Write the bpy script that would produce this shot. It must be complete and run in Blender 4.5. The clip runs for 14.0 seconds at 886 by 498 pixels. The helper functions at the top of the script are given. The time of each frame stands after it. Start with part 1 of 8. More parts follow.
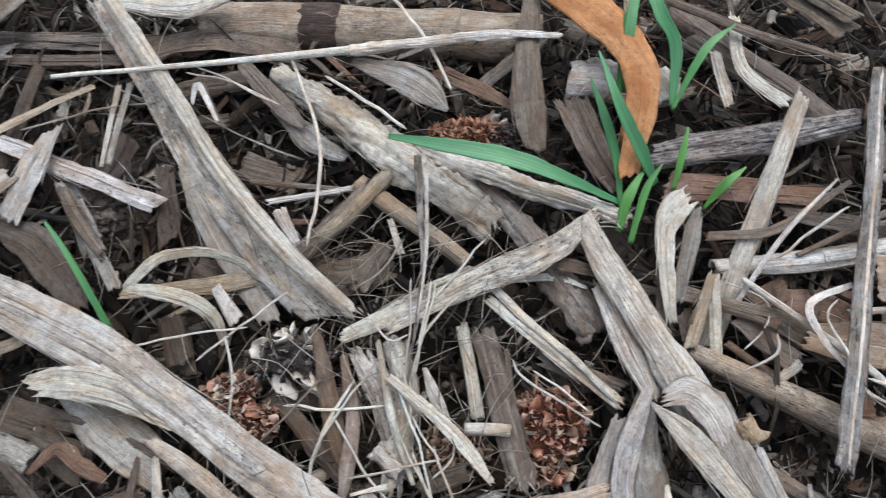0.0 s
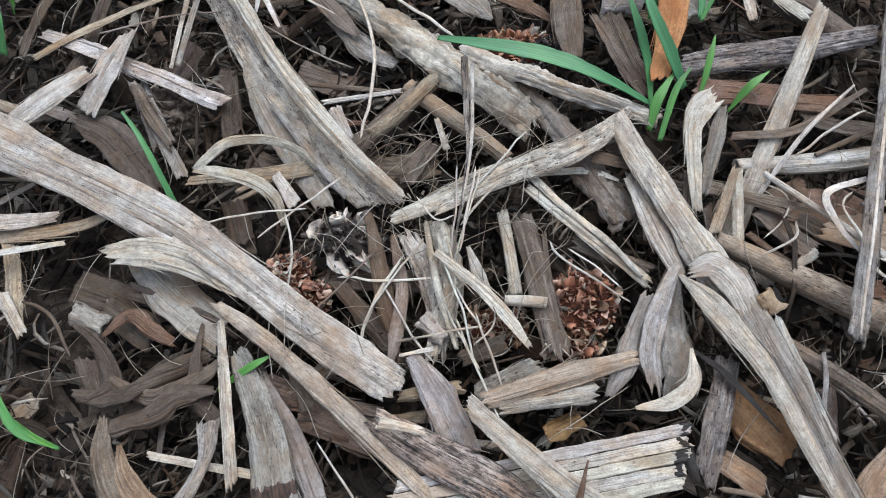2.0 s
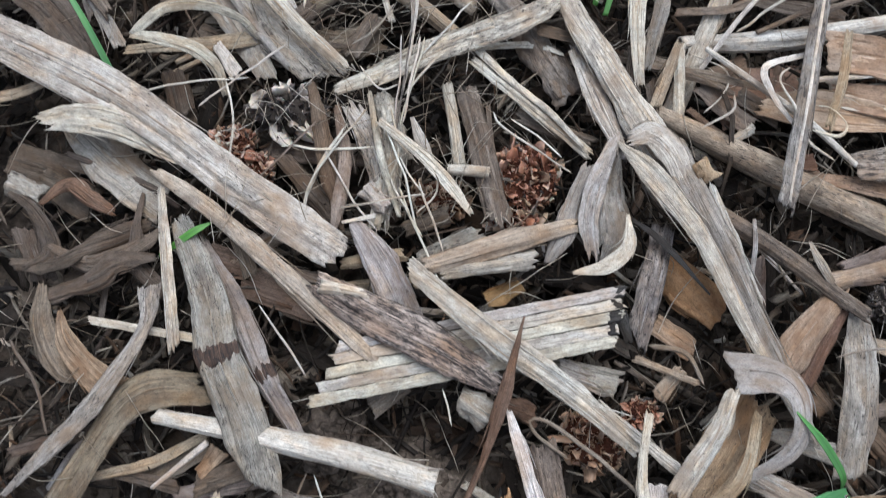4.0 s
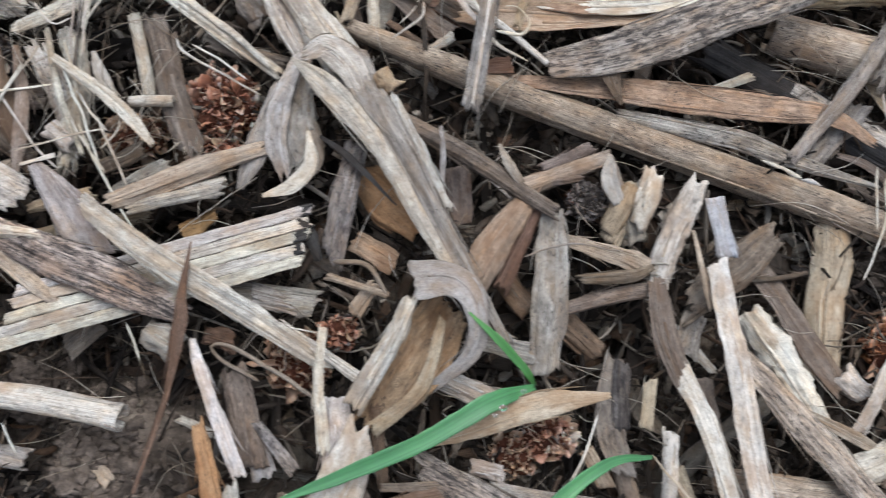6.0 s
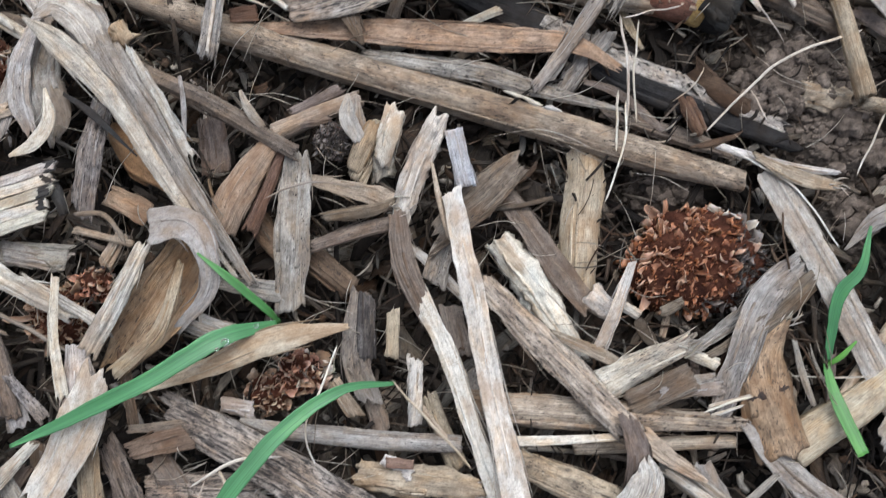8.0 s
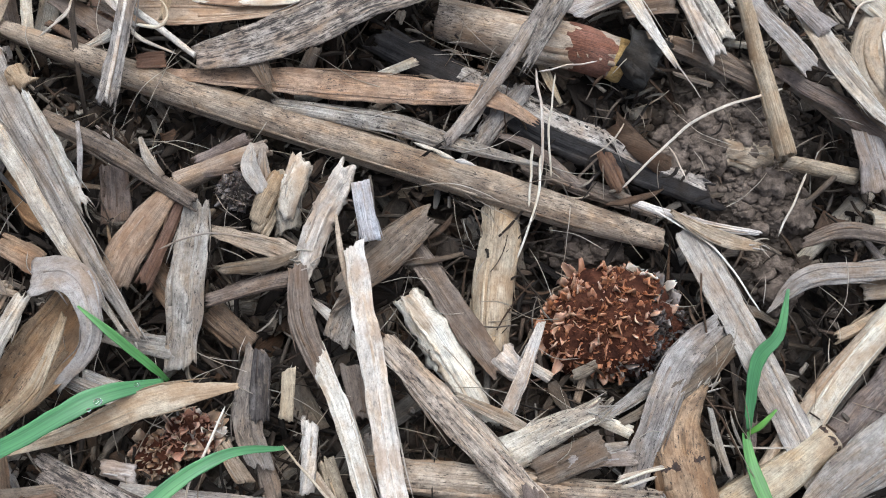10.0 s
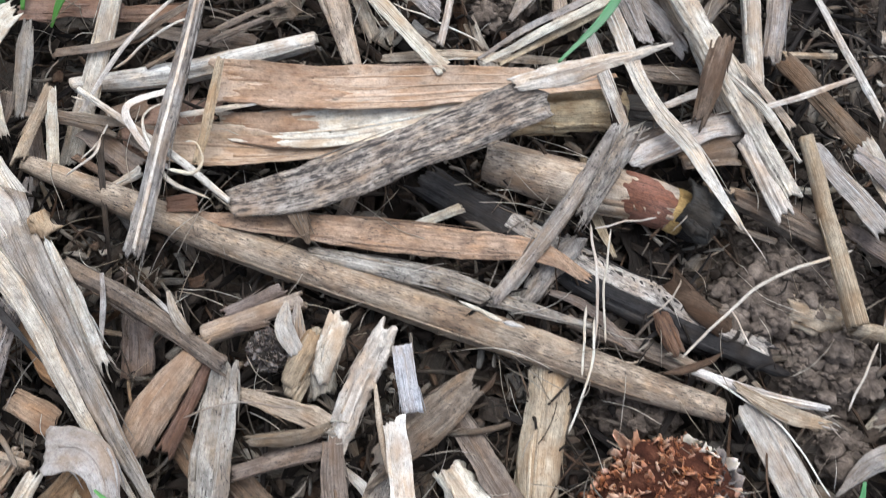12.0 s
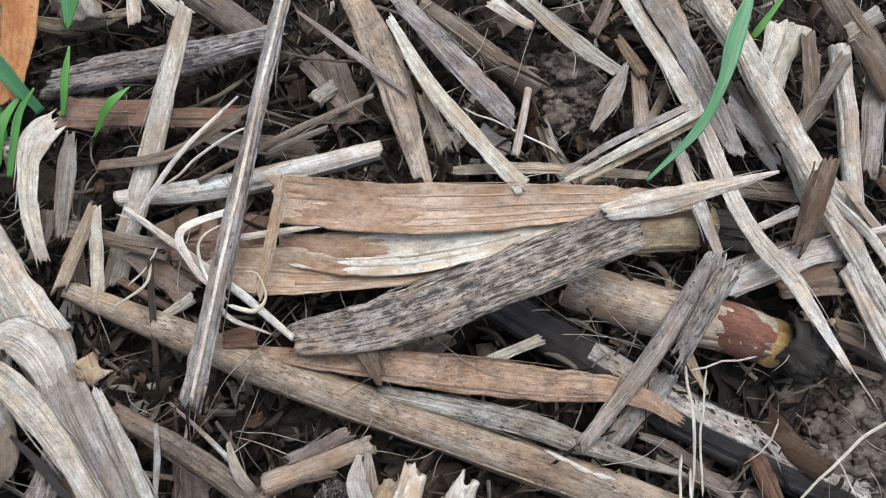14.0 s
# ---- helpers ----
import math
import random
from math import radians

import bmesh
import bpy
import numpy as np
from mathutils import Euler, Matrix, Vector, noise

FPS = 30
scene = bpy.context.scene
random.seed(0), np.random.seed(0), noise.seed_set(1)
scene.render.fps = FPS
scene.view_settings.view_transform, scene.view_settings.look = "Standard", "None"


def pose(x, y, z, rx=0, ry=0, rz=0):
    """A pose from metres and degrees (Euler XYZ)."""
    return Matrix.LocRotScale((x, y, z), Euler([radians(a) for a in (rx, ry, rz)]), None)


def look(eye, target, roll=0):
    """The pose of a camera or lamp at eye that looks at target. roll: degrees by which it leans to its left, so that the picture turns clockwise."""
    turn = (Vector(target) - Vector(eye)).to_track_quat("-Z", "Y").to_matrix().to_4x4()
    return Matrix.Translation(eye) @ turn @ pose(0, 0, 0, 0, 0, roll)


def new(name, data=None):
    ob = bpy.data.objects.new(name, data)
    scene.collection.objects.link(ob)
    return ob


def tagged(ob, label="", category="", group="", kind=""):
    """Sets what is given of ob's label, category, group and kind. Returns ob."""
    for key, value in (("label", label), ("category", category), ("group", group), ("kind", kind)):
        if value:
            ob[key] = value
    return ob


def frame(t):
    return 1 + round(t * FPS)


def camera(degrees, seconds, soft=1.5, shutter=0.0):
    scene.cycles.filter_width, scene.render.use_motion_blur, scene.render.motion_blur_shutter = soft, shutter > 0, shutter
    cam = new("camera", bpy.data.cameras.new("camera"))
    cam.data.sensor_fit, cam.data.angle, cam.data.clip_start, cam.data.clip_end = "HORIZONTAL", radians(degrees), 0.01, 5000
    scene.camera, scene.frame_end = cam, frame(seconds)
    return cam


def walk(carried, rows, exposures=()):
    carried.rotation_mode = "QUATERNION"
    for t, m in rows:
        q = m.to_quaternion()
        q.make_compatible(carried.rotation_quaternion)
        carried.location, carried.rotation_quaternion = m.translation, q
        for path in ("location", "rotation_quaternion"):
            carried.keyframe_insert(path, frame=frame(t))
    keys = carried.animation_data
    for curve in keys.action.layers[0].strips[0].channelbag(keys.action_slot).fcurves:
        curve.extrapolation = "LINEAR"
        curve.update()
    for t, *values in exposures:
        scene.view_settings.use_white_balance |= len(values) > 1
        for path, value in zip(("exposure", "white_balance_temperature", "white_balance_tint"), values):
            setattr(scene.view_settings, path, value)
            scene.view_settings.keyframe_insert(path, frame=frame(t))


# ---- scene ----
# A harvested maize field seen from a hand's width above the litter. Sizes below are in millimetres.
MM = 0.001
cam = camera(61.98, 14.0, soft=1.0, shutter=0.36)
walk(cam, [
    (0, pose(0.01049, 0.00412, 0.17316, 16.517, 1.911, 3.693)),
    (0.5, pose(-0.00293, 0.00376, 0.18021, 16.303, 2.207, 4.952)),
    (1, pose(-0.00529, -0.00436, 0.18246, 16.525, 2.310, 5.395)),
    (1.5, pose(-0.00012, -0.02176, 0.17983, 16.799, 2.393, 5.366)),
    (2, pose(0.00514, -0.02994, 0.17912, 17.197, 2.415, 5.159)),
    (2.2, pose(0.00726, -0.02952, 0.18036, 16.828, 2.519, 5.086)),
    (4.3, pose(0.01415, -0.05488, 0.17328, 11.832, -0.495, 4.831)),
    (4.5, pose(0.01969, -0.05907, 0.17229, 11.104, -0.243, 4.474)),
    (5, pose(0.03772, -0.06019, 0.17239, 9.735, -0.227, 2.934)),
    (5.5, pose(0.06158, -0.05800, 0.17156, 10.582, -0.581, 0.998)),
    (6, pose(0.08110, -0.05480, 0.17133, 10.185, -1.155, -0.417)),
    (6.5, pose(0.10941, -0.06335, 0.17027, 9.702, -1.627, -1.877)),
    (7, pose(0.12167, -0.07451, 0.16971, 9.239, -1.449, -2.453)),
    (7.5, pose(0.13139, -0.07755, 0.17017, 9.012, -1.083, -3.255)),
    (8, pose(0.14081, -0.06887, 0.17449, 9.079, -0.881, -4.122)),
    (8.5, pose(0.15480, -0.05832, 0.17830, 9.564, -1.406, -4.173)),
    (8.7, pose(0.16223, -0.05650, 0.17874, 9.591, -1.517, -4.452)),
    (10.8, pose(0.16031, -0.07189, 0.16304, 14.861, -1.786, -2.314)),
    (11, pose(0.15575, -0.06131, 0.16447, 15.105, -1.589, -2.147)),
    (11.5, pose(0.15482, -0.04809, 0.16310, 15.610, -1.854, -1.991)),
    (12, pose(0.15325, -0.03385, 0.16347, 15.119, -1.911, -1.616)),
    (12.5, pose(0.14071, -0.02161, 0.16199, 15.403, -2.387, -0.949)),
    (13, pose(0.13525, -0.01349, 0.15970, 15.079, -2.179, -1.221)),
    (13.5, pose(0.13339, -0.00634, 0.15876, 15.140, -2.472, -1.290)),
    (14, pose(0.13474, -0.00014, 0.15694, 14.942, -2.675, -1.361)),
], exposures=[(0, 0.52, 6000, 9), (3, 0.53, 6020, 9), (5, 0.55, 6150, 10), (8.5, 0.64, 6220, 10), (12.3, 0.90, 6180, 10), (14, 0.66, 6180, 10)])

# ---- light: an overcast sky ----
world = bpy.data.worlds.new("overcast_sky")
scene.world = world
world.use_nodes = True
wn = world.node_tree
sky = wn.nodes.new("ShaderNodeTexSky")
sky.sky_type, sky.sun_disc = "NISHITA", False
sky.sun_elevation, sky.sun_rotation = radians(62), radians(20)
sky.air_density, sky.dust_density, sky.ozone_density = 1.0, 4.0, 1.0
grey_sky = wn.nodes.new("ShaderNodeHueSaturation")
grey_sky.inputs["Saturation"].default_value = 0.5
wn.links.new(sky.outputs[0], grey_sky.inputs["Color"])
wn.links.new(grey_sky.outputs[0], wn.nodes["Background"].inputs[0])
wn.nodes["Background"].inputs[1].default_value = 0.15
sun = new("sun", bpy.data.lights.new("sun", "SUN"))
sun.data.energy, sun.data.angle, sun.data.color = 1.5, radians(50), (0.92, 0.965, 1.0)
sun.matrix_world = look((0.05, 0.6, 1.2), (0, 0, 0))

# ---- colours of dry plants ----
PALE, WHITE, GREY = (0.58, 0.538, 0.472), (0.66, 0.62, 0.555), (0.365, 0.338, 0.304)
GREYBROWN, TAN, BROWN = (0.205, 0.166, 0.134), (0.43, 0.352, 0.265), (0.19, 0.135, 0.096)
ORANGE, BUFF, RUST, DARK = (0.5, 0.245, 0.105), (0.38, 0.27, 0.18), (0.20, 0.128, 0.092), (0.25, 0.215, 0.185)
BLACK, COAL = (0.012, 0.011, 0.011), (0.05, 0.047, 0.045)
# leaf brown lowered to stand for deep shade over the left-hand litter
SHADE_BROWN = (0.13, 0.103, 0.083)
SOOTY, HONEY = (0.46, 0.395, 0.33), (0.44, 0.335, 0.235)


# ---- materials ----
class Nodes:
    """A small helper to wire a node material."""

    def __init__(self, name):
        self.mat = bpy.data.materials.new(name)
        self.mat.use_nodes = True
        self.tree = self.mat.node_tree
        self.bsdf = self.tree.nodes["Principled BSDF"]

    def node(self, kind, **values):
        n = self.tree.nodes.new(kind)
        for key, value in values.items():
            n.inputs[key.replace("_", " ")].default_value = value
        return n

    def link(self, a, b):
        self.tree.links.new(a, b)

    def ramp(self, source, stops):
        r = self.tree.nodes.new("ShaderNodeValToRGB")
        el = r.color_ramp.elements
        while len(el) < len(stops):
            el.new(0.5)
        for e, (at, c) in zip(el, stops):
            e.position = at
            e.color = (*c, 1) if isinstance(c, tuple) else (c, c, c, 1)
        self.link(source, r.inputs[0])
        return r.outputs[0]

    def mix(self, fac, a, b, blend="MIX"):
        m = self.tree.nodes.new("ShaderNodeMix")
        m.data_type, m.blend_type = "RGBA", blend
        for socket, value in ((m.inputs[0], fac), (m.inputs[6], a), (m.inputs[7], b)):
            if isinstance(value, (int, float)):
                socket.default_value = value
            elif isinstance(value, tuple):
                socket.default_value = (*value, 1)
            else:
                self.link(value, socket)
        return m.outputs[2]

    def math(self, op, a, b=0.0):
        m = self.tree.nodes.new("ShaderNodeMath")
        m.operation = op
        for socket, value in zip(m.inputs, (a, b)):
            if isinstance(value, (int, float)):
                socket.default_value = value
            else:
                self.link(value, socket)
        return m.outputs[0]

    def noise(self, vector, scale, detail=3.0, rough=0.6, stretch=None):
        if stretch:
            mp = self.tree.nodes.new("ShaderNodeMapping")
            mp.inputs["Scale"].default_value = stretch
            self.link(vector, mp.inputs["Vector"])
            vector = mp.outputs[0]
        n = self.node("ShaderNodeTexNoise", Scale=scale, Detail=detail, Roughness=rough)
        self.link(vector, n.inputs["Vector"])
        return n.outputs["Fac"]

    def bump(self, height, distance, strength=1.0):
        b = self.node("ShaderNodeBump", Strength=strength, Distance=distance)
        self.link(height, b.inputs["Height"])
        self.link(b.outputs[0], self.bsdf.inputs["Normal"])


def dry_plant(name, island=False, fibre=1.0, patch=0.45, rough=0.75, contrast=1.0, bright=False):
    """Dead leaves and stalks: fibre streaks along the piece, weathered patches, specks of mould."""
    g = Nodes(name)
    grain = g.tree.nodes.new("ShaderNodeAttribute")
    grain.attribute_name = "grain"
    v = grain.outputs["Vector"]
    if island:
        geo = g.tree.nodes.new("ShaderNodeNewGeometry")
        pick = geo.outputs["Random Per Island"]
        # litter and duff tones are lowered to stand in for shade in the gaps
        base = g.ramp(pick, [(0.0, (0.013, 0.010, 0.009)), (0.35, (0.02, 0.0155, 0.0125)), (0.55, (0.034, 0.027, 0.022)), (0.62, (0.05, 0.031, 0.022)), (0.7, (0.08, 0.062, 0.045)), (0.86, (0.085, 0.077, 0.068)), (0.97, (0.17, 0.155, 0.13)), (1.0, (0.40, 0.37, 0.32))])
        if bright == "duff":
            base = g.ramp(pick, [(0.0, (0.014, 0.011, 0.009)), (0.3, (0.034, 0.026, 0.02)), (0.5, (0.066, 0.051, 0.039)), (0.63, (0.095, 0.057, 0.034)), (0.75, (0.125, 0.105, 0.086)), (0.9, (0.22, 0.19, 0.153)), (1.0, (0.5, 0.455, 0.39))])
        elif bright:
            base = g.ramp(pick, [(0.0, (0.30, 0.25, 0.19)), (0.5, (0.50, 0.45, 0.37)), (1.0, (0.75, 0.71, 0.63))])
        mould = 0.3
    else:
        info = g.tree.nodes.new("ShaderNodeObjectInfo")
        base, mould = info.outputs["Color"], info.outputs["Alpha"]
    streak = g.noise(v, 1.0, 2.0, 0.6, (2.6, 0.03, 1.0))
    fine = g.noise(v, 1.0, 2.0, 0.7, (7.0, 0.12, 1.0))
    line = g.noise(v, 1.0, 2.0, 0.6, (4.6, 0.03, 1.0))
    blotch = g.noise(v, 1.0, 4.0, 0.6, (0.24, 0.08, 1.0))
    wear = g.noise(v, 1.0, 5.0, 0.75, (1.1, 0.6, 1.0))
    # how strongly the fibres show changes along the piece
    shows = g.ramp(g.noise(v, 1.0, 2.0, 0.5, (0.2, 0.06, 7.0)), [(0.36, 0.35), (0.62, 1.0)])
    grained = g.math("MULTIPLY", shows, contrast)
    c = g.mix(grained, base, g.ramp(streak, [(0.3, 0.56), (0.44, 0.9), (0.58, 1.0), (0.75, 1.16)]), "MULTIPLY")
    c = g.mix(g.ramp(blotch, [(0.46, 0.0), (0.68, patch)]), c, g.mix(1.0, base, (0.62, 0.53, 0.44), "MULTIPLY"))
    c = g.mix(g.ramp(blotch, [(0.28, 0.55), (0.46, 0.0)]), c, g.mix(1.0, base, (1.26, 1.3, 1.36), "MULTIPLY"))
    c = g.mix(grained, c, g.ramp(fine, [(0.35, 0.5), (0.48, 0.96), (0.68, 1.12)]), "MULTIPLY")
    mottle = g.noise(v, 1.0, 6.0, 0.72, (0.9, 0.5, 1.0))
    c = g.mix(1.0, c, g.ramp(mottle, [(0.3, 0.45), (0.46, 0.88), (0.6, 1.04), (0.72, 1.24)]), "MULTIPLY")
    grit = g.noise(v, 1.0, 3.0, 0.8, (3.4, 2.2, 2.0))
    c = g.mix(1.0, c, g.ramp(grit, [(0.32, 0.62), (0.48, 0.97), (0.62, 1.05), (0.74, 1.2)]), "MULTIPLY")
    tint = g.noise(v, 1.0, 3.0, 0.6, (0.3, 0.11, 1.0))
    c = g.mix(g.ramp(tint, [(0.5, 0.0), (0.66, 0.9)]), c, g.mix(1.0, c, (1.0, 0.88, 0.75), "MULTIPLY"))
    c = g.mix(g.ramp(tint, [(0.32, 0.9), (0.46, 0.0)]), c, g.mix(1.0, c, (0.99, 1.03, 1.07), "MULTIPLY"))
    drawn = g.math("MULTIPLY", g.ramp(line, [(0.34, 0.85), (0.40, 0.0)]), g.ramp(g.noise(v, 1.0, 2.0, 0.5, (0.5, 0.09, 3.0)), [(0.46, 0.0), (0.64, 1.0)]))
    c = g.mix(g.math("MULTIPLY", drawn, grained), c, g.mix(0.8, base, (0.015, 0.012, 0.01)))
    patchy = g.ramp(g.noise(v, 1.0, 3.0, 0.6, (0.14, 0.08, 1.0)), [(0.36, 0.1), (0.58, 1.5)])
    rot = mould
    mould = g.math("MINIMUM", g.math("MULTIPLY", mould, patchy), 0.7)
    stain = g.noise(v, 1.0, 4.0, 0.6, (0.13, 0.07, 2.0))
    c = g.mix(g.ramp(stain, [(0.5, 0.0), (0.64, 0.6)]), c, g.mix(1.0, base, (0.5, 0.36, 0.25), "MULTIPLY"))
    # mould: dots, short dashes along the fibres and a sooty bloom round them
    speck = g.noise(v, 1.0, 4.0, 0.75, (2.7, 0.62, 1.0))
    level = g.math("SUBTRACT", speck, g.math("SUBTRACT", 0.70, g.math("MULTIPLY", mould, 0.22)))
    soot = g.noise(v, 1.0, 5.0, 0.7, (0.5, 0.22, 9.0))
    c = g.mix(g.math("MULTIPLY", g.ramp(soot, [(0.4, 0.0), (0.58, 1.0)]), mould), c, g.mix(1.0, base, (0.28, 0.26, 0.26), "MULTIPLY"))
    c = g.mix(g.ramp(g.math("MULTIPLY", level, 16.0), [(0.0, 0.0), (1.0, 0.9)]), c, (0.03, 0.026, 0.024))
    char = g.math("ADD", g.math("MULTIPLY", g.noise(v, 1.0, 5.0, 0.7, (1.9, 0.14, 4.0)), 0.6), g.math("MULTIPLY", g.noise(v, 1.0, 4.0, 0.7, (0.8, 0.35, 6.0)), 0.4))
    deep = g.math("SUBTRACT", char, g.math("SUBTRACT", 0.70, g.math("MULTIPLY", rot, 0.24)))
    c = g.mix(g.ramp(g.math("MULTIPLY", deep, 10.0), [(0.0, 0.0), (1.0, 0.9)]), c, (0.02, 0.018, 0.018))
    c = g.mix(g.ramp(wear, [(0.25, 0.6), (0.36, 0.0)]), c, g.mix(1.0, base, (0.34, 0.27, 0.22), "MULTIPLY"))
    g.link(c, g.bsdf.inputs["Base Color"])
    g.bsdf.inputs["Roughness"].default_value = rough
    g.bsdf.inputs["Specular IOR Level"].default_value = 0.2
    high = g.math("ADD", g.math("MULTIPLY", streak, 1.0), g.math("ADD", g.math("MULTIPLY", fine, 0.4), g.math("ADD", g.math("MULTIPLY", mottle, 0.9), g.math("MULTIPLY", grit, 0.5))))
    g.bump(high, 0.0003 * fibre, 1.0)
    return g.mat


def rough_matter(name, dark, mid, light, size, relief, rough=0.9):
    """Soil, pith and mould: lumpy, in three tones at two scales."""
    g = Nodes(name)
    co = g.tree.nodes.new("ShaderNodeTexCoord").outputs["Object"]
    big = g.noise(co, 1000 / size, 4.0, 0.6)
    small = g.noise(co, 6000 / size, 5.0, 0.7)
    c = g.ramp(big, [(0.3, dark), (0.52, mid), (0.75, light)])
    c = g.mix(1.0, c, g.ramp(small, [(0.3, 0.55), (0.6, 1.15)]), "MULTIPLY")
    g.link(c, g.bsdf.inputs["Base Color"])
    g.bsdf.inputs["Roughness"].default_value = rough
    g.bsdf.inputs["Specular IOR Level"].default_value = 0.12
    g.bump(g.math("ADD", big, g.math("MULTIPLY", small, 0.6)), relief * MM, 1.0)
    return g.mat


def glume_matter(name, inner, outer, tip):
    """Chaffy scales of a cob: each scale its own tone, paler towards its rim."""
    g = Nodes(name)
    geo = g.tree.nodes.new("ShaderNodeObjectInfo")
    at = g.tree.nodes.new("ShaderNodeAttribute")
    at.attribute_name = "grain"
    sep = g.tree.nodes.new("ShaderNodeSeparateXYZ")
    g.link(at.outputs["Vector"], sep.inputs[0])
    c = g.mix(sep.outputs["Y"], inner, outer)
    pick = g.math("MULTIPLY", g.math("POWER", geo.outputs["Random"], 1.6), 0.95)
    c = g.mix(g.math("MULTIPLY", pick, sep.outputs["Y"]), c, tip)
    co = g.tree.nodes.new("ShaderNodeTexCoord").outputs["Object"]
    n = g.noise(co, 900, 4.0, 0.7)
    c = g.mix(1.0, c, g.ramp(n, [(0.3, 0.55), (0.6, 1.15)]), "MULTIPLY")
    g.link(c, g.bsdf.inputs["Base Color"])
    g.bsdf.inputs["Roughness"].default_value = 0.5
    g.bsdf.inputs["Subsurface Weight"].default_value = 0.25
    g.bsdf.inputs["Subsurface Radius"].default_value = (0.0012, 0.0006, 0.0003)
    g.bump(n, 0.0003, 0.8)
    return g.mat


def green_leaf():
    g = Nodes("young_wheat_leaf")
    at = g.tree.nodes.new("ShaderNodeAttribute")
    at.attribute_name = "grain"
    v = at.outputs["Vector"]
    veins = g.noise(v, 1.0, 2.0, 0.5, (3.2, 0.02, 1.0))
    cloud = g.noise(v, 1.0, 3.0, 0.5, (0.35, 0.08, 1.0))
    info = g.tree.nodes.new("ShaderNodeObjectInfo")
    c = g.mix(1.0, info.outputs["Color"], g.ramp(cloud, [(0.3, (0.72, 0.76, 0.75)), (0.55, (1.0, 1.0, 1.0)), (0.75, (1.45, 1.25, 1.1))]), "MULTIPLY")
    c = g.mix(1.0, c, g.ramp(veins, [(0.3, 0.75), (0.65, 1.15)]), "MULTIPLY")
    g.link(c, g.bsdf.inputs["Base Color"])
    g.bsdf.inputs["Roughness"].default_value = 0.5
    g.bsdf.inputs["Subsurface Weight"].default_value = 0.15
    g.bsdf.inputs["Subsurface Radius"].default_value = (0.0006, 0.0012, 0.0003)
    g.bump(veins, 0.00012, 0.7)
    return g.mat


DRY = dry_plant("dry_plant")
HUSK = dry_plant("dry_husk", fibre=0.35, patch=0.8, rough=0.55, contrast=0.3)
LITTER = dry_plant("shade_toned_litter", island=True)
SMOOTH = dry_plant("dry_leaf_sheet", fibre=0.5, contrast=0.4)
HAIR = dry_plant("pale_hair", island=True, bright=True)
DUFF = dry_plant("broken_duff", island=True, bright="duff")
PITH = dry_plant("frayed_pith", fibre=0.9, patch=0.5, rough=0.9, contrast=0.7)
SOIL = rough_matter("damp_soil", (0.04, 0.031, 0.025), (0.125, 0.1, 0.08), (0.23, 0.19, 0.155), 10, 1.1)
CRUMB = rough_matter("soil_crumb", (0.05, 0.039, 0.031), (0.14, 0.111, 0.09), (0.25, 0.205, 0.17), 5, 0.9)
CORE = rough_matter("cob_core", (0.022, 0.008, 0.005), (0.06, 0.021, 0.012), (0.13, 0.055, 0.032), 3, 1.0)
DARK_CORE = rough_matter("dark_cob_core", (0.018, 0.015, 0.013), (0.04, 0.033, 0.028), (0.09, 0.075, 0.06), 5, 0.6)
GLUME = {
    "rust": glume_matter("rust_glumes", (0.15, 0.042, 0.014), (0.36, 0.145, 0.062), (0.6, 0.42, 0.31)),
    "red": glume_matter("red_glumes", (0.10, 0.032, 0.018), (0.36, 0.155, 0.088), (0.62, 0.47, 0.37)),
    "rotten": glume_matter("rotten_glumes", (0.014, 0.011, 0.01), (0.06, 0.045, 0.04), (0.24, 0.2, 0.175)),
    "brown": glume_matter("brown_glumes", (0.08, 0.042, 0.025), (0.3, 0.175, 0.105), (0.52, 0.4, 0.29)),
    "dark": glume_matter("bleached_glumes", (0.16, 0.12, 0.09), (0.56, 0.48, 0.4), (0.72, 0.66, 0.58)),
}
GREEN = green_leaf()
DROP = Nodes("water_drop")
DROP.bsdf.inputs["Transmission Weight"].default_value = 1.0
DROP.bsdf.inputs["Roughness"].default_value = 0.02
DROP.bsdf.inputs["IOR"].default_value = 1.33
DROP = DROP.mat


# ---- geometry helpers ----
rng = np.random.default_rng(7)


def add_mesh(name, verts, faces, material, parent=None, label="", grain=None, smooth=True, color=None):
    me = bpy.data.meshes.new(name)
    verts = np.asarray(verts, np.float32) * MM
    if isinstance(faces, np.ndarray):
        count, corners = faces.shape
        me.vertices.add(len(verts))
        me.vertices.foreach_set("co", verts.ravel())
        me.loops.add(count * corners)
        me.loops.foreach_set("vertex_index", faces.astype(np.int32).ravel())
        me.polygons.add(count)
        me.polygons.foreach_set("loop_start", np.arange(0, count * corners, corners, dtype=np.int32))
        me.update(calc_edges=True)
    else:
        me.from_pydata([tuple(v) for v in verts], [], [tuple(int(i) for i in q) for q in faces])
    me.polygons.foreach_set("use_smooth", np.full(len(me.polygons), smooth))
    if grain is not None:
        me.attributes.new("grain", "FLOAT_VECTOR", "POINT").data.foreach_set("vector", np.asarray(grain, np.float32).ravel())
    me.materials.append(material)
    me.update()
    ob = new(name, me)
    if color is not None:
        ob.color = color
    if parent is not None:
        ob.parent = parent
    if label:
        tagged(ob, label)
    return ob


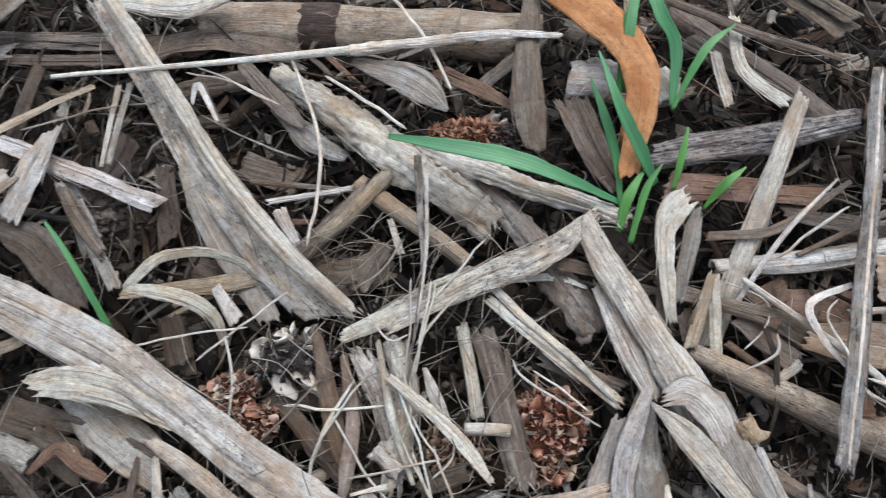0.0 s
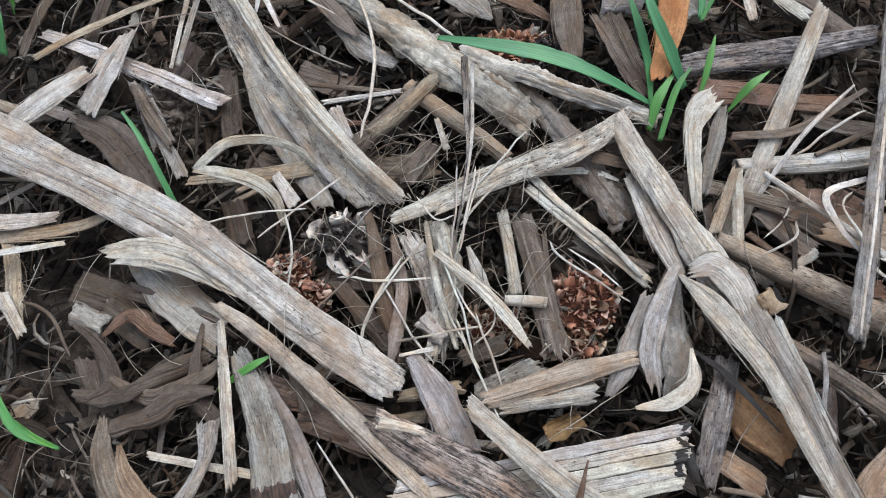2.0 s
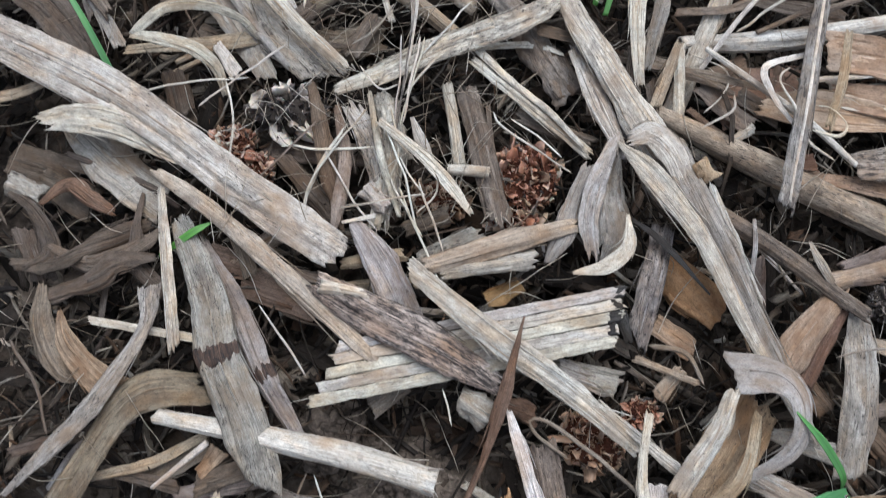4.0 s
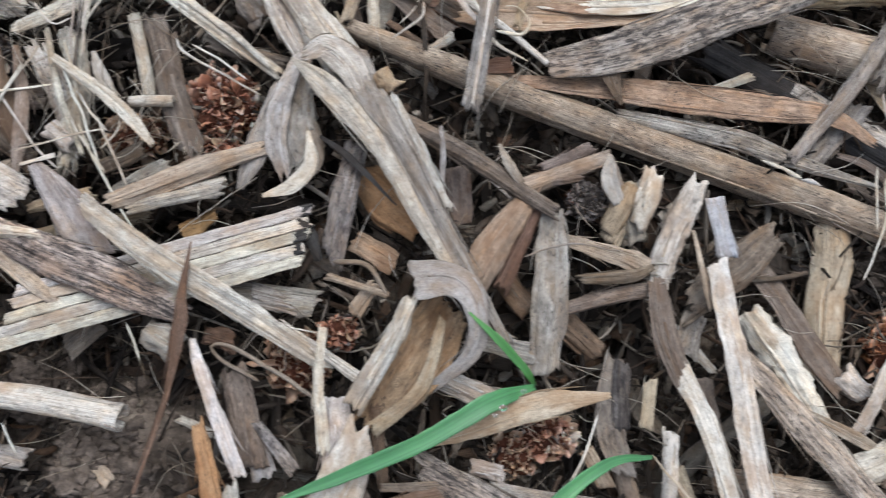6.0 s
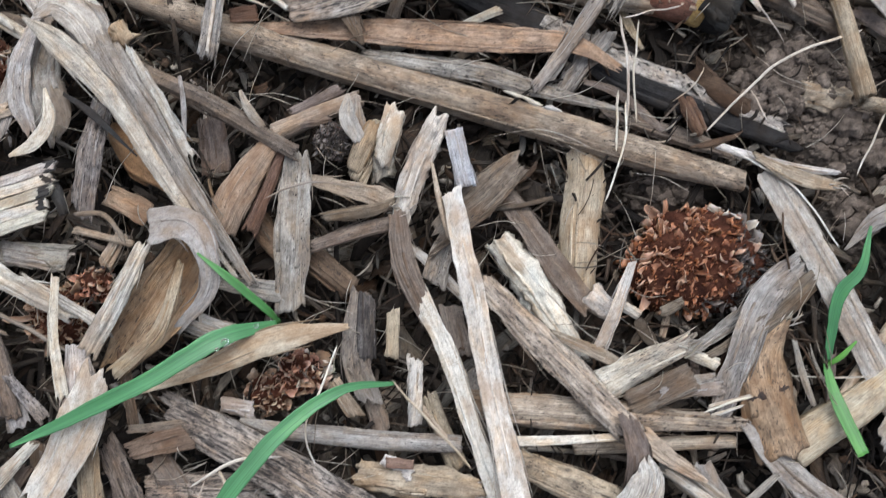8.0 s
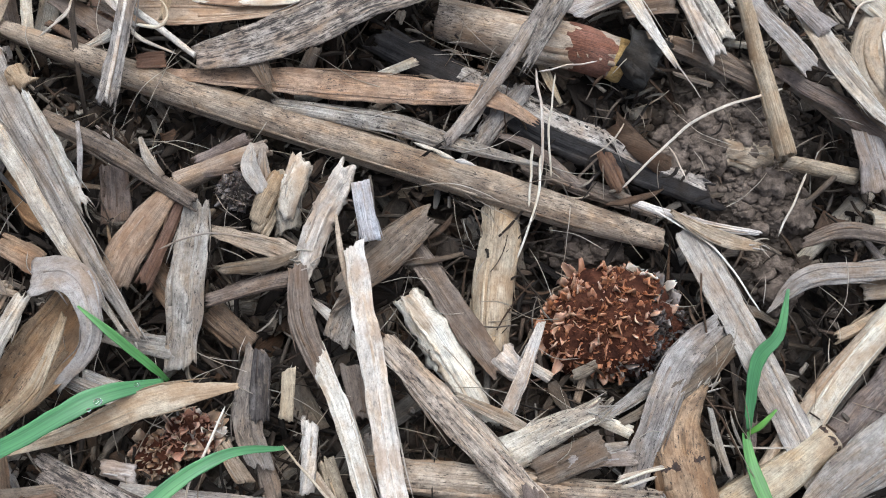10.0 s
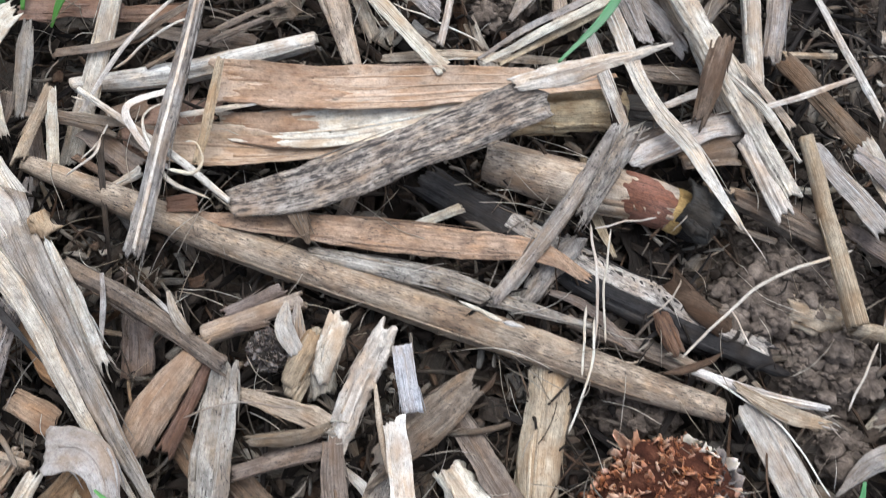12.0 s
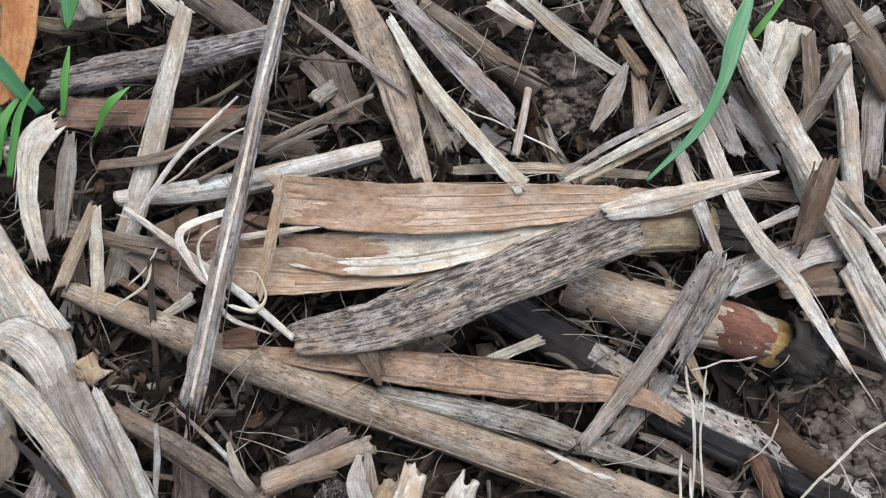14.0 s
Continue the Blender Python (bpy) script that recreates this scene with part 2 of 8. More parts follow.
def spline(pts, n):
    """Points and widths along a smooth line through the control points, evenly spaced."""
    p = np.array(pts, float)
    if len(p) == 2:
        p = np.array([p[0], (p[0] + p[1]) / 2, p[1]])
    q = np.vstack([2 * p[0] - p[1], p, 2 * p[-1] - p[-2]])
    out = []
    for i in range(1, len(q) - 2):
        a, b, c, d = q[i - 1 : i + 3]
        for t in np.linspace(0, 1, 24, endpoint=i == len(q) - 3):
            out.append(0.5 * (2 * b + (c - a) * t + (2 * a - 5 * b + 4 * c - d) * t * t + (3 * b - a - 3 * c + d) * t**3))
    out = np.array(out)
    s = np.r_[0, np.cumsum(np.linalg.norm(np.diff(out[:, :3], axis=0), axis=1))]
    at = np.linspace(0, s[-1], n)
    return np.stack([np.interp(at, s, out[:, k]) for k in range(4)], 1), s[-1]


def wave(n, step, amount, r=None):
    """Smooth random wobble of n values."""
    r = r or rng
    k = max(3, int(n / step) + 2)
    return np.interp(np.linspace(0, k - 1, n), np.arange(k), r.normal(0, amount, k))


def ribbon(pts, arch=30.0, thick=0.3, rag=1.5, cols=13, ridge=0.05, wobble=0.3, rough=0.0, roll=0.0, lift=None, cracks=0):
    """A shell along a line: bent across by arch degrees (345: a tube), with torn ends and fibre ridges.
    Returns vertices, faces and the grain coordinates (across, along, own number)."""
    probe, length = spline(pts, 8)
    n = int(np.clip(length / 0.9, 10, 110))
    line, length = spline(pts, n)
    centre, w = line[:, :3].copy(), np.maximum(line[:, 3], 0.15)
    centre[:, 2] += wave(n, 12, 0.16 * wobble * min(w.mean(), 4)) + (lift or 0)
    w = w * (1 + wave(n, 5, 0.05 * wobble))
    tang = np.gradient(centre, axis=0)
    tang /= np.linalg.norm(tang, axis=1)[:, None] + 1e-9
    side = np.cross(tang, (0, 0, 1.0))
    side /= np.linalg.norm(side, axis=1)[:, None] + 1e-9
    up = np.cross(side, tang)
    ang = np.radians(roll) + wave(n, 14, 0.2 * wobble)
    side, up = side * np.cos(ang)[:, None] + up * np.sin(ang)[:, None], up * np.cos(ang)[:, None] - side * np.sin(ang)[:, None]
    u = np.linspace(-1, 1, cols)
    vary = 1 + wave(n, 9, 0.4) * min(wobble, 1.0) * (abs(arch) < 200)
    th = np.clip(np.radians(abs(arch)) / 2 * vary, 0.03, 3.05)[:, None]
    radius = w[:, None] / 2 / np.sin(np.minimum(th, np.pi / 2))
    phi = u[None] * th
    sgn = 1.0 if arch >= 0 else -1.0
    across = radius * np.sin(phi)
    if abs(arch) < 200:
        left, right = 1 + wave(n, 14, 0.07 * wobble), 1 + wave(n, 14, 0.07 * wobble)
        across = across * np.where(u[None] < 0, left[:, None], right[:, None])
    hump = sgn * radius * (np.cos(phi) - 1)
    if sgn < 0:
        hump = hump - hump.max()
    fold = sum(rng.normal(0, 1.0 / k) * np.cos(k * np.pi * u + rng.uniform(0, 6.28)) for k in (2, 3, 4))
    ridges = (rng.normal(0, ridge, cols) * 0.13 + fold * ridge * 0.5)[None] * np.minimum(w, 7)[:, None]
    ridges = ridges + rng.normal(0, 0.005, (n, cols)) * np.minimum(w, 5)[:, None]
    for _ in range(cracks):
        c0, at, reach = int(rng.integers(1, cols - 1)), rng.uniform(-0.1, 1.1), rng.uniform(0.15, 0.5)
        t = np.abs(np.linspace(0, 1, n) - at) / reach
        drift = np.clip(np.round(c0 + wave(n, 40, 0.35)), 1, cols - 2).astype(int)
        ridges[np.arange(n), drift] -= np.clip(1.2 - t * 1.2, 0, 1) * min(0.16 * w.mean(), 0.9)
    if rough:
        for _ in range(2):
            lump = rng.normal(0, 1, (n, cols))
            lump = (lump + np.roll(lump, 1, 0) + np.roll(lump, 1, 1)) / 1.8
            ridges = ridges + lump * rough * 0.09 * w[:, None]
    edge = np.abs(u) ** 6
    across = across + np.sign(u)[None] * edge[None] * (np.stack([wave(n, 3, 0.03 + 0.10 * rough) for _ in range(cols)], 1)) * np.minimum(w, 5)[:, None]
    nrm_s, nrm_u = np.sin(phi), sgn * np.cos(phi)
    slide = np.zeros((n, cols))
    for end, way in ((0, -1.0), (-1, 1.0)):
        # a torn end: slanting, with one or two long splinters and a finely broken rim
        most = min(1.0, w[end] / 3)
        splinter = sum(rng.uniform(-0.6, 1.0) * np.exp(-((u - rng.uniform(-1, 1)) / rng.uniform(0.05, 0.16)) ** 2) for _ in range(4))
        tear = (wave(cols, 3.0, 0.3) + rng.uniform(-0.1, 0.1, cols) + splinter * 0.75) * rag * 0.7 * most + rng.uniform(-1, 1) * u * min(0.4 * w[end], rag * 1.1) * most
        reach = np.linspace(1, 0, n) if end == 0 else np.linspace(0, 1, n)
        slide += way * np.clip((reach - 0.7) / 0.3, 0, 1)[:, None] ** 1.6 * tear[None] * min(1.0, length / 22)
    pos = centre[:, None] + side[:, None] * (across + ridges * nrm_s)[..., None] + up[:, None] * (hump + ridges * np.abs(nrm_u))[..., None] + tang[:, None] * slide[..., None]
    inward = -(side[:, None] * nrm_s[..., None] + up[:, None] * nrm_u[..., None]) * sgn
    back = pos + inward * thick
    verts = np.concatenate([pos.reshape(-1, 3), back.reshape(-1, 3)])
    k = n * cols
    idx = np.arange(k).reshape(n, cols)
    a, b, c, d = idx[:-1, :-1].ravel(), idx[:-1, 1:].ravel(), idx[1:, 1:].ravel(), idx[1:, :-1].ravel()
    faces = [np.stack([a, b, c, d], 1), np.stack([d, c, b, a], 1) + k]
    for rim in (idx[0], idx[-1][::-1], idx[::-1, 0], idx[:, -1]):
        faces.append(np.stack([rim[1:], rim[:-1], rim[:-1] + k, rim[1:] + k], 1))
    gx = u[None] * w[:, None] * np.maximum(1.0, th) / 2
    gy = np.broadcast_to(np.linspace(0, length, n)[:, None], (n, cols)) + slide
    own = rng.uniform(0, 900)
    grain = np.stack([gx + own, gy + own * 1.7, np.full((n, cols), own)], -1).reshape(-1, 3)
    SHELL[:] = [pos, -inward, grain.reshape(n, cols, 3)]
    return verts, np.concatenate(faces), np.concatenate([grain, grain + (0, 0, 5)])


SHELL = []


def overlay(shell, rows, columns, high, thick=0.35, ragged=0.0):
    """A strip lying on part of a shell that ribbon() made, raised from it by high."""
    pos, out, grain = shell
    r0, r1, c0, c1 = *rows, *columns
    p, o, g = pos[r0:r1, c0:c1], out[r0:r1, c0:c1], grain[r0:r1, c0:c1]
    n, cols = p.shape[:2]
    ends = np.clip(np.minimum(np.arange(n), np.arange(n)[::-1]) / 2.0, 0, 1)[:, None, None]
    top = p + o * (high * (0.25 + 0.75 * ends) + np.abs(rng.normal(0, 0.04, (n, cols, 1))))
    if ragged:
        row = np.arange(n)[:, None]
        start, stop = np.abs(wave(cols, 2.0, ragged))[None], n - 1 - np.abs(wave(cols, 4.0, ragged * 1.4) + rng.normal(0, min(ragged * 0.2, 0.7), cols))[None]
        sunk = np.clip(np.maximum(start - row, row - stop), 0, 1)[..., None]
        top = top - o * sunk * (high + 0.15)
    low = p - o * thick * 0.5
    k = n * cols
    idx = np.arange(k).reshape(n, cols)
    a, b, c, d = idx[:-1, :-1].ravel(), idx[:-1, 1:].ravel(), idx[1:, 1:].ravel(), idx[1:, :-1].ravel()
    faces = [np.stack([a, b, c, d], 1), np.stack([d, c, b, a], 1) + k]
    for rim in (idx[0], idx[-1][::-1], idx[::-1, 0], idx[:, -1]):
        faces.append(np.stack([rim[1:], rim[:-1], rim[:-1] + k, rim[1:] + k], 1))
    g = g.reshape(-1, 3) + rng.uniform(0, 50)
    return np.concatenate([top.reshape(-1, 3), low.reshape(-1, 3)]), np.concatenate(faces), np.concatenate([g, g])


def thread(pts, sides=5, wobble=1.0):
    """A thin round fibre along a line, tapering as its widths say."""
    probe, length = spline(pts, 8)
    n = int(np.clip(length / 1.2, 6, 60))
    line, length = spline(pts, n)
    c, w = line[:, :3].copy(), np.maximum(line[:, 3], 0.08)
    c += np.stack([wave(n, 4, 0.12 * wobble) for _ in range(3)], 1)
    tang = np.gradient(c, axis=0)
    tang /= np.linalg.norm(tang, axis=1)[:, None] + 1e-9
    side = np.cross(tang, (0.13, 0.07, 1.0))
    side /= np.linalg.norm(side, axis=1)[:, None] + 1e-9
    up = np.cross(side, tang)
    phi = np.arange(sides) / sides * 2 * np.pi
    ring = c[:, None] + (side[:, None] * np.cos(phi)[None, :, None] + up[:, None] * np.sin(phi)[None, :, None] * 0.6) * w[:, None, None] / 2
    idx = np.arange(n * sides).reshape(n, sides)
    a, b = idx, np.roll(idx, -1, 1)
    ring[0], ring[-1] = c[0], c[-1]
    faces = np.stack([a[:-1], b[:-1], b[1:], a[1:]], -1).reshape(-1, 4)
    own = rng.uniform(0, 900)
    g = np.stack(np.broadcast_arrays(phi[None] + own, np.linspace(0, length, n)[:, None] + own, own), -1).reshape(-1, 3)
    return ring.reshape(-1, 3), faces, g


def joined(pieces):
    """Several (vertices, faces, grain) as one."""
    verts, faces, grain, at = [], [], [], 0
    for v, f, g in pieces:
        verts.append(v)
        grain.append(g)
        faces.append(np.asarray(f) + at)
        at += len(v)
    return np.concatenate(verts), np.concatenate(faces), np.concatenate(grain)


def shade(colour, mould):
    k = rng.uniform(0.9, 1.1)
    return (colour[0] * k, colour[1] * k * rng.uniform(0.98, 1.02), colour[2] * k * rng.uniform(0.95, 1.05), mould)


def piece(name, category, pts, colour, mould, label, material=None, fray=0, rib=0, band=None, strands=3, strand="raised_vein", bands=(), **shape):
    """One dry plant piece with raised strands, frayed fibres, midrib and dark bands as parts."""
    tone = shade(colour, mould)
    v, f, g = ribbon(pts, **shape)
    shell = list(SHELL)
    n, cols = shell[0].shape[:2]
    ob = tagged(add_mesh(name, v, f, material or DRY, grain=g, color=tone), label, category, "plant litter on the field")
    line, length = spline(pts, 24)
    wide = float(line[:, 3].max())
    if wide > 2.4 and strands:
        for _ in range(strands if wide > 4 else 2):
            c0 = int(rng.integers(1, cols - 3))
            r0 = int(rng.uniform(0.0, 0.5) * n)
            r1 = min(n - 1, r0 + int(rng.uniform(0.3, 0.75) * n))
            if r1 - r0 > 4:
                v, f, g = overlay(shell, (r0, r1), (c0, c0 + int(rng.integers(2, 4))), rng.uniform(0.03, 0.13))
                k = rng.uniform(0.9, 1.14)
                add_mesh(strand, v, f, material or DRY, ob, "", g, color=(min(tone[0] * k, 0.8), min(tone[1] * k, 0.78), min(tone[2] * k, 0.74), mould))
    if wide > 3.2 and length > 14:
        # slivers loosened along the edges
        for _ in range(2 if length < 40 else 3):
            k0, edge = int(rng.uniform(0.05, 0.7) * n), 0 if rng.uniform() < 0.5 else -1
            k1 = min(n - 1, k0 + int(rng.uniform(0.12, 0.3) * n) + 3)
            if k1 - k0 < 3:
                continue
            a, m, b = shell[0][k0, edge], shell[0][(k0 + k1) // 2, edge], shell[0][k1, edge]
            off = (m - shell[0][(k0 + k1) // 2, cols // 2])
            off = off / (np.linalg.norm(off) + 1e-6)
            out = off * rng.uniform(0.2, 1.6)
            v, f, g = thread([(*a, 0.5), (*(m + out * 0.25), 0.42), (*(b + out + (0, 0, rng.uniform(-0.3, 0.6))), 0.1)], 4, 0.4)
            add_mesh("edge_sliver", v, f, DRY, ob, "", g, color=tone)
    if fray:
        end, back, width = line[-1, :3], line[-5, :3], max(line[-1, 3], line[-3, 3], 1.5)
        way = (end - back) / (np.linalg.norm(end - back) + 1e-6)
        across = np.cross(way, (0, 0, 1.0))
        for _ in range(fray):
            o = end + across * rng.uniform(-0.5, 0.5) * width - way * rng.uniform(0, 3) + (0, 0, rng.uniform(-0.6, 0.2))
            out = o + way * rng.uniform(1.5, 5) * (1.5 if fray > 15 else 1.0) + across * rng.normal(0, 1.6) + (0, 0, rng.normal(0, 0.9))
            v, f, g = thread([(*o, 0.6), (*((o + out) / 2 + rng.normal(0, 0.3, 3)), 0.4), (*out, 0.12)], 4, 0.5)
            add_mesh("frayed_fibre", v, f, DRY, ob, "", g, color=shade(PALE if sum(tone[:3]) > 0.25 else colour, 0.2))
    if rib:
        mid = cols // 2 if rib == 1 else 4
        v, f, g = overlay(shell, (1 if rib == 1 else n // 4, n - 1), (mid - 2, mid + 2 + (rib == 2) * 7), 0.3 if rib == 1 else 0.12)
        add_mesh("midrib", v, f, DRY, ob, "whitish raised midrib", g, color=shade(WHITE if rib == 1 else PALE, 0.1 if rib == 1 else 0.75))
    if band:
        bands = (*bands, (*band, (0.12, 0.082, 0.064), 0.9, "dark_band", "dark mouldy band round the joint"))
    sheath = ob
    for b0, b1, hue, rot, kind, text in bands:
        v, f, g = overlay(shell, (int(b0 * (n - 1)), int(b1 * (n - 1)) + 1), (0, cols), {"black_end": 0.4, "cut_ring": 0.3, "red_sheath": 0.15}.get(kind, 0.2), 0.35,
                         {"dark_band": 1.5, "red_sheath": 5.0, "brown_stain": 6.0}.get(kind, 0.0))
        under = ob if kind in ("dark_band", "red_sheath", "brown_stain") else sheath
        sheath = add_mesh(kind, v, f, material or DRY, under, text, g, color=(*hue, rot))
    return ob


STAIN = (0.32, 0.215, 0.145)
CUT_END = ((0.60, 0.845, (0.24, 0.115, 0.08), 0.4, "red_sheath", "wine-red shiny sheath"), (0.83, 0.90, (0.45, 0.30, 0.12), 0.15, "cut_ring", "yellow ring at the cut"),
           (0.9, 1.0, BLACK, 0.9, "black_end", "charred black end"))


def leaf_strip(pts, colour, mould, label, arch=28, rag=2.0, roll=0, crumple=0.6, **more):
    return piece("dry_leaf", "dry leaf", pts, colour, mould, label, SMOOTH if mould <= 0.15 else DRY, arch=arch, rag=rag, roll=roll, thick=0.2, cols=21,
                 ridge=0.05, wobble=crumple, cracks=int(rng.integers(0, 2)), **more)


def split_stalk(pts, colour, mould, label, arch=110, rag=2.5, roll=0, **more):
    return piece("split_stalk", "stalk piece", pts, colour, mould, label, arch=arch, rag=rag, roll=roll, thick=0.6, cols=23, ridge=0.08, wobble=0.5, cracks=int(rng.integers(1, 3)), strand="rind_strip", **more)


def stem(pts, colour, mould, label, arch=340, rag=0.8, **more):
    return piece("dry_straw", "straw", pts, colour, mould, label, arch=arch, rag=rag, thick=0.8, cols=27, ridge=0.03, wobble=0.3, cracks=1, strand="rind_strip", **more)


def rotten_piece(pts, colour, mould, label, arch=150, rag=2.5, **more):
    return piece("rotten_stalk", "stalk piece", pts, colour, mould, label, PITH, arch=arch, rag=rag, thick=0.9, cols=19, ridge=0.07, wobble=0.8, rough=0.27, cracks=2, strand="pith_strip", **more)


def husk_sheet(pts, colour, mould, label, arch=-40, rag=2.5, **more):
    return piece("maize_husk", "husk", pts, colour, mould, label, HUSK, arch=arch, rag=rag, thick=0.25, cols=29, ridge=0.022, wobble=0.35, strands=5, **more)


def fibre(pts, colour, mould, label):
    v, f, g = thread([(*p[:3], p[3] * 0.75) for p in pts], 6, 1.4)
    return tagged(add_mesh("plant_fibre", v, f, SMOOTH, grain=g, color=shade([min(0.7, 1.08 * k) for k in colour], mould * 0.5)), label, "fibre", "loose plant fibres")


def splintered_plank(pts, colour, mould, label, count=5):
    """A flat piece of stalk cracked along the grain into slats."""
    a, b = np.array(pts[0]), np.array(pts[1])
    way = (b - a)[:3] / np.linalg.norm((b - a)[:3])
    across = np.cross(way, (0, 0, 1.0))
    base = bpy.data.objects.new("splintered_stalk", None)
    scene.collection.objects.link(base)
    base.empty_display_size = 0.01
    tagged(base, label, "stalk piece", "plant litter on the field")
    width = a[3] / count
    for i in range(count):
        o = (i - (count - 1) / 2) * width
        shift = -way * o * 0.75
        p = a[:3] + across * o + shift + way * rng.uniform(-1.0, 1.0) + (0, 0, rng.uniform(-0.2, 0.2))
        q = b[:3] + across * o + shift * 0.6 + way * rng.uniform(-1.0, 1.0) + (0, 0, rng.uniform(-0.2, 0.2))
        v, f, g = ribbon([(*p, width * 0.93), (*((p + q) / 2 + (0, 0, 0.2)), width * 0.97), (*q, width * 0.93)], arch=24, thick=1.4, rag=1.3, cols=11, ridge=0.05, wobble=0.2)
        slat = add_mesh("slat", v, f, DRY, base, "", g, color=shade(colour, mould))
        rows = SHELL[0].shape[0]
        v, f, g = overlay(list(SHELL), (rows - int(rng.integers(2, 6)), rows), (0, 11), 0.05, 0.3, 0.8)
        add_mesh("charred_end", v, f, DRY, slat, "charred black broken end", g, color=(*COAL, 0.6))
    return base


def seedling(x, y):
    ob = bpy.data.objects.new("wheat_seedling", None)
    scene.collection.objects.link(ob)
    ob.location = (x * MM, y * MM, -0.014)
    ob.empty_display_size = 0.01
    return tagged(ob, "young green wheat seedling growing through the straw", "seedling", "wheat seedlings")


def blade(plant, pts):
    pts = [(*p[:3], p[3] * (0.74 if spline(pts, 8)[1] > 30 else 0.62)) for p in pts]
    v, f, g = ribbon(pts, arch=-38, thick=0.18, rag=0.3, cols=9, ridge=0.012, wobble=0.15)
    long = min(1.0, max(0.0, (spline(pts, 8)[1] - 14) / 22))
    young, old = np.array((0.075, 0.22, 0.028)), np.array((0.05, 0.18, 0.066))
    ob = add_mesh("blade", v - np.array(plant.location) / MM, f, GREEN, plant, "", g, color=(*(young + (old - young) * long), 1.0))
    return ob


def water_drop(x, y, z, size):
    bm = bmesh.new()
    bmesh.ops.create_icosphere(bm, subdivisions=3, radius=1.0)
    for v in bm.verts:
        v.co = Vector((v.co.x, v.co.y * 0.8, v.co.z * 0.55)) * size * MM
    for fc in bm.faces:
        fc.smooth = True
    me = bpy.data.meshes.new("water_drop")
    bm.to_mesh(me)
    bm.free()
    me.materials.append(DROP)
    ob = tagged(new("water_drop", me), "clear drop of water on a green wheat blade", "water drop", "water drops")
    ob.location = (x * MM, y * MM, z * MM)


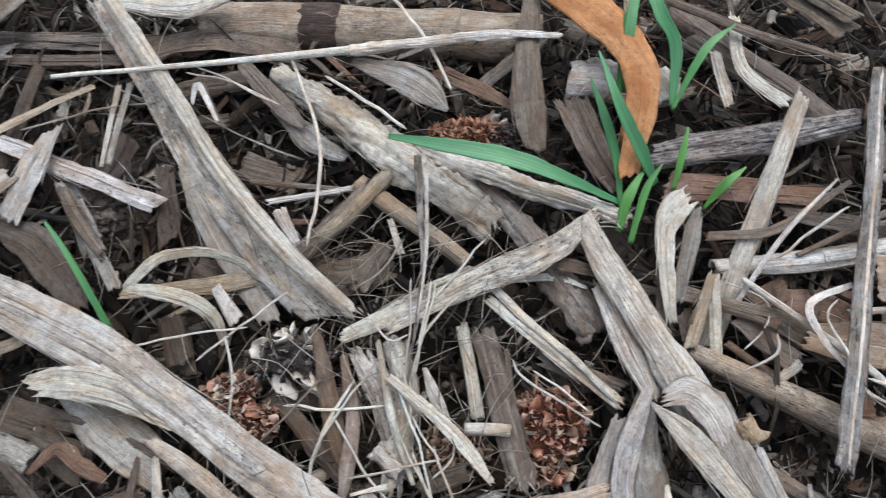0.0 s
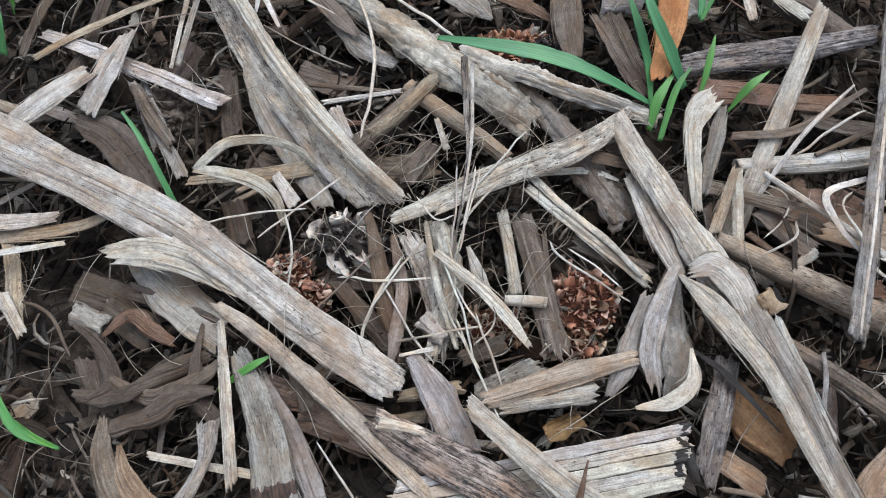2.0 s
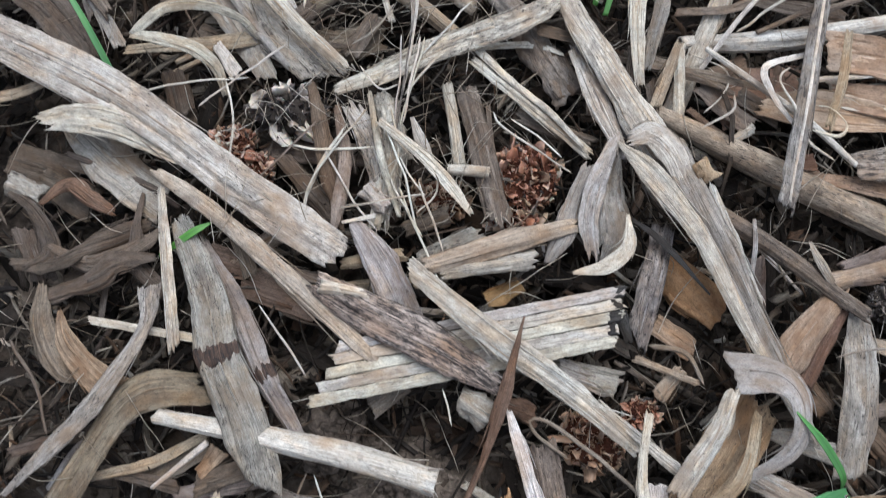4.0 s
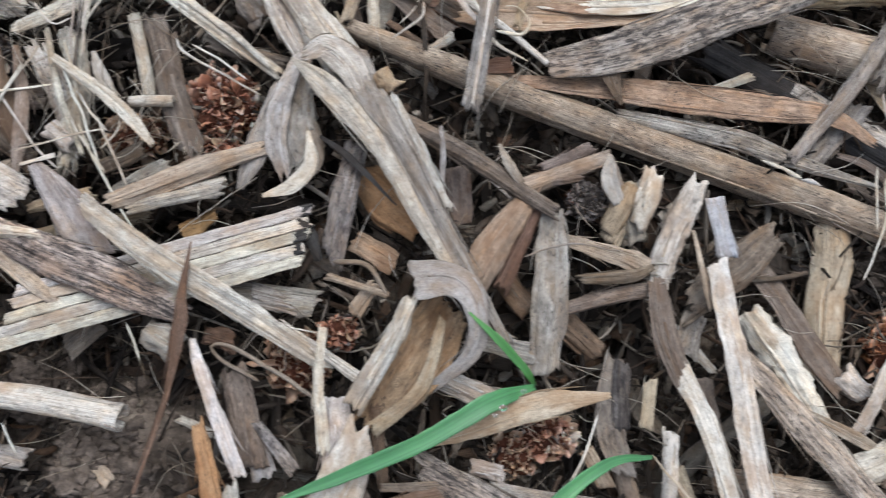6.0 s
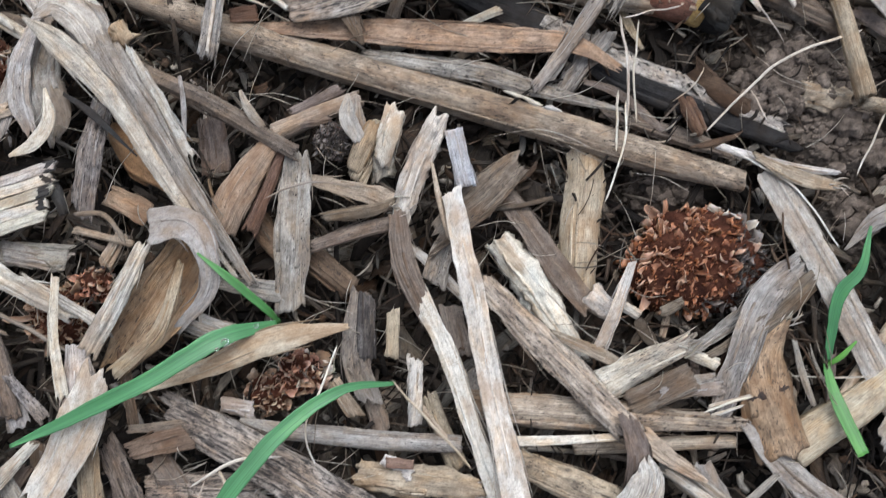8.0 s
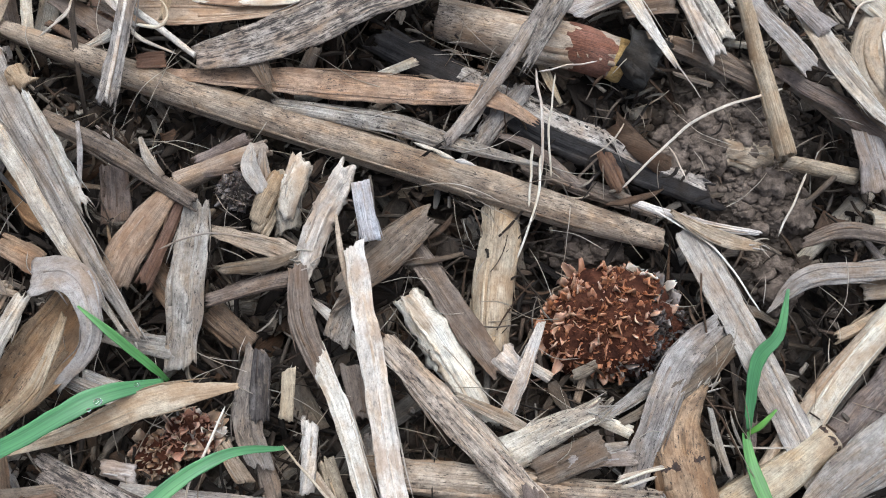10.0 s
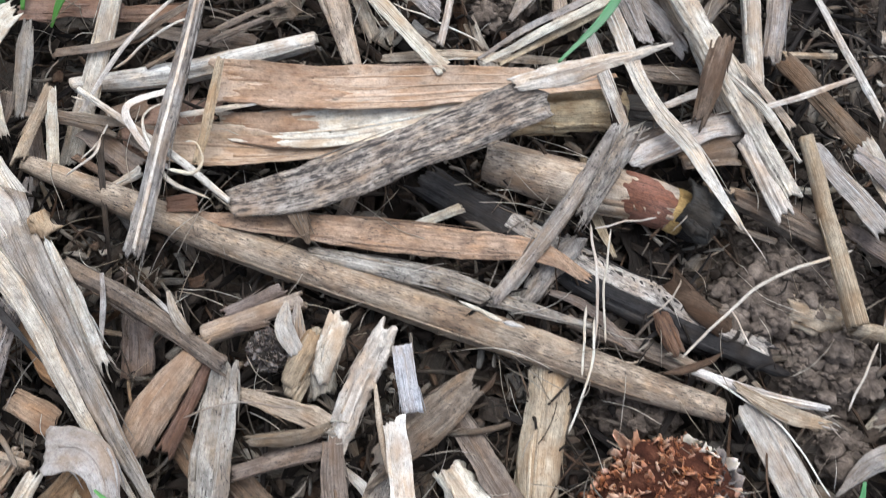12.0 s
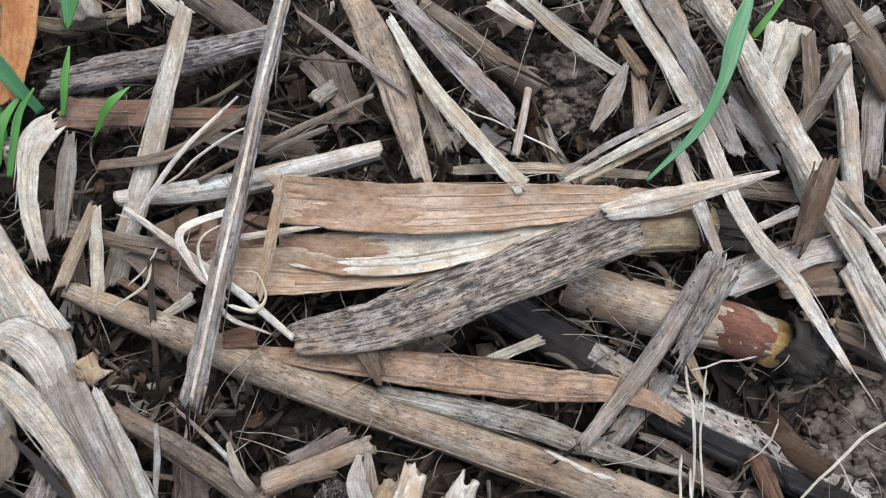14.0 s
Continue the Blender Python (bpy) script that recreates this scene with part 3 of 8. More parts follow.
def cob(x, y, z, rx, ry, tone, count):
    """A broken maize cob: a lumpy core crowded with torn, cupped scales and fine chaff between them."""
    name = {"rust": "reddish-brown broken maize cob with chaffy scales", "red": "small reddish maize cob fragment with ragged scales",
            "brown": "brown rotten maize cob fragment half buried", "dark": "blackened maize cob with bleached pale glumes", "rotten": "dark grey rotten lump of pith with pale crumbs"}[tone]
    bm = bmesh.new()
    bmesh.ops.create_icosphere(bm, subdivisions=4, radius=1.0)
    rz = min(rx, ry) * 0.8
    off = Vector(rng.uniform(0, 90, 3).tolist())

    def swell(d):
        square = 1 / max(abs(d[0]) ** 3 + abs(d[1]) ** 3 + abs(d[2]) ** 3, 0.2) ** (1 / 3)
        return 0.82 * (0.5 + 0.5 * square) + 0.2 * noise.noise(Vector(d) * 2.2 + off)

    for v in bm.verts:
        k = swell(v.co) + 0.07 * noise.noise(v.co * 9 + off)
        v.co = Vector((v.co.x * rx * k, v.co.y * ry * k, v.co.z * rz * k)) * MM
    for fc in bm.faces:
        fc.smooth = True
    me = bpy.data.meshes.new("maize_cob")
    bm.to_mesh(me)
    bm.free()
    me.materials.append(DARK_CORE if tone in ("dark", "rotten") else CORE)
    ob = tagged(new("maize_cob", me), name, "maize cob", "broken maize cobs")
    ob.location = (x * MM, y * MM, (z - rz * 0.35) * MM)
    big = tone == "rust"
    size = {"rust": 1.75, "red": 1.75, "brown": 1.55, "dark": 2.3, "rotten": 1.1}[tone] * min(1.0, 0.5 + min(rx, ry) / 12)

    def seat(d, spread):
        """Foot and turn of a scale that stands on the core in the direction d."""
        p = d * (rx, ry, rz) * swell(d.tolist()) * 0.97
        out = d / (rx, ry, rz)
        out = out / np.linalg.norm(out) + rng.normal(0, spread, 3)
        return p, Vector(out.tolist()).to_track_quat("Z", "Y") @ Euler((0, 0, rng.uniform(0, 6.28))).to_quaternion()

    for i in range(count):
        h = 1 - 1.2 * (i + 0.5) / count
        a = i * 2.39996 + rng.normal(0, 0.2)
        d = np.array([np.cos(a) * math.sqrt(max(0, 1 - h * h)), np.sin(a) * math.sqrt(max(0, 1 - h * h)), h])
        p, turn = seat(d, 0.42)
        sz = size * rng.lognormal(0, 0.3)
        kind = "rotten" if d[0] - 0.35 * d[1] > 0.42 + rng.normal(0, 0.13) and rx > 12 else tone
        if tone == "dark" and rng.uniform() < 0.55:
            kind = "rotten"
        if tone == "red":
            kind = ("red", "red", "red", "brown", "rotten", "brown", "red", "dark")[int(rng.integers(0, 8))]
        if big and d[0] > 0.35 and d[1] > 0.45 and rng.uniform() < 0.3:
            kind, sz = "dark", sz * 1.5
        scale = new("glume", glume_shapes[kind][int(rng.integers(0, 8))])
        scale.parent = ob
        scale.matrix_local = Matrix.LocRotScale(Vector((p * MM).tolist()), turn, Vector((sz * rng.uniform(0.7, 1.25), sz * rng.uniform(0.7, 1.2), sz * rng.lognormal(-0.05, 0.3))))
    # fine chaff between the scales
    for kind, many in ((tone if tone != "dark" else "rotten", int(count * 2.4)), ("rotten", count * 4 if big else count // 3)):
        verts, faces, heights, at = [], [], [], 0
        for _ in range(many):
            d = rng.normal(0, 1, 3)
            d /= np.linalg.norm(d)
            d[2] = abs(d[2]) * 1.2 - 0.2
            d /= np.linalg.norm(d)
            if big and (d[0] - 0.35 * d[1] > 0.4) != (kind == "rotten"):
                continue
            p, turn = seat(d, 0.5)
            shape = glume_data[int(rng.integers(0, 8))]
            sz = size * rng.uniform(0.3, 0.7)
            m = np.array(turn.to_matrix())
            verts.append((shape[0] * (sz * rng.uniform(0.5, 1), sz, sz * rng.uniform(0.8, 1.8))) @ m.T + p)
            faces.append(shape[1] + at)
            heights.append(shape[2] * rng.uniform(0.5, 1.0))
            at += len(shape[0])
        hgt = np.concatenate(heights)
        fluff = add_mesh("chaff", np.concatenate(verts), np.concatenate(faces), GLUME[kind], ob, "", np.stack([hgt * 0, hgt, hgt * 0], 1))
        tagged(fluff, kind="stuff")
    return ob


def glume_form(lobed):
    """One chaffy scale a millimetre tall: a torn, cupped, crinkled flake. Gives vertices, faces and height."""
    rows, curl, lean, fold = [], rng.uniform(0.4, 1.2), rng.normal(0, 0.2), rng.normal(0, 0.25)
    shape = ((-0.35, 0.35), (0.1, 0.62), (0.5, 0.72), (0.85, 0.6), (1.0, 0.36)) if lobed else ((-0.35, 0.35), (0.1, 0.55), (0.45, 0.6), (0.8, 0.42), (1.0, 0.2))
    for hh, ww in shape:
        for q in (-1, -0.5, 0, 0.5, 1):
            rows.append((q * ww + lean * hh + rng.normal(0, 0.05), curl * (q * q * 0.55 - hh * hh * 0.35) + fold * q * hh + rng.normal(0, 0.05), hh - 0.12 * q * q + rng.normal(0, 0.04 + 0.07 * (hh > 0.7))))
    rows = np.array(rows)
    n = len(rows)
    fs = np.array([(r * 5 + q, r * 5 + q + 1, r * 5 + q + 6, r * 5 + q + 5) for r in range(4) for q in range(4)])
    ring = [0, 1, 2, 3, 4, 9, 14, 19, 24, 23, 22, 21, 20, 15, 10, 5]
    rim = np.array([(ring[(j + 1) % 16], ring[j], ring[j] + n, ring[(j + 1) % 16] + n) for j in range(16)])
    return np.concatenate([rows, rows + (0, 0.1, 0)]), np.concatenate([fs, fs[:, ::-1] + n, rim]), np.tile(np.repeat((0.0, 0.3, 0.6, 0.9, 1.0), 5), 2)


def glume_shape(tone):
    v, f, hgt = glume_form(tone in ("red", "brown", "dark"))
    me = bpy.data.meshes.new("glume")
    me.from_pydata([tuple(p) for p in v * MM], [], [tuple(int(i) for i in q) for q in f])
    me.polygons.foreach_set("use_smooth", [True] * len(me.polygons))
    me.attributes.new("grain", "FLOAT_VECTOR", "POINT").data.foreach_set("vector", np.stack([hgt * 0, hgt, hgt * 0], 1).astype(np.float32).ravel())
    me.materials.append(GLUME[tone])
    return me


glume_data = [glume_form(False) for _ in range(8)]
glume_shapes = {tone: [glume_shape(tone) for _ in range(8)] for tone in GLUME}


# ---- ground ----
def bare(x, y):
    """How bare a spot is: 1 on the few open patches of soil, 0 under the litter."""
    return max(min(1.0, max(0.0, 1.6 - 1.2 * math.hypot(x - a, y - b) / r)) for a, b, r in BARE)


BARE = ((3.8, -71.9, 18.5), (250.5, 5.1, 24.1), (177.6, 88.6, 13.5), (240, 1.2, 12.2), (253.8, -38.9, 9.3), (-94.3, 65.1, 10.2), (206.3, -25.5, 11.1), (253.3, -15.6, 17.1), (234.6, -3.6, 13), (-16.7, -55.4, 10.2))
HOLLOW = ((-101.5, -0.7, 22.5), (43.7, -87.7, 17.7), (95, -96, 16.4), (142.7, 21.1, 11.8), (-46.6, -66.2, 13.9), (213.7, -33.6, 9), (-72.3, -80.2, 16.5), (-90.2, -14.3, 14.8))


def ground_height(x, y):
    """Height of the soil in millimetres: hollow under the loose litter, higher where it lies open."""
    p = Vector((x * 0.022, y * 0.022, 3.1))
    h = -31.0 + 18.5 * bare(x, y) + 3.2 * noise.noise(p) + 2.4 * noise.noise(p * 2.7) + 1.6 * noise.noise(p * 6.5)
    cells = noise.voronoi(p * 5.0)[0]
    return h + 0.5 * min(1.0, cells[1] - cells[0]) + 0.7 * noise.noise(p * 16)


def build_ground():
    near_x, near_y = np.arange(-190, 330, 1.6), np.arange(-190, 220, 1.6)
    far = np.array([30, 90, 250, 800, 3000, 12000, 60000, 400000.0])
    xs = np.r_[near_x[0] - far[::-1], near_x, near_x[-1] + far]
    ys = np.r_[near_y[0] - far[::-1], near_y, near_y[-1] + far]
    verts = []
    for y in ys:
        for x in xs:
            inside = -195 < x < 335 and -195 < y < 225
            verts.append((x, y, ground_height(x, y) if inside else -33.0))
    nx, ny = len(xs), len(ys)
    idx = np.arange(nx * ny).reshape(ny, nx)
    faces = np.stack([idx[:-1, :-1], idx[:-1, 1:], idx[1:, 1:], idx[1:, :-1]], -1).reshape(-1, 4)
    tagged(add_mesh("ground", verts, faces, SOIL), "damp brown field soil with clods between the litter", "soil", kind="structure")


def build_crumbs(count):
    """Loose clods and crumbs of soil."""
    bm = bmesh.new()
    bmesh.ops.create_icosphere(bm, subdivisions=2, radius=1.0)
    unit = np.array([v.co[:] for v in bm.verts])
    tri = np.array([[v.index for v in fc.verts] for fc in bm.faces])
    bm.free()
    verts, faces = [], []
    for i in range(count):
        x, y = rng.uniform(-150, 300), rng.uniform(-150, 180)
        if i % 3:
            bx, by, br = BARE[int(rng.integers(0, len(BARE)))]
            x, y = rng.normal(bx, br * 0.6), rng.normal(by, br * 0.6)
        r = min(0.25 + rng.exponential(0.42), 3.0)
        k = 1 + rng.normal(0, 0.2, (len(unit), 1)) + 0.25 * np.sin(unit @ rng.normal(0, 2.6, (3, 1)) + rng.uniform(0, 6))
        body = unit * k * (r, r * rng.uniform(0.6, 1), r * rng.uniform(0.5, 0.8))
        faces.append(tri + len(unit) * i)
        verts.append(body + (x, y, ground_height(x, y) + r * 0.25))
    tagged(add_mesh("soil_crumbs", np.concatenate(verts), np.concatenate(faces), CRUMB), "loose crumbs and clods of brown soil", "soil crumbs", kind="stuff")


def soil_clod(x, y, r):
    """One lump of soil lying on the open ground."""
    bm = bmesh.new()
    bmesh.ops.create_icosphere(bm, subdivisions=4, radius=1.0)
    off = Vector(rng.uniform(0, 90, 3).tolist())
    long, turn = rng.uniform(0.75, 1.0), rng.uniform(0, 6.28)
    for v in bm.verts:
        k = 0.85 + 0.5 * noise.noise(v.co * 1.3 + off) + 0.22 * noise.noise(v.co * 3.6 + off) + 0.1 * noise.noise(v.co * 9 + off)
        p = v.co * k * r
        v.co = Vector((p.x * math.cos(turn) - p.y * long * math.sin(turn), p.x * math.sin(turn) + p.y * long * math.cos(turn), p.z * 0.6)) * MM
    for fc in bm.faces:
        fc.smooth = True
    me = bpy.data.meshes.new("soil_clod")
    bm.to_mesh(me)
    bm.free()
    me.materials.append(CRUMB)
    ob = tagged(new("soil_clod", me), "rough brown clod of damp field soil", "soil clod", "soil clods")
    ob.location = (x * MM, y * MM, (ground_height(x, y) + r * 0.2) * MM)


def build_litter(name, label, count, low, high, length, width, arch, keep_bare=0.98):
    """Bits of leaf and straw too many to count, strewn over the soil."""
    bits = []
    while len(bits) < count:
        x, y, a = rng.uniform(-165, 310), rng.uniform(-150, 175), rng.uniform(0, 2 * np.pi)
        if rng.uniform() < bare(x, y) * keep_bare:
            continue
        le, w = length * rng.lognormal(0, 0.45), width * rng.lognormal(0, 0.5)
        z = rng.uniform(low, high)
        d = np.array([np.cos(a), np.sin(a), rng.normal(0, 0.1)]) * le / 2
        bend = np.array([-np.sin(a), np.cos(a), 0]) * rng.normal(0, 0.07) * le + (0, 0, rng.uniform(0, 0.05) * le)
        c = np.array((x, y, z))
        pts = [(*(c - d), w * rng.uniform(0.4, 1)), (*(c + bend), w), (*(c + d), w * rng.uniform(0.3, 1))]
        bits.append(ribbon(pts, arch=rng.uniform(10, arch), thick=0.3, rag=2.0, cols=9 if w > 1.8 else 4, ridge=0.07, wobble=1.0, roll=rng.normal(0, 16), cracks=1 if w > 1.8 else 0))
    v, f, g = joined(bits)
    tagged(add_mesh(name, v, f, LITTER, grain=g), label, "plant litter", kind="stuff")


build_ground()
build_crumbs(10000)
# beds below the pieces, their colour darkened for the shade between them
build_litter("deep_litter", "dense bed of broken leaves and straw, darkened as gap shade", 1000, -31, -19, 26, 3.2, 140)
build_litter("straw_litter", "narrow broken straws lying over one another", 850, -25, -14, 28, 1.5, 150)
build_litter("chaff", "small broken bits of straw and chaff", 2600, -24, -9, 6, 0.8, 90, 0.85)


def build_duff(name, label, count, low, high, length, width, patchiness=0.9):
    """Small splinters, flakes and shreds that fill the gaps between the larger pieces; each a bent, twisted sliver with thickness."""
    spots = []
    while len(spots) < count:
        x, y = rng.uniform(-160, 305), rng.uniform(-125, 150)
        thick_here = 0.5 + 0.5 * noise.noise(Vector((x * 0.045, y * 0.045, 8.0)))
        if rng.uniform() > 1.1 - patchiness * (1 - thick_here) or rng.uniform() < bare(x, y) * 0.93:
            continue
        if rng.uniform() < 0.8 and any(math.hypot(x - a0, y - b0) < r0 for a0, b0, r0 in HOLLOW):
            continue
        spots.append((x, y))
    spots = np.array(spots)
    le, w = length * rng.lognormal(0, 0.55, count), width * rng.lognormal(0, 0.45, count)
    a, tilt = rng.uniform(0, 2 * np.pi, count), rng.normal(0, 0.22, count)
    z = low + (high - low) * rng.beta(1.6, 1.8, count)
    way = np.stack([np.cos(a) * np.cos(tilt), np.sin(a) * np.cos(tilt), np.sin(tilt)], 1)
    side = np.stack([-np.sin(a), np.cos(a), rng.normal(0, 0.45, count)], 1)
    side /= np.linalg.norm(side, axis=1)[:, None]
    up = np.cross(way, side)
    t = np.array((-1, -0.45, 0.1, 0.55, 1.0))
    q = np.array((-1, 0.0, 1))
    bow, cup, sway = rng.normal(0, 0.1, count) * le, rng.normal(0, 0.25, count) * w, rng.normal(0, 0.09, count) * le
    taper = 1 - np.abs(t)[None] ** 2 * rng.uniform(0.0, 0.8, (count, 1)) + rng.normal(0, 0.1, (count, 5))
    along = t[None, :, None] * le[:, None, None] / 2 + rng.normal(0, 0.16, (count, 5, 3)) * w[:, None, None]
    across = q[None, None] * (np.maximum(taper, 0.15) * w[:, None] / 2)[..., None] + (sway[:, None] * (1 - t[None] ** 2))[..., None]
    lift = (bow[:, None] * (1 - t[None] ** 2))[..., None] + cup[:, None, None] * (q[None, None] ** 2 - 0.5) + rng.normal(0, 0.05, (count, 5, 3)) * w[:, None, None]
    c = np.concatenate([spots, z[:, None]], 1)
    top = c[:, None, None] + way[:, None, None] * along[..., None] + side[:, None, None] * across[..., None] + up[:, None, None] * lift[..., None]
    thick = np.clip(0.25 * w, 0.1, 0.4)
    low_side = top - up[:, None, None] * thick[:, None, None, None]
    verts = np.concatenate([top.reshape(count, 15, 3), low_side.reshape(count, 15, 3)], 1).reshape(-1, 3)
    idx = np.arange(15).reshape(5, 3)
    face = np.stack([idx[:-1, :-1], idx[:-1, 1:], idx[1:, 1:], idx[1:, :-1]], -1).reshape(-1, 4)
    ring = np.r_[idx[0], idx[1:, 2], idx[4, 1::-1], idx[3:0:-1, 0]]
    rim = np.stack([np.roll(ring, -1), ring, ring + 15, np.roll(ring, -1) + 15], 1)
    one = np.concatenate([face, face[:, ::-1] + 15, rim])
    faces = (one[None] + (np.arange(count) * 30)[:, None, None]).reshape(-1, 4)
    own = rng.uniform(0, 900, count)
    gx = np.broadcast_to(across, along.shape) + own[:, None, None]
    gy = along + own[:, None, None] * 1.7
    g = np.stack([gx, gy, np.broadcast_to(own[:, None, None], gx.shape)], -1).reshape(count, 15, 3)
    tagged(add_mesh(name, verts, faces, DUFF, grain=np.concatenate([g, g], 1).reshape(-1, 3)), label, "plant litter", kind="stuff")


build_duff("shredded_duff", "small brown shreds and flakes of rotting leaf", 7000, -23, -9.5, 3.6, 1.4)
build_duff("splinter_duff", "thin grey and tan splinters of broken straw", 6000, -21, -5, 9.5, 0.55)
build_duff("leaf_duff", "torn brown and grey crumpled leaf flakes", 1100, -22, -12, 8, 4.0)


def build_far_litter(count):
    """The litter goes on over the field, past what the camera passes."""
    bits = []
    while len(bits) < count:
        reach, turn, a = 160 + rng.exponential(520), rng.uniform(0, 2 * np.pi), rng.uniform(0, 2 * np.pi)
        x, y = 75 + reach * 1.15 * math.cos(turn), 12 + reach * math.sin(turn)
        if -160 < x < 305 and -145 < y < 170:
            continue
        le, w = 45 * rng.lognormal(0, 0.4), 5 * rng.lognormal(0, 0.5)
        d = np.array([np.cos(a), np.sin(a), rng.normal(0, 0.06)]) * le / 2
        c = np.array((x, y, rng.uniform(-28, -6)))
        bits.append(ribbon([(*(c - d), w * 0.7), (*(c + (0, 0, 1.5)), w), (*(c + d), w * 0.7)], arch=rng.uniform(20, 140), thick=0.4, rag=3, cols=6, wobble=1.0))
    v, f, g = joined(bits)
    tagged(add_mesh("field_litter", v, f, HAIR, grain=g), "straw and leaf litter covering the harvested field", "plant litter", kind="stuff")


build_far_litter(4200)


def build_hairs(name, count, low, high, region=(-150, 300, -150, 180)):
    """Fine loose fibres."""
    bits = []
    for _ in range(count):
        x, y, a, le = rng.uniform(*region[:2]), rng.uniform(*region[2:]), rng.uniform(0, 6.28), rng.uniform(6, 16) * rng.lognormal(0, 0.45)
        c, d = np.array((x, y, rng.uniform(low, high))), np.array((math.cos(a), math.sin(a), 0)) * le / 2
        bend = np.array((-math.sin(a), math.cos(a), 0)) * rng.normal(0, 0.08) * le + (0, 0, rng.uniform(0, 1.5))
        bits.append(thread([(*(c - d), 0.24), (*(c + bend), 0.22), (*(c + d - (0, 0, 1)), 0.1)], 4))
    v, f, g = joined(bits)
    tagged(add_mesh(name, v, f, HAIR, grain=g), "fine loose root hairs and straw fibres", "fibres", kind="stuff")


build_hairs("fine_fibres", 900, -14, -2)
build_hairs("straw_hairs", 420, -6, 1)
build_hairs("tangled_fibres", 150, -4, 4, (-48, 22, -5, 62))
build_hairs("tangled_straw", 60, -6, 1, (70, 190, -115, -50))


def scattered_scraps(count):
    """Weathered scraps and short straws lying loose between the larger pieces."""
    tones = ((GREYBROWN, "grey-brown"), (GREYBROWN, "grey-brown"), (GREY, "weathered grey"), (BROWN, "dull brown"), (TAN, "faded tan"), (PALE, "bleached pale"), (DARK, "darkened"), (RUST, "reddish brown"))
    left = count
    while left:
        x, y, a = rng.uniform(-150, 290), rng.uniform(-120, 140), rng.uniform(0, 2 * np.pi)
        if rng.uniform() < bare(x, y) * 0.9 or any(math.hypot(x - a0, y - b0) < r0 for a0, b0, r0 in HOLLOW):
            continue
        left -= 1
        hue, text = tones[int(rng.integers(0, len(tones)))]
        le, w, c = rng.uniform(9, 30), rng.lognormal(0.75, 0.5), np.array((x, y, rng.uniform(-19, -8)))
        d = np.array([np.cos(a), np.sin(a), rng.normal(0, 0.08)]) * le / 2
        bend = np.array([-np.sin(a), np.cos(a), 0.4]) * rng.normal(0, 0.06) * le
        pts = [(*(c - d), w * rng.uniform(0.5, 1)), (*(c + bend), w), (*(c + d), w * rng.uniform(0.3, 1))]
        mould = round(float(rng.uniform(0.1, 0.55)), 2)
        if w > 2.6:
            piece("leaf_scrap", "leaf scrap", pts, hue, mould, text + " torn scrap of maize leaf in the litter", arch=rng.uniform(15, 70), rag=2.5, thick=0.25, cols=15, ridge=0.06, wobble=0.8, cracks=2)
        else:
            piece("straw_bit", "straw", pts, hue, mould, text + " short broken straw in the litter", arch=rng.uniform(60, 170), rag=1.5, thick=0.35, cols=9, ridge=0.07, wobble=0.6, strands=0)


scattered_scraps(110)

# ---- the pieces of litter, cobs and seedlings ----
split_stalk([(-94.7, 120.5, 5.3, 4.3), (-76.1, 98, 5.3, 4.5), (-56.8, 72.6, 4.3, 4.6), (-37.3, 52.8, 2.3, 4.5), (-19.3, 38.3, -0.7, 3)], PALE, .1, "pale bleached split dry maize stalk piece", arch=130, fray=5)
leaf_strip([(-101.1, 123, -2.6, 5.2), (-81.4, 97.8, -2.6, 6), (-63.9, 74.5, -2.6, 8.7), (-43, 51.8, -3.6, 12.4), (-26.8, 38, -5.6, 8.6)], PALE, .7, "pale bleached dry maize leaf strip on litter with black mould", arch=60, rag=4, fray=6)
leaf_strip([(-68, 75, -2.4, 4.2), (-56.6, 57.7, -3.4, 8.2), (-40.4, 36.1, -5.4, 5.8)], GREY, .15, "weathered grey dry maize leaf strip on litter", rag=3)
split_stalk([(-58.5, 63.5, -1.4, 1.6), (-45.3, 49, -1.4, 2.4), (-34.9, 38.2, -3.4, 1.5)], GREY, .3, "weathered grey split dry maize stalk piece")
stem([(-103.5, 94.8, 5.6, 1.1), (-64, 99.8, 6.6, 1.5), (-25.1, 106, 6.6, 2.3)], WHITE, .05, "whitish bleached round dry straw lying among the straw")
rotten_piece([(-25.8, 105.5, 7.4, 3), (-8.8, 108.1, 7.4, 3), (13.5, 112.2, 6.4, 2.7), (28.5, 112.4, 5.4, 1.5)], WHITE, .1, "whitish bleached frayed pithy piece of rotten stalk")
stem([(-72.3, 122.7, -5.2, 13.2), (-34, 122, -4.2, 14.9), (24.9, 123.2, -6.2, 13.5)], TAN, .5, "tan yellowish round dry straw lying among the straw", band=(0.29, 0.42))
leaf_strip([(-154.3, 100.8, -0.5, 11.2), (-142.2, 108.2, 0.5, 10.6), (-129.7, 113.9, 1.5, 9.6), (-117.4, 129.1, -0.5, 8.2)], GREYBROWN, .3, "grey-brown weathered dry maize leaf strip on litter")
leaf_strip([(-142.1, 113, -8.6, 5.1), (-100.7, 113.7, -8.6, 6), (-66.6, 113.9, -7.6, 4.9)], DARK, .5, "blackened mouldy dry maize leaf strip on litter")
leaf_strip([(-133, 106.1, -7.8, 3), (-92.1, 107.4, -6.8, 3.6)], SHADE_BROWN, .2, "brown maize leaf strip on litter, darkened as in shade")
leaf_strip([(-128.2, 104.4, -2.3, 2.3), (-132.4, 89, -2.3, 3.2), (-135.1, 74.7, -3.3, 2.8)], SHADE_BROWN, .3, "grey-brown dry maize leaf strip on litter, darkened as in shade")
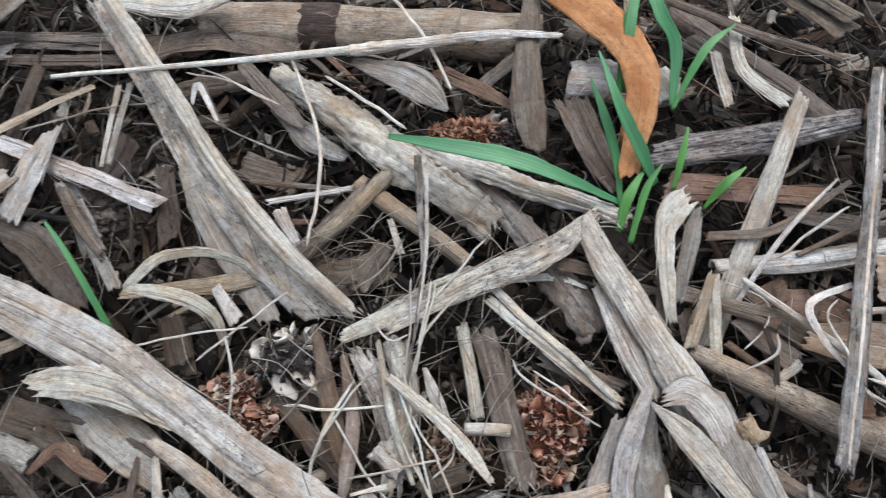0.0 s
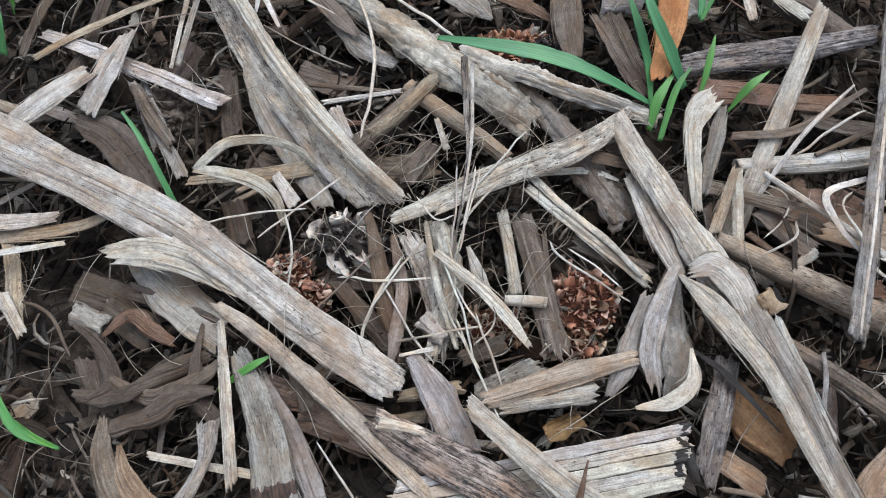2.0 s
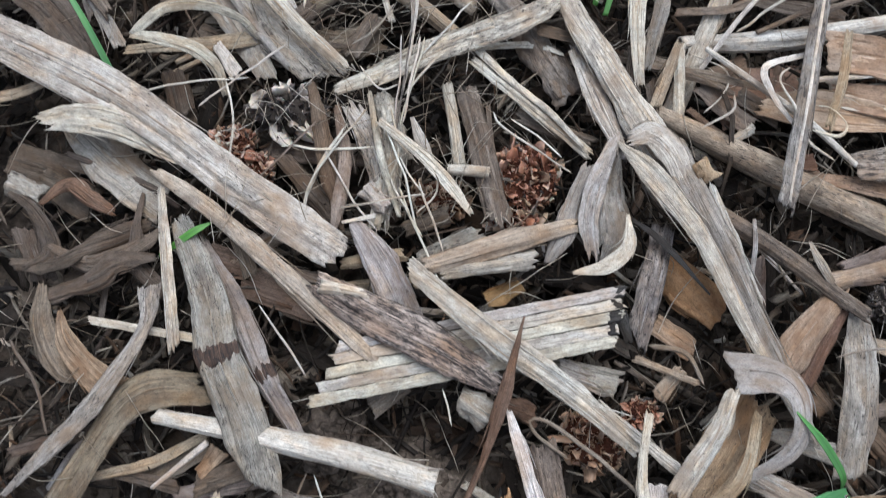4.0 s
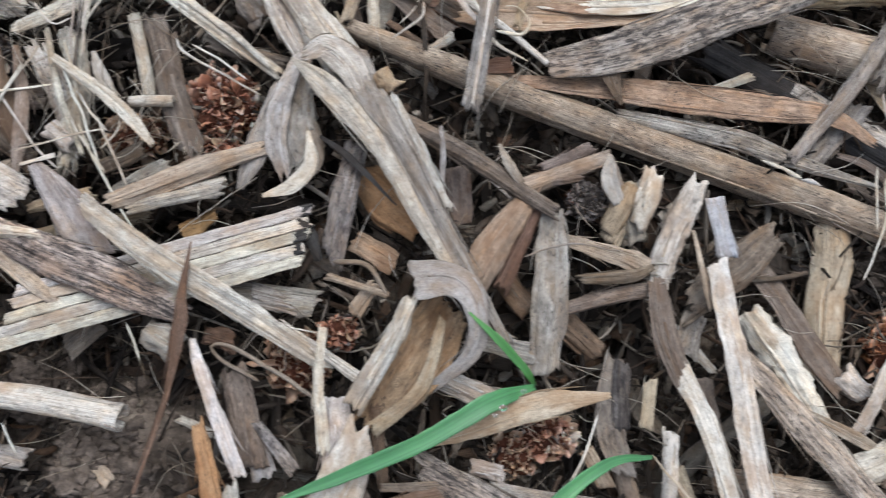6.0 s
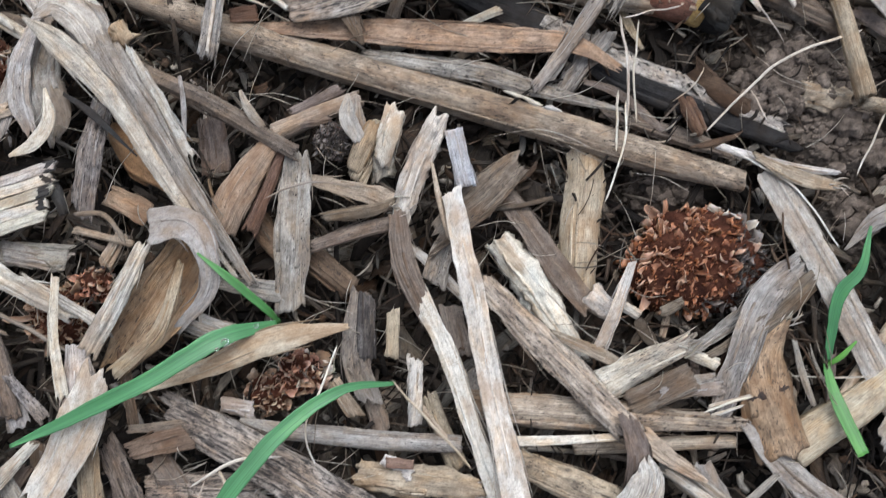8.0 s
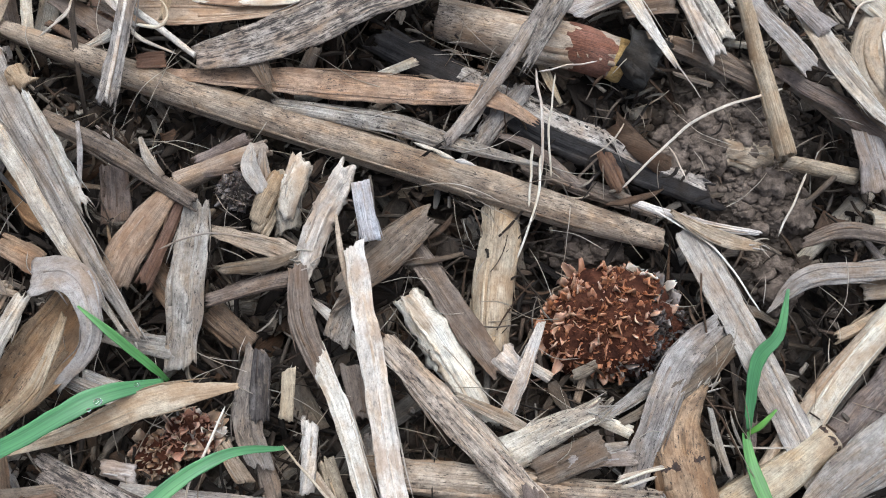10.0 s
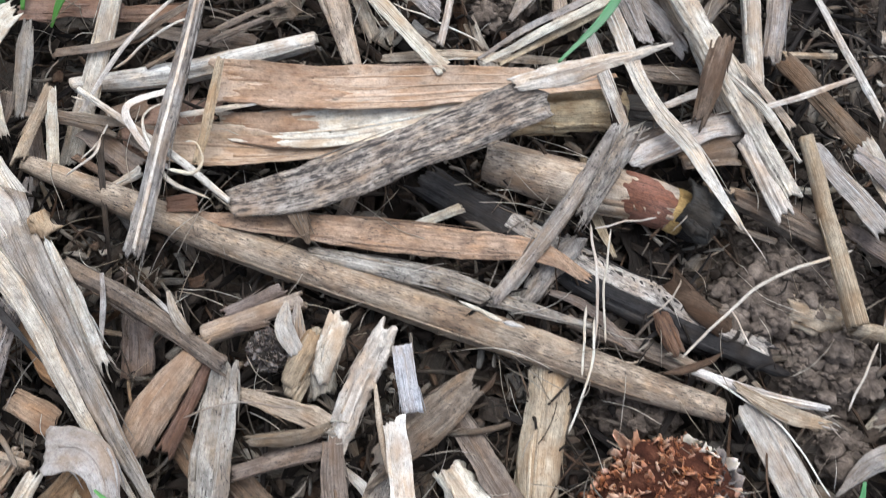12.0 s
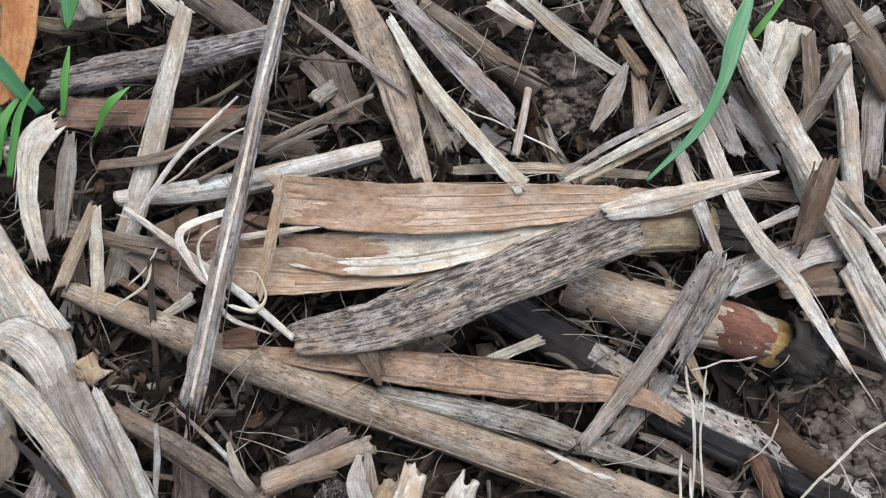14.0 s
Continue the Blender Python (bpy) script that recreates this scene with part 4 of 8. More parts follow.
split_stalk([(-115.4, 103.3, -5.2, 4.2), (-117.1, 87.1, -5.2, 4.5), (-121.4, 69.6, -6.2, 4.7)], SHADE_BROWN, .4, "grey-brown split dry maize stalk piece, darkened as in shade")
leaf_strip([(-130.4, 73.8, -2.5, 2), (-116.7, 84.1, -2.5, 2.3), (-96.8, 97.3, -3.5, 1.6)], TAN, .2, "tan yellowish dry maize leaf strip on litter")
fibre([(-112.2, 82, -1, 0.9), (-94.3, 88.3, -1, 0.9), (-76.4, 92.9, -2, 0.6)], DARK, .2, "thin blackened mouldy plant fibre curling over the straw")
leaf_strip([(-131, 82.9, -3.9, 3.2), (-103.4, 74.2, -2.9, 4.6), (-73.6, 64.3, -5.9, 5.2)], PALE, .4, "pale bleached dry maize leaf strip on litter")
leaf_strip([(-102.8, 81.2, 1, 4.3), (-106, 69.1, 1, 6.9), (-110.5, 57, -1, 5.7)], PALE, .3, "pale bleached dry maize leaf strip on litter", rag=3)
leaf_strip([(-111.2, 68.4, 1.8, 6), (-121, 58.9, 1.8, 8.6), (-132.7, 48.3, 0.8, 8)], PALE, .3, "pale bleached dry maize leaf strip on litter", rag=3)
leaf_strip([(-141.5, 51.2, 4, 13.5), (-127.6, 44.1, 5, 13.6), (-102.5, 34.9, 4, 11.5), (-77.6, 25.0, 4, 10.6), (-61.5, 16.0, 3, 10.1), (-42.5, 4.0, 2, 10.7), (-27.4, -4.4, 1, 10.5), (-15.1, -11.1, -1, 9.1)], PALE, .4, "long bleached maize leaf with fine black mould dots", rag=3, arch=34)
leaf_strip([(-93.6, 15.8, 2, 5.0), (-83.0, 17.2, 3, 7.9), (-71.7, 15.7, 3, 7.6), (-57.4, 10.2, 1, 5.2)], PALE, .3, "torn thin pale leaf end with a ragged edge", rag=6, arch=14, crumple=0.4)
leaf_strip([(-112.2, 27, -4.4, 2.9), (-126, 24.2, -3.4, 4.3), (-139.1, 22.4, -3.4, 4.9)], PALE, .2, "pale bleached dry maize leaf strip on litter")
leaf_strip([(-114.1, 55.8, -3.9, 4.5), (-103.3, 51.6, -2.9, 10.5), (-92, 41.7, -2.9, 8.8), (-87.6, 36.2, -3.9, 4.4)], SHADE_BROWN, .3, "grey-brown dry maize leaf strip on litter, darkened as in shade", rag=3)
leaf_strip([(-25.2, 104, 2.8, 1.8), (-12.7, 100.2, 3.8, 8.7), (-4.9, 96, 3.8, 8.1), (0.3, 91.3, 2.8, 0.9)], GREY, .2, "weathered grey dry maize leaf strip on litter")
leaf_strip([(23.2, 129.7, 7.5, 7.9), (34.9, 118.6, 9.5, 10.7), (45.3, 108.5, 9.5, 9), (49.1, 96.1, 7.5, 8.1), (46.1, 75.4, 2.5, 4.9)], ORANGE, .0, "smooth orange-brown dry leaf curving over the seedlings", arch=60, strands=0)
leaf_strip([(21.1, 130.7, 3.4, 3.7), (19.9, 107.3, 4.4, 6.6), (21.4, 93.1, 3.4, 8.6), (23.5, 82.1, 1.4, 5.3)], GREYBROWN, .3, "grey-brown weathered dry maize leaf strip on litter", arch=80)
rotten_piece([(-47.8, 103.6, -2.8, 5.7), (-27.3, 91, -0.8, 9.8), (-6.5, 78.1, 0.2, 12.4), (15, 63.2, -1.8, 11.6)], PALE, .35, "pale bleached frayed pithy piece of rotten stalk", fray=10)
rotten_piece([(-6.9, 84.2, 0.1, 5.4), (15.6, 74.6, 1.1, 6.4), (46.7, 65.7, 0.1, 4)], PALE, .2, "pale bleached frayed pithy piece of rotten stalk", fray=6)
rotten_piece([(10.1, 73.6, -1.6, 4.4), (23.7, 59.2, -1.6, 8.6), (40.2, 37.8, -4.6, 9.9)], (0.33, 0.29, 0.24), .3, "grey-brown fuzzy sheet of rotten stalk")
split_stalk([(-6.1, 77.0, 6, 2.0), (-4.2, 60.8, 5, 1.8), (-2.9, 51.4, 4, 1.3), (-3.3, 40.2, 3, 0.9), (-4.8, 21.8, 1, 0.4)], GREY, .8, "thin upright black-speckled stem splitting into strands", rag=1)
split_stalk([(-3.9, 75.1, 6, 1.1), (-2.4, 56.1, 5, 0.9), (-2.6, 45.3, 4, 0.7), (-3.7, 33.6, 2, 0.6), (-5.9, 19.0, 0, 0.3)], PALE, .3, "pale thin strand of a split stem", rag=1)
fibre([(-0.7, 46.3, 4, 0.7), (-1.9, 33.4, 3, 0.9), (-3.3, 23.4, 0, 0.6)], PALE, .2, "pale thin strand of a split stem")
fibre([(0.7, 46.2, 4, 0.7), (-1.3, 34.9, 3, 0.7), (-4.1, 23.3, 0, 0.6)], PALE, .1, "pale thin strand of a split stem")
fibre([(6.2, 43.1, 4, 0.6), (0.4, 36.6, 3, 0.9), (-3.4, 30.3, 2, 0.7)], WHITE, .1, "whitish strand lying over a dry leaf")
fibre([(11.7, 56.7, 5, 0.6), (5.0, 47.8, 4, 0.7), (-0.3, 40.9, 3, 0.7)], WHITE, .1, "whitish strand lying over a dry leaf")
fibre([(-4.9, 33.1, 3, 0.6), (-9.9, 31.5, 3, 0.7), (-15.7, 38.1, 2, 0.6)], PALE, .1, "pale thin bent plant fibre")
fibre([(-5.7, 46.7, 4, 0.6), (-4.9, 33.1, 3, 0.7), (-6.1, 20.2, 1, 0.6)], PALE, .4, "pale thin upright plant fibre")
fibre([(-16.8, -0.1, 1, 0.6), (-5.9, 2.4, 2, 0.7), (4.6, 5.5, 1, 0.7)], PALE, .1, "pale thin plant fibre lying on the litter")
fibre([(-5.2, 9.3, 1, 0.7), (-1.0, 1.9, 1, 0.8), (4.3, -5.1, 0, 0.7)], PALE, .2, "pale thin plant fibre lying on the litter")
fibre([(-3.5, 14.5, 1, 0.7), (0.5, 9.1, 1, 0.7), (4.2, 5.3, 0, 0.6)], WHITE, .1, "whitish thin plant fibre lying on the litter")
fibre([(-18.8, 44.3, 0, 0.6), (-12.4, 49.1, 1, 0.7), (-8.7, 57.3, 0, 0.8)], GREY, .2, "grey thin plant fibre lying on the litter")
stem([(-22, 73.8, -3.8, 4.5), (-3.8, 61.6, -3.8, 4.4), (7.7, 53.6, -4.8, 4.1)], TAN, .2, "tan yellowish round dry straw lying among the straw")
split_stalk([(-19.4, 70.4, -3, 6.9), (-30.2, 58.2, -4, 6.2), (-42.4, 46, -5, 5)], GREYBROWN, .4, "grey-brown weathered split dry maize stalk piece", fray=6)
fibre([(-41.9, 104.1, 2.6, 1.2), (-33.8, 87.6, 3.6, 1.3), (-30.5, 70.7, 2.6, 1.3), (-32.3, 53.9, -0.4, 1)], PALE, .1, "thin pale bleached plant fibre curling over the straw")
fibre([(-32.7, 100.5, 1.5, 1.2), (-21.3, 93.6, 1.5, 1.4), (-9.8, 86, 1.5, 1.2)], WHITE, .1, "thin whitish bleached plant fibre curling over the straw")
leaf_strip([(-43.7, 45.4, -3, 1.5), (-47.9, 48.6, 1, 2.1), (-56.6, 50.0, 4, 2.6), (-65.4, 47.5, 6, 2.5), (-70.1, 42.8, 6, 2.4), (-73.1, 39.8, 5, 1.8)], PALE, .2, "pale thin curled ribbon of leaf", crumple=0.2, rag=1, roll=35)
leaf_strip([(-73.7, 39.8, 5, 1.8), (-65.8, 39.4, 5, 3.3), (-57.6, 37.9, 4, 3.7), (-52.2, 34.7, 1, 3.0), (-50.0, 28.8, -3, 1.8)], PALE, .2, "pale thin curled ribbon of leaf", crumple=0.2, rag=1)
fibre([(-72.6, 26.6, -0.5, 0.8), (-59.2, 30.1, 0.5, 0.8), (-44.2, 33.2, -0.5, 0.7)], WHITE, 0, "thin whitish bleached plant fibre curling over the straw")
fibre([(-48.7, 30.7, 1.7, 0.8), (-45.9, 21.5, 1.7, 0.8), (-45.8, 10.3, -1.3, 0.7)], WHITE, 0, "thin whitish bleached plant fibre curling over the straw")
leaf_strip([(59.2, 69.5, 6, 4.9), (55.7, 65.7, 6, 7.2), (54.2, 59.7, 5, 4.3), (54.8, 49.9, 3, 3.7), (56.6, 40.7, -1, 2.9)], PALE, .2, "whitish torn leaf beside the seedlings", rag=4, arch=20, crumple=0.4)
leaf_strip([(62.4, 67.5, 4, 2.6), (60.8, 58.7, 2, 4.3), (58.9, 45.6, -3, 2.3)], GREY, .2, "weathered grey dry maize leaf strip on litter", rag=4, crumple=0.5)
split_stalk([(66.6, 52.1, 0, 2.8), (60.7, 34, -1, 3.3)], TAN, .3, "tan yellowish split dry maize stalk piece")
split_stalk([(47.4, 127.3, 6.8, 2.4), (74.4, 115.1, 7.8, 2.6), (99.9, 107.8, 6.8, 1.4)], GREYBROWN, .4, "grey-brown weathered split dry maize stalk piece", fray=5)
leaf_strip([(73.3, 121, 4.2, 3), (74.4, 106, 4.2, 3.2), (85.4, 96.7, 3.2, 3.8)], PALE, .2, "pale bleached dry maize leaf strip on litter")
stem([(59.1, 127.4, -1.6, 7.2), (82.6, 109.7, -1.6, 7.9), (103.8, 93.4, -2.6, 7.7)], GREYBROWN, .4, "grey-brown weathered round dry straw lying among the straw")
leaf_strip([(81.4, 137.8, 1, 6.2), (104.1, 119.8, 1, 7.6)], GREYBROWN, .4, "grey-brown weathered dry maize leaf strip on litter")
rotten_piece([(31.6, 105.8, -0.6, 11), (44.1, 104.9, -0.6, 10)], PALE, .2, "pale bleached frayed pithy piece of rotten stalk")
rotten_piece([(54.5, 107.9, -1.6, 10.7), (58.8, 100.2, -2.6, 9.1)], PALE, .1, "pale bleached frayed pithy piece of rotten stalk")
fibre([(53.3, 109.1, 3.6, 1), (70, 97.5, 2.6, 0.7)], RUST, 0, "thin reddish brown plant fibre curling over the straw")
fibre([(-17.7, 124.8, 3.4, 1.4), (-7.5, 112.2, 3.4, 1.4), (1.1, 97.7, 1.4, 1.1)], PALE, .1, "thin pale bleached plant fibre curling over the straw")
leaf_strip([(-3.8, 105.7, -2.9, 4.1), (8.9, 99.9, -1.9, 3.7), (18.3, 95.1, -2.9, 1.8)], RUST, .2, "reddish brown dry maize leaf strip on litter")
leaf_strip([(9, 103.4, -5.3, 3.8), (24.1, 118.6, -5.3, 4.1)], DARK, .3, "blackened mouldy dry maize leaf strip on litter")
leaf_strip([(28.8, 98.4, -2.9, 2.1), (36.3, 83.6, -1.9, 3.9), (43.9, 73.4, -2.9, 2.6)], GREYBROWN, .3, "grey-brown weathered dry maize leaf strip on litter")
leaf_strip([(33.7, 100.4, -4.6, 6.2), (42.9, 78.7, -4.6, 5.4)], GREYBROWN, .3, "grey-brown weathered dry maize leaf strip on litter")
leaf_strip([(-75.5, 76.6, -7.9, 5.7), (-70.4, 55.6, -7.9, 6.1)], SHADE_BROWN, .4, "grey-brown dry maize leaf strip on litter, darkened as in shade")
leaf_strip([(-89, 96.7, -1.6, 1.6), (-90.2, 73.7, -3.6, 1.2)], PALE, .2, "pale bleached dry maize leaf strip on litter")
fibre([(-70.2, 99.9, 1.2, 0.8), (-57.2, 97.3, 1.2, 0.9), (-44.5, 92.4, -0.8, 0.6)], PALE, .1, "thin pale bleached plant fibre curling over the straw")
leaf_strip([(-66.1, 99.9, 0.1, 1.2), (-62.7, 91.9, 1.1, 1.8), (-57.5, 84.8, -0.9, 0.9)], GREYBROWN, .2, "grey-brown weathered dry maize leaf strip on litter")
leaf_strip([(-94.3, 108.8, -7.6, 6.6), (-66.6, 115.5, -6.6, 8.2), (-42.9, 111.5, -6.6, 6.5)], GREYBROWN, .5, "grey-brown weathered dry maize leaf strip on litter")
leaf_strip([(-80.9, 98.2, -8.3, 4.9), (-55.2, 103.9, -7.3, 4.8)], SHADE_BROWN, .2, "brown maize leaf strip on litter, darkened as in shade")
leaf_strip([(-56, 79.5, -11.7, 8), (-39.4, 75.6, -11.7, 7.9)], GREYBROWN, .3, "grey-brown weathered dry maize leaf strip on litter")
leaf_strip([(-36.2, 50.8, -10, 9.1), (-23.8, 48.7, -10, 10.5), (-12.3, 54.5, -11, 9.1)], GREYBROWN, .2, "grey-brown weathered dry maize leaf strip on litter")
leaf_strip([(29.2, 53.2, 0.2, 3.4), (43.2, 50.6, 0.2, 3.1)], GREYBROWN, .3, "grey-brown weathered dry maize leaf strip on litter")
leaf_strip([(-100.6, 69.6, -7.5, 4.7), (-90, 52.4, -7.5, 6.7)], GREY, .4, "weathered grey dry maize leaf strip on litter")
leaf_strip([(-100.7, 68.5, -4.8, 3.1), (-81.5, 41.9, -6.8, 3.6)], GREY, .2, "weathered grey dry maize leaf strip on litter")
leaf_strip([(-78.8, 40.1, -4.5, 2.6), (-49.4, 45.1, -3.5, 4.4), (-41.4, 50.5, -4.5, 2.9)], TAN, .3, "tan yellowish dry maize leaf strip on litter")
leaf_strip([(-10.2, 34, 2, 2.2), (9.6, 46.6, 3, 6.4), (24.6, 53.5, 3, 7), (38.5, 64.4, 2, 4.5)], PALE, .65, "pale bleached dry maize leaf strip on litter", rag=4, fray=6)
leaf_strip([(-21.4, 32.2, -0.7, 3.6), (-3.8, 41.4, -0.7, 6.2), (11.1, 48.9, 0.3, 6.2)], PALE, .5, "pale bleached dry maize leaf strip on litter")
leaf_strip([(11.6, 48.1, -3.8, 2), (28.4, 50.2, -2.8, 2), (36.9, 47.9, -2.8, 0.7)], PALE, .1, "pale bleached dry maize leaf strip on litter")
leaf_strip([(73.4, 43.2, -4.5, 4.2), (86.9, 33.3, -5.5, 6.1)], GREYBROWN, .1, "grey-brown weathered dry maize leaf strip on litter")
leaf_strip([(81.1, 47.6, -9.1, 8.7), (103.4, 46.5, -9.1, 12.9)], RUST, .1, "reddish brown dry maize leaf strip on litter")
leaf_strip([(56.5, 75.3, -1.4, 7.3), (81.6, 74.5, -0.4, 6.6)], RUST, .1, "reddish brown dry maize leaf strip on litter")
leaf_strip([(66.1, 62.4, -1.6, 2.3), (82.5, 64.8, -0.6, 2.6), (102, 78.7, -1.6, 1.2)], GREYBROWN, .2, "grey-brown weathered dry maize leaf strip on litter")
fibre([(70.4, 51.3, -2.9, 0.8), (79.8, 47, -2.9, 0.8), (79.2, 40.6, -2.9, 0.7), (74.2, 34.8, -3.9, 0.6)], PALE, 0, "thin pale bleached plant fibre curling over the straw")
leaf_strip([(98.4, 51.2, 0.9, 1.3), (87.2, 45.5, 3.9, 1.8), (89.7, 37.8, 2.9, 1.5), (96.6, 30.7, 0.9, 1.0)], PALE, .1, "pale bleached dry maize leaf strip on litter")
split_stalk([(-58.3, 17.9, 1.1, 2), (-32.9, 1.1, 0.1, 2.2), (-15.2, -9.1, -1.9, 2.5)], GREYBROWN, .3, "grey-brown weathered split dry maize stalk piece")
leaf_strip([(-90, 18.7, -5, 5.8), (-78.7, 9.5, -5, 12.1), (-62.6, -0.9, -6, 10)], GREY, .2, "weathered grey dry maize leaf strip on litter")
split_stalk([(-62.6, 5.3, 1.7, 2.8), (-48.3, -2.6, 2.7, 4.4), (-30, -15.8, 2.7, 4.6), (-10.8, -30.5, 2.7, 4.2), (-0.5, -38.4, 1.7, 3.2)], (0.48, 0.42, 0.335), .4, "pale tan split dry maize stalk piece")
leaf_strip([(-19.4, -19.1, 3, 5.9), (-4.4, -26.3, 5, 9.4), (10.6, -32.3, 5, 9.3), (25.9, -39.6, 2, 4.7)], SOOTY, .95, "mouldy black-speckled leaf strip lying across the splintered stalk", rag=4)
rotten_piece([(-18.3, -20.1, 5, 2.9), (-10.3, -20.8, 5, 2.6), (-4.9, -21.9, 4, 1.9)], WHITE, .2, "whitish bleached frayed pithy piece of rotten stalk")
splintered_plank([(-15.7, -40.4, 2.1, 14.1), (53.5, -20.6, 2.1, 14.4)], PALE, .3, "pale bleached splintered flat stalk piece with dark cracks")
leaf_strip([(2.4, -14.4, 6.6, 4.7), (21.8, -28, 8.6, 5.6), (41.9, -40.1, 6.6, 5.3), (58.6, -51.6, 1.6, 3.6)], PALE, .3, "pale bleached dry maize leaf strip on litter")
leaf_strip([(48.2, -42, 4.4, 2.3), (67.7, -55.4, 2.4, 2.8)], PALE, .2, "pale bleached dry maize leaf strip on litter")
leaf_strip([(29.2, -24.3, 11.3, 0.4), (27.4, -34.8, 10.3, 2), (26.2, -42.6, 7.3, 3.4), (22.4, -58, 2.3, 1.3), (15, -79, -2, 1.0)], RUST, .3, "reddish brown dry maize leaf strip on litter", arch=120)
leaf_strip([(27.9, -44.9, 3.2, 1.5), (31.3, -54.1, 4.2, 3), (39.7, -75.5, 2.2, 3.7)], WHITE, .2, "whitish bleached dry maize leaf strip on litter", rag=3)
fibre([(42.6, -54.5, -1, 1.3), (34.8, -50, 2, 1.2), (32.7, -46.7, 4, 1), (37.6, -47.1, 4, 1.3), (49.8, -54.1, 2, 1.4), (59.8, -62.1, 0, 1.2)], GREYBROWN, .1, "thin grey-brown weathered plant fibre curling over the straw")
leaf_strip([(36.8, -53, -2.3, 4), (44.1, -75.8, -3.3, 5.7)], GREY, .4, "weathered grey dry maize leaf strip on litter")
stem([(-53.6, -53, 0.7, 3.4), (-34.1, -54.8, 1.7, 4.9), (-17.9, -56.8, 3.7, 5.8), (12.5, -61.9, 3.7, 6.3)], PALE, .15, "pale bleached round dry straw lying among the straw", fray=7)
split_stalk([(-56, -5.6, -1.1, 4.7), (-45.8, -22.7, 2.9, 8.3), (-39.3, -39.7, 3.9, 10.1), (-30.4, -55.6, 2.9, 10.7), (-26.2, -66.5, 0.9, 7.9)], GREY, .45, "weathered grey split dry maize stalk piece", arch=60, rag=4, band=(.5, .58))
split_stalk([(-50.2, -10.4, -2.9, 3.3), (-38.8, -25.7, 0.1, 5.4), (-28.8, -42.5, 1.1, 5.3), (-18.9, -55.6, -0.9, 3.4)], GREY, .4, "weathered grey split dry maize stalk piece", arch=70, rag=5, band=(.64, .72))
leaf_strip([(-82.6, -30.1, -3.8, 1.1), (-78.1, -38.3, -1.8, 5.9), (-67, -46.8, -1.8, 6.9), (-57.7, -48.6, -2.8, 6.7)], BUFF, .3, "tan-brown stained dry maize leaf strip on litter")
leaf_strip([(-44.3, -45.8, -3.5, 7), (-56.1, -47.5, -1.5, 9.8), (-63, -53.7, -1.5, 7.6), (-69.1, -65.8, -2.5, 6.8), (-77.5, -86, -3.5, 8.2)], (0.28, 0.232, 0.175), .4, "tan-grey weathered dry maize leaf strip on litter", rag=4)
leaf_strip([(-59.6, -22.7, 0.3, 6), (-59.7, -33.7, 0.3, 3.2), (-67.5, -51, 1.3, 5.2), (-77.8, -63.6, -0.7, 3.4), (-86.1, -73.6, -2.7, 1.3)], GREY, .45, "weathered grey dry maize leaf strip on litter")
leaf_strip([(-74, -32, -2.7, 1.9), (-46.8, -34.3, -3.7, 2.3)], PALE, .05, "pale bleached dry maize leaf strip on litter")
split_stalk([(-61.2, 1.7, 0.6, 1.9), (-56.2, -19, 0.6, 3), (-52, -36.9, -0.4, 2.9)], PALE, .3, "pale bleached split dry maize stalk piece")
leaf_strip([(-98.4, -19.4, -7.9, 3.4), (-83.7, -17.4, -4.9, 4.8), (-73, -11.3, -3.9, 5), (-63.9, -6.7, -6.9, 2.9)], SHADE_BROWN, .3, "grey-brown dry maize leaf strip on litter, darkened as in shade", crumple=2.6, arch=90)
leaf_strip([(-88.1, -25.9, -5.7, 5), (-76.2, -21.6, -2.7, 7.2), (-68.7, -17.1, -2.7, 6.1), (-61.1, -14.9, -4.7, 2.8)], SHADE_BROWN, .3, "brown maize leaf strip on litter, darkened as in shade", crumple=2.6, arch=100)
leaf_strip([(-101.6, -1.4, -5.7, 1.4), (-92.3, -6.5, -3.7, 2.8), (-87.5, -16.3, -3.7, 5), (-93.4, -20.6, -5.7, 2.8)], SHADE_BROWN, .3, "brown maize leaf strip on litter, darkened as in shade", crumple=2.6)
leaf_strip([(-97, 4.3, -9.7, 6.8), (-81.7, -2.1, -9.7, 9.6)], SHADE_BROWN, .3, "brown maize leaf strip on litter, darkened as in shade")
leaf_strip([(-106.9, 10.1, -10.6, 8.9), (-88.6, 5.8, -11.6, 8.9)], SHADE_BROWN, .3, "grey-brown dry maize leaf strip on litter, darkened as in shade")
leaf_strip([(-12.6, -2.9, 0.1, 3.6), (-4.9, -13, 0.1, 8.2), (2.3, -25, -2.9, 8.5)], GREY, .3, "weathered grey dry maize leaf strip on litter")
split_stalk([(-17.1, 29.1, -2.7, 4.9), (-9.7, 18.1, -1.7, 7.7), (-5, 1.9, -3.7, 6.2)], PALE, .6, "pale bleached split dry maize stalk piece with black mould", rag=6, fray=14)
leaf_strip([(-27.9, 32.8, -0.8, 2.6), (-24.2, 22.1, 0.2, 4.3), (-20.6, 9.5, 0.2, 5), (-18.1, 2.7, -0.8, 3.1), (-15.8, -4.8, -2.8, 1.1)], BROWN, .35, "brown dry maize leaf strip on litter", arch=110)
leaf_strip([(-9.1, 23.1, 2.5, 1.7), (0.7, 16, 3.5, 2.8), (9, 9.1, 2.5, 3.3), (15.9, 1.3, 1.5, 1.4)], PALE, .2, "pale bleached dry maize leaf strip on litter")
stem([(7, 37, -2.2, 2.9), (12.1, 15.3, -3.2, 3.4)], PALE, .1, "pale bleached round dry straw lying among the straw")
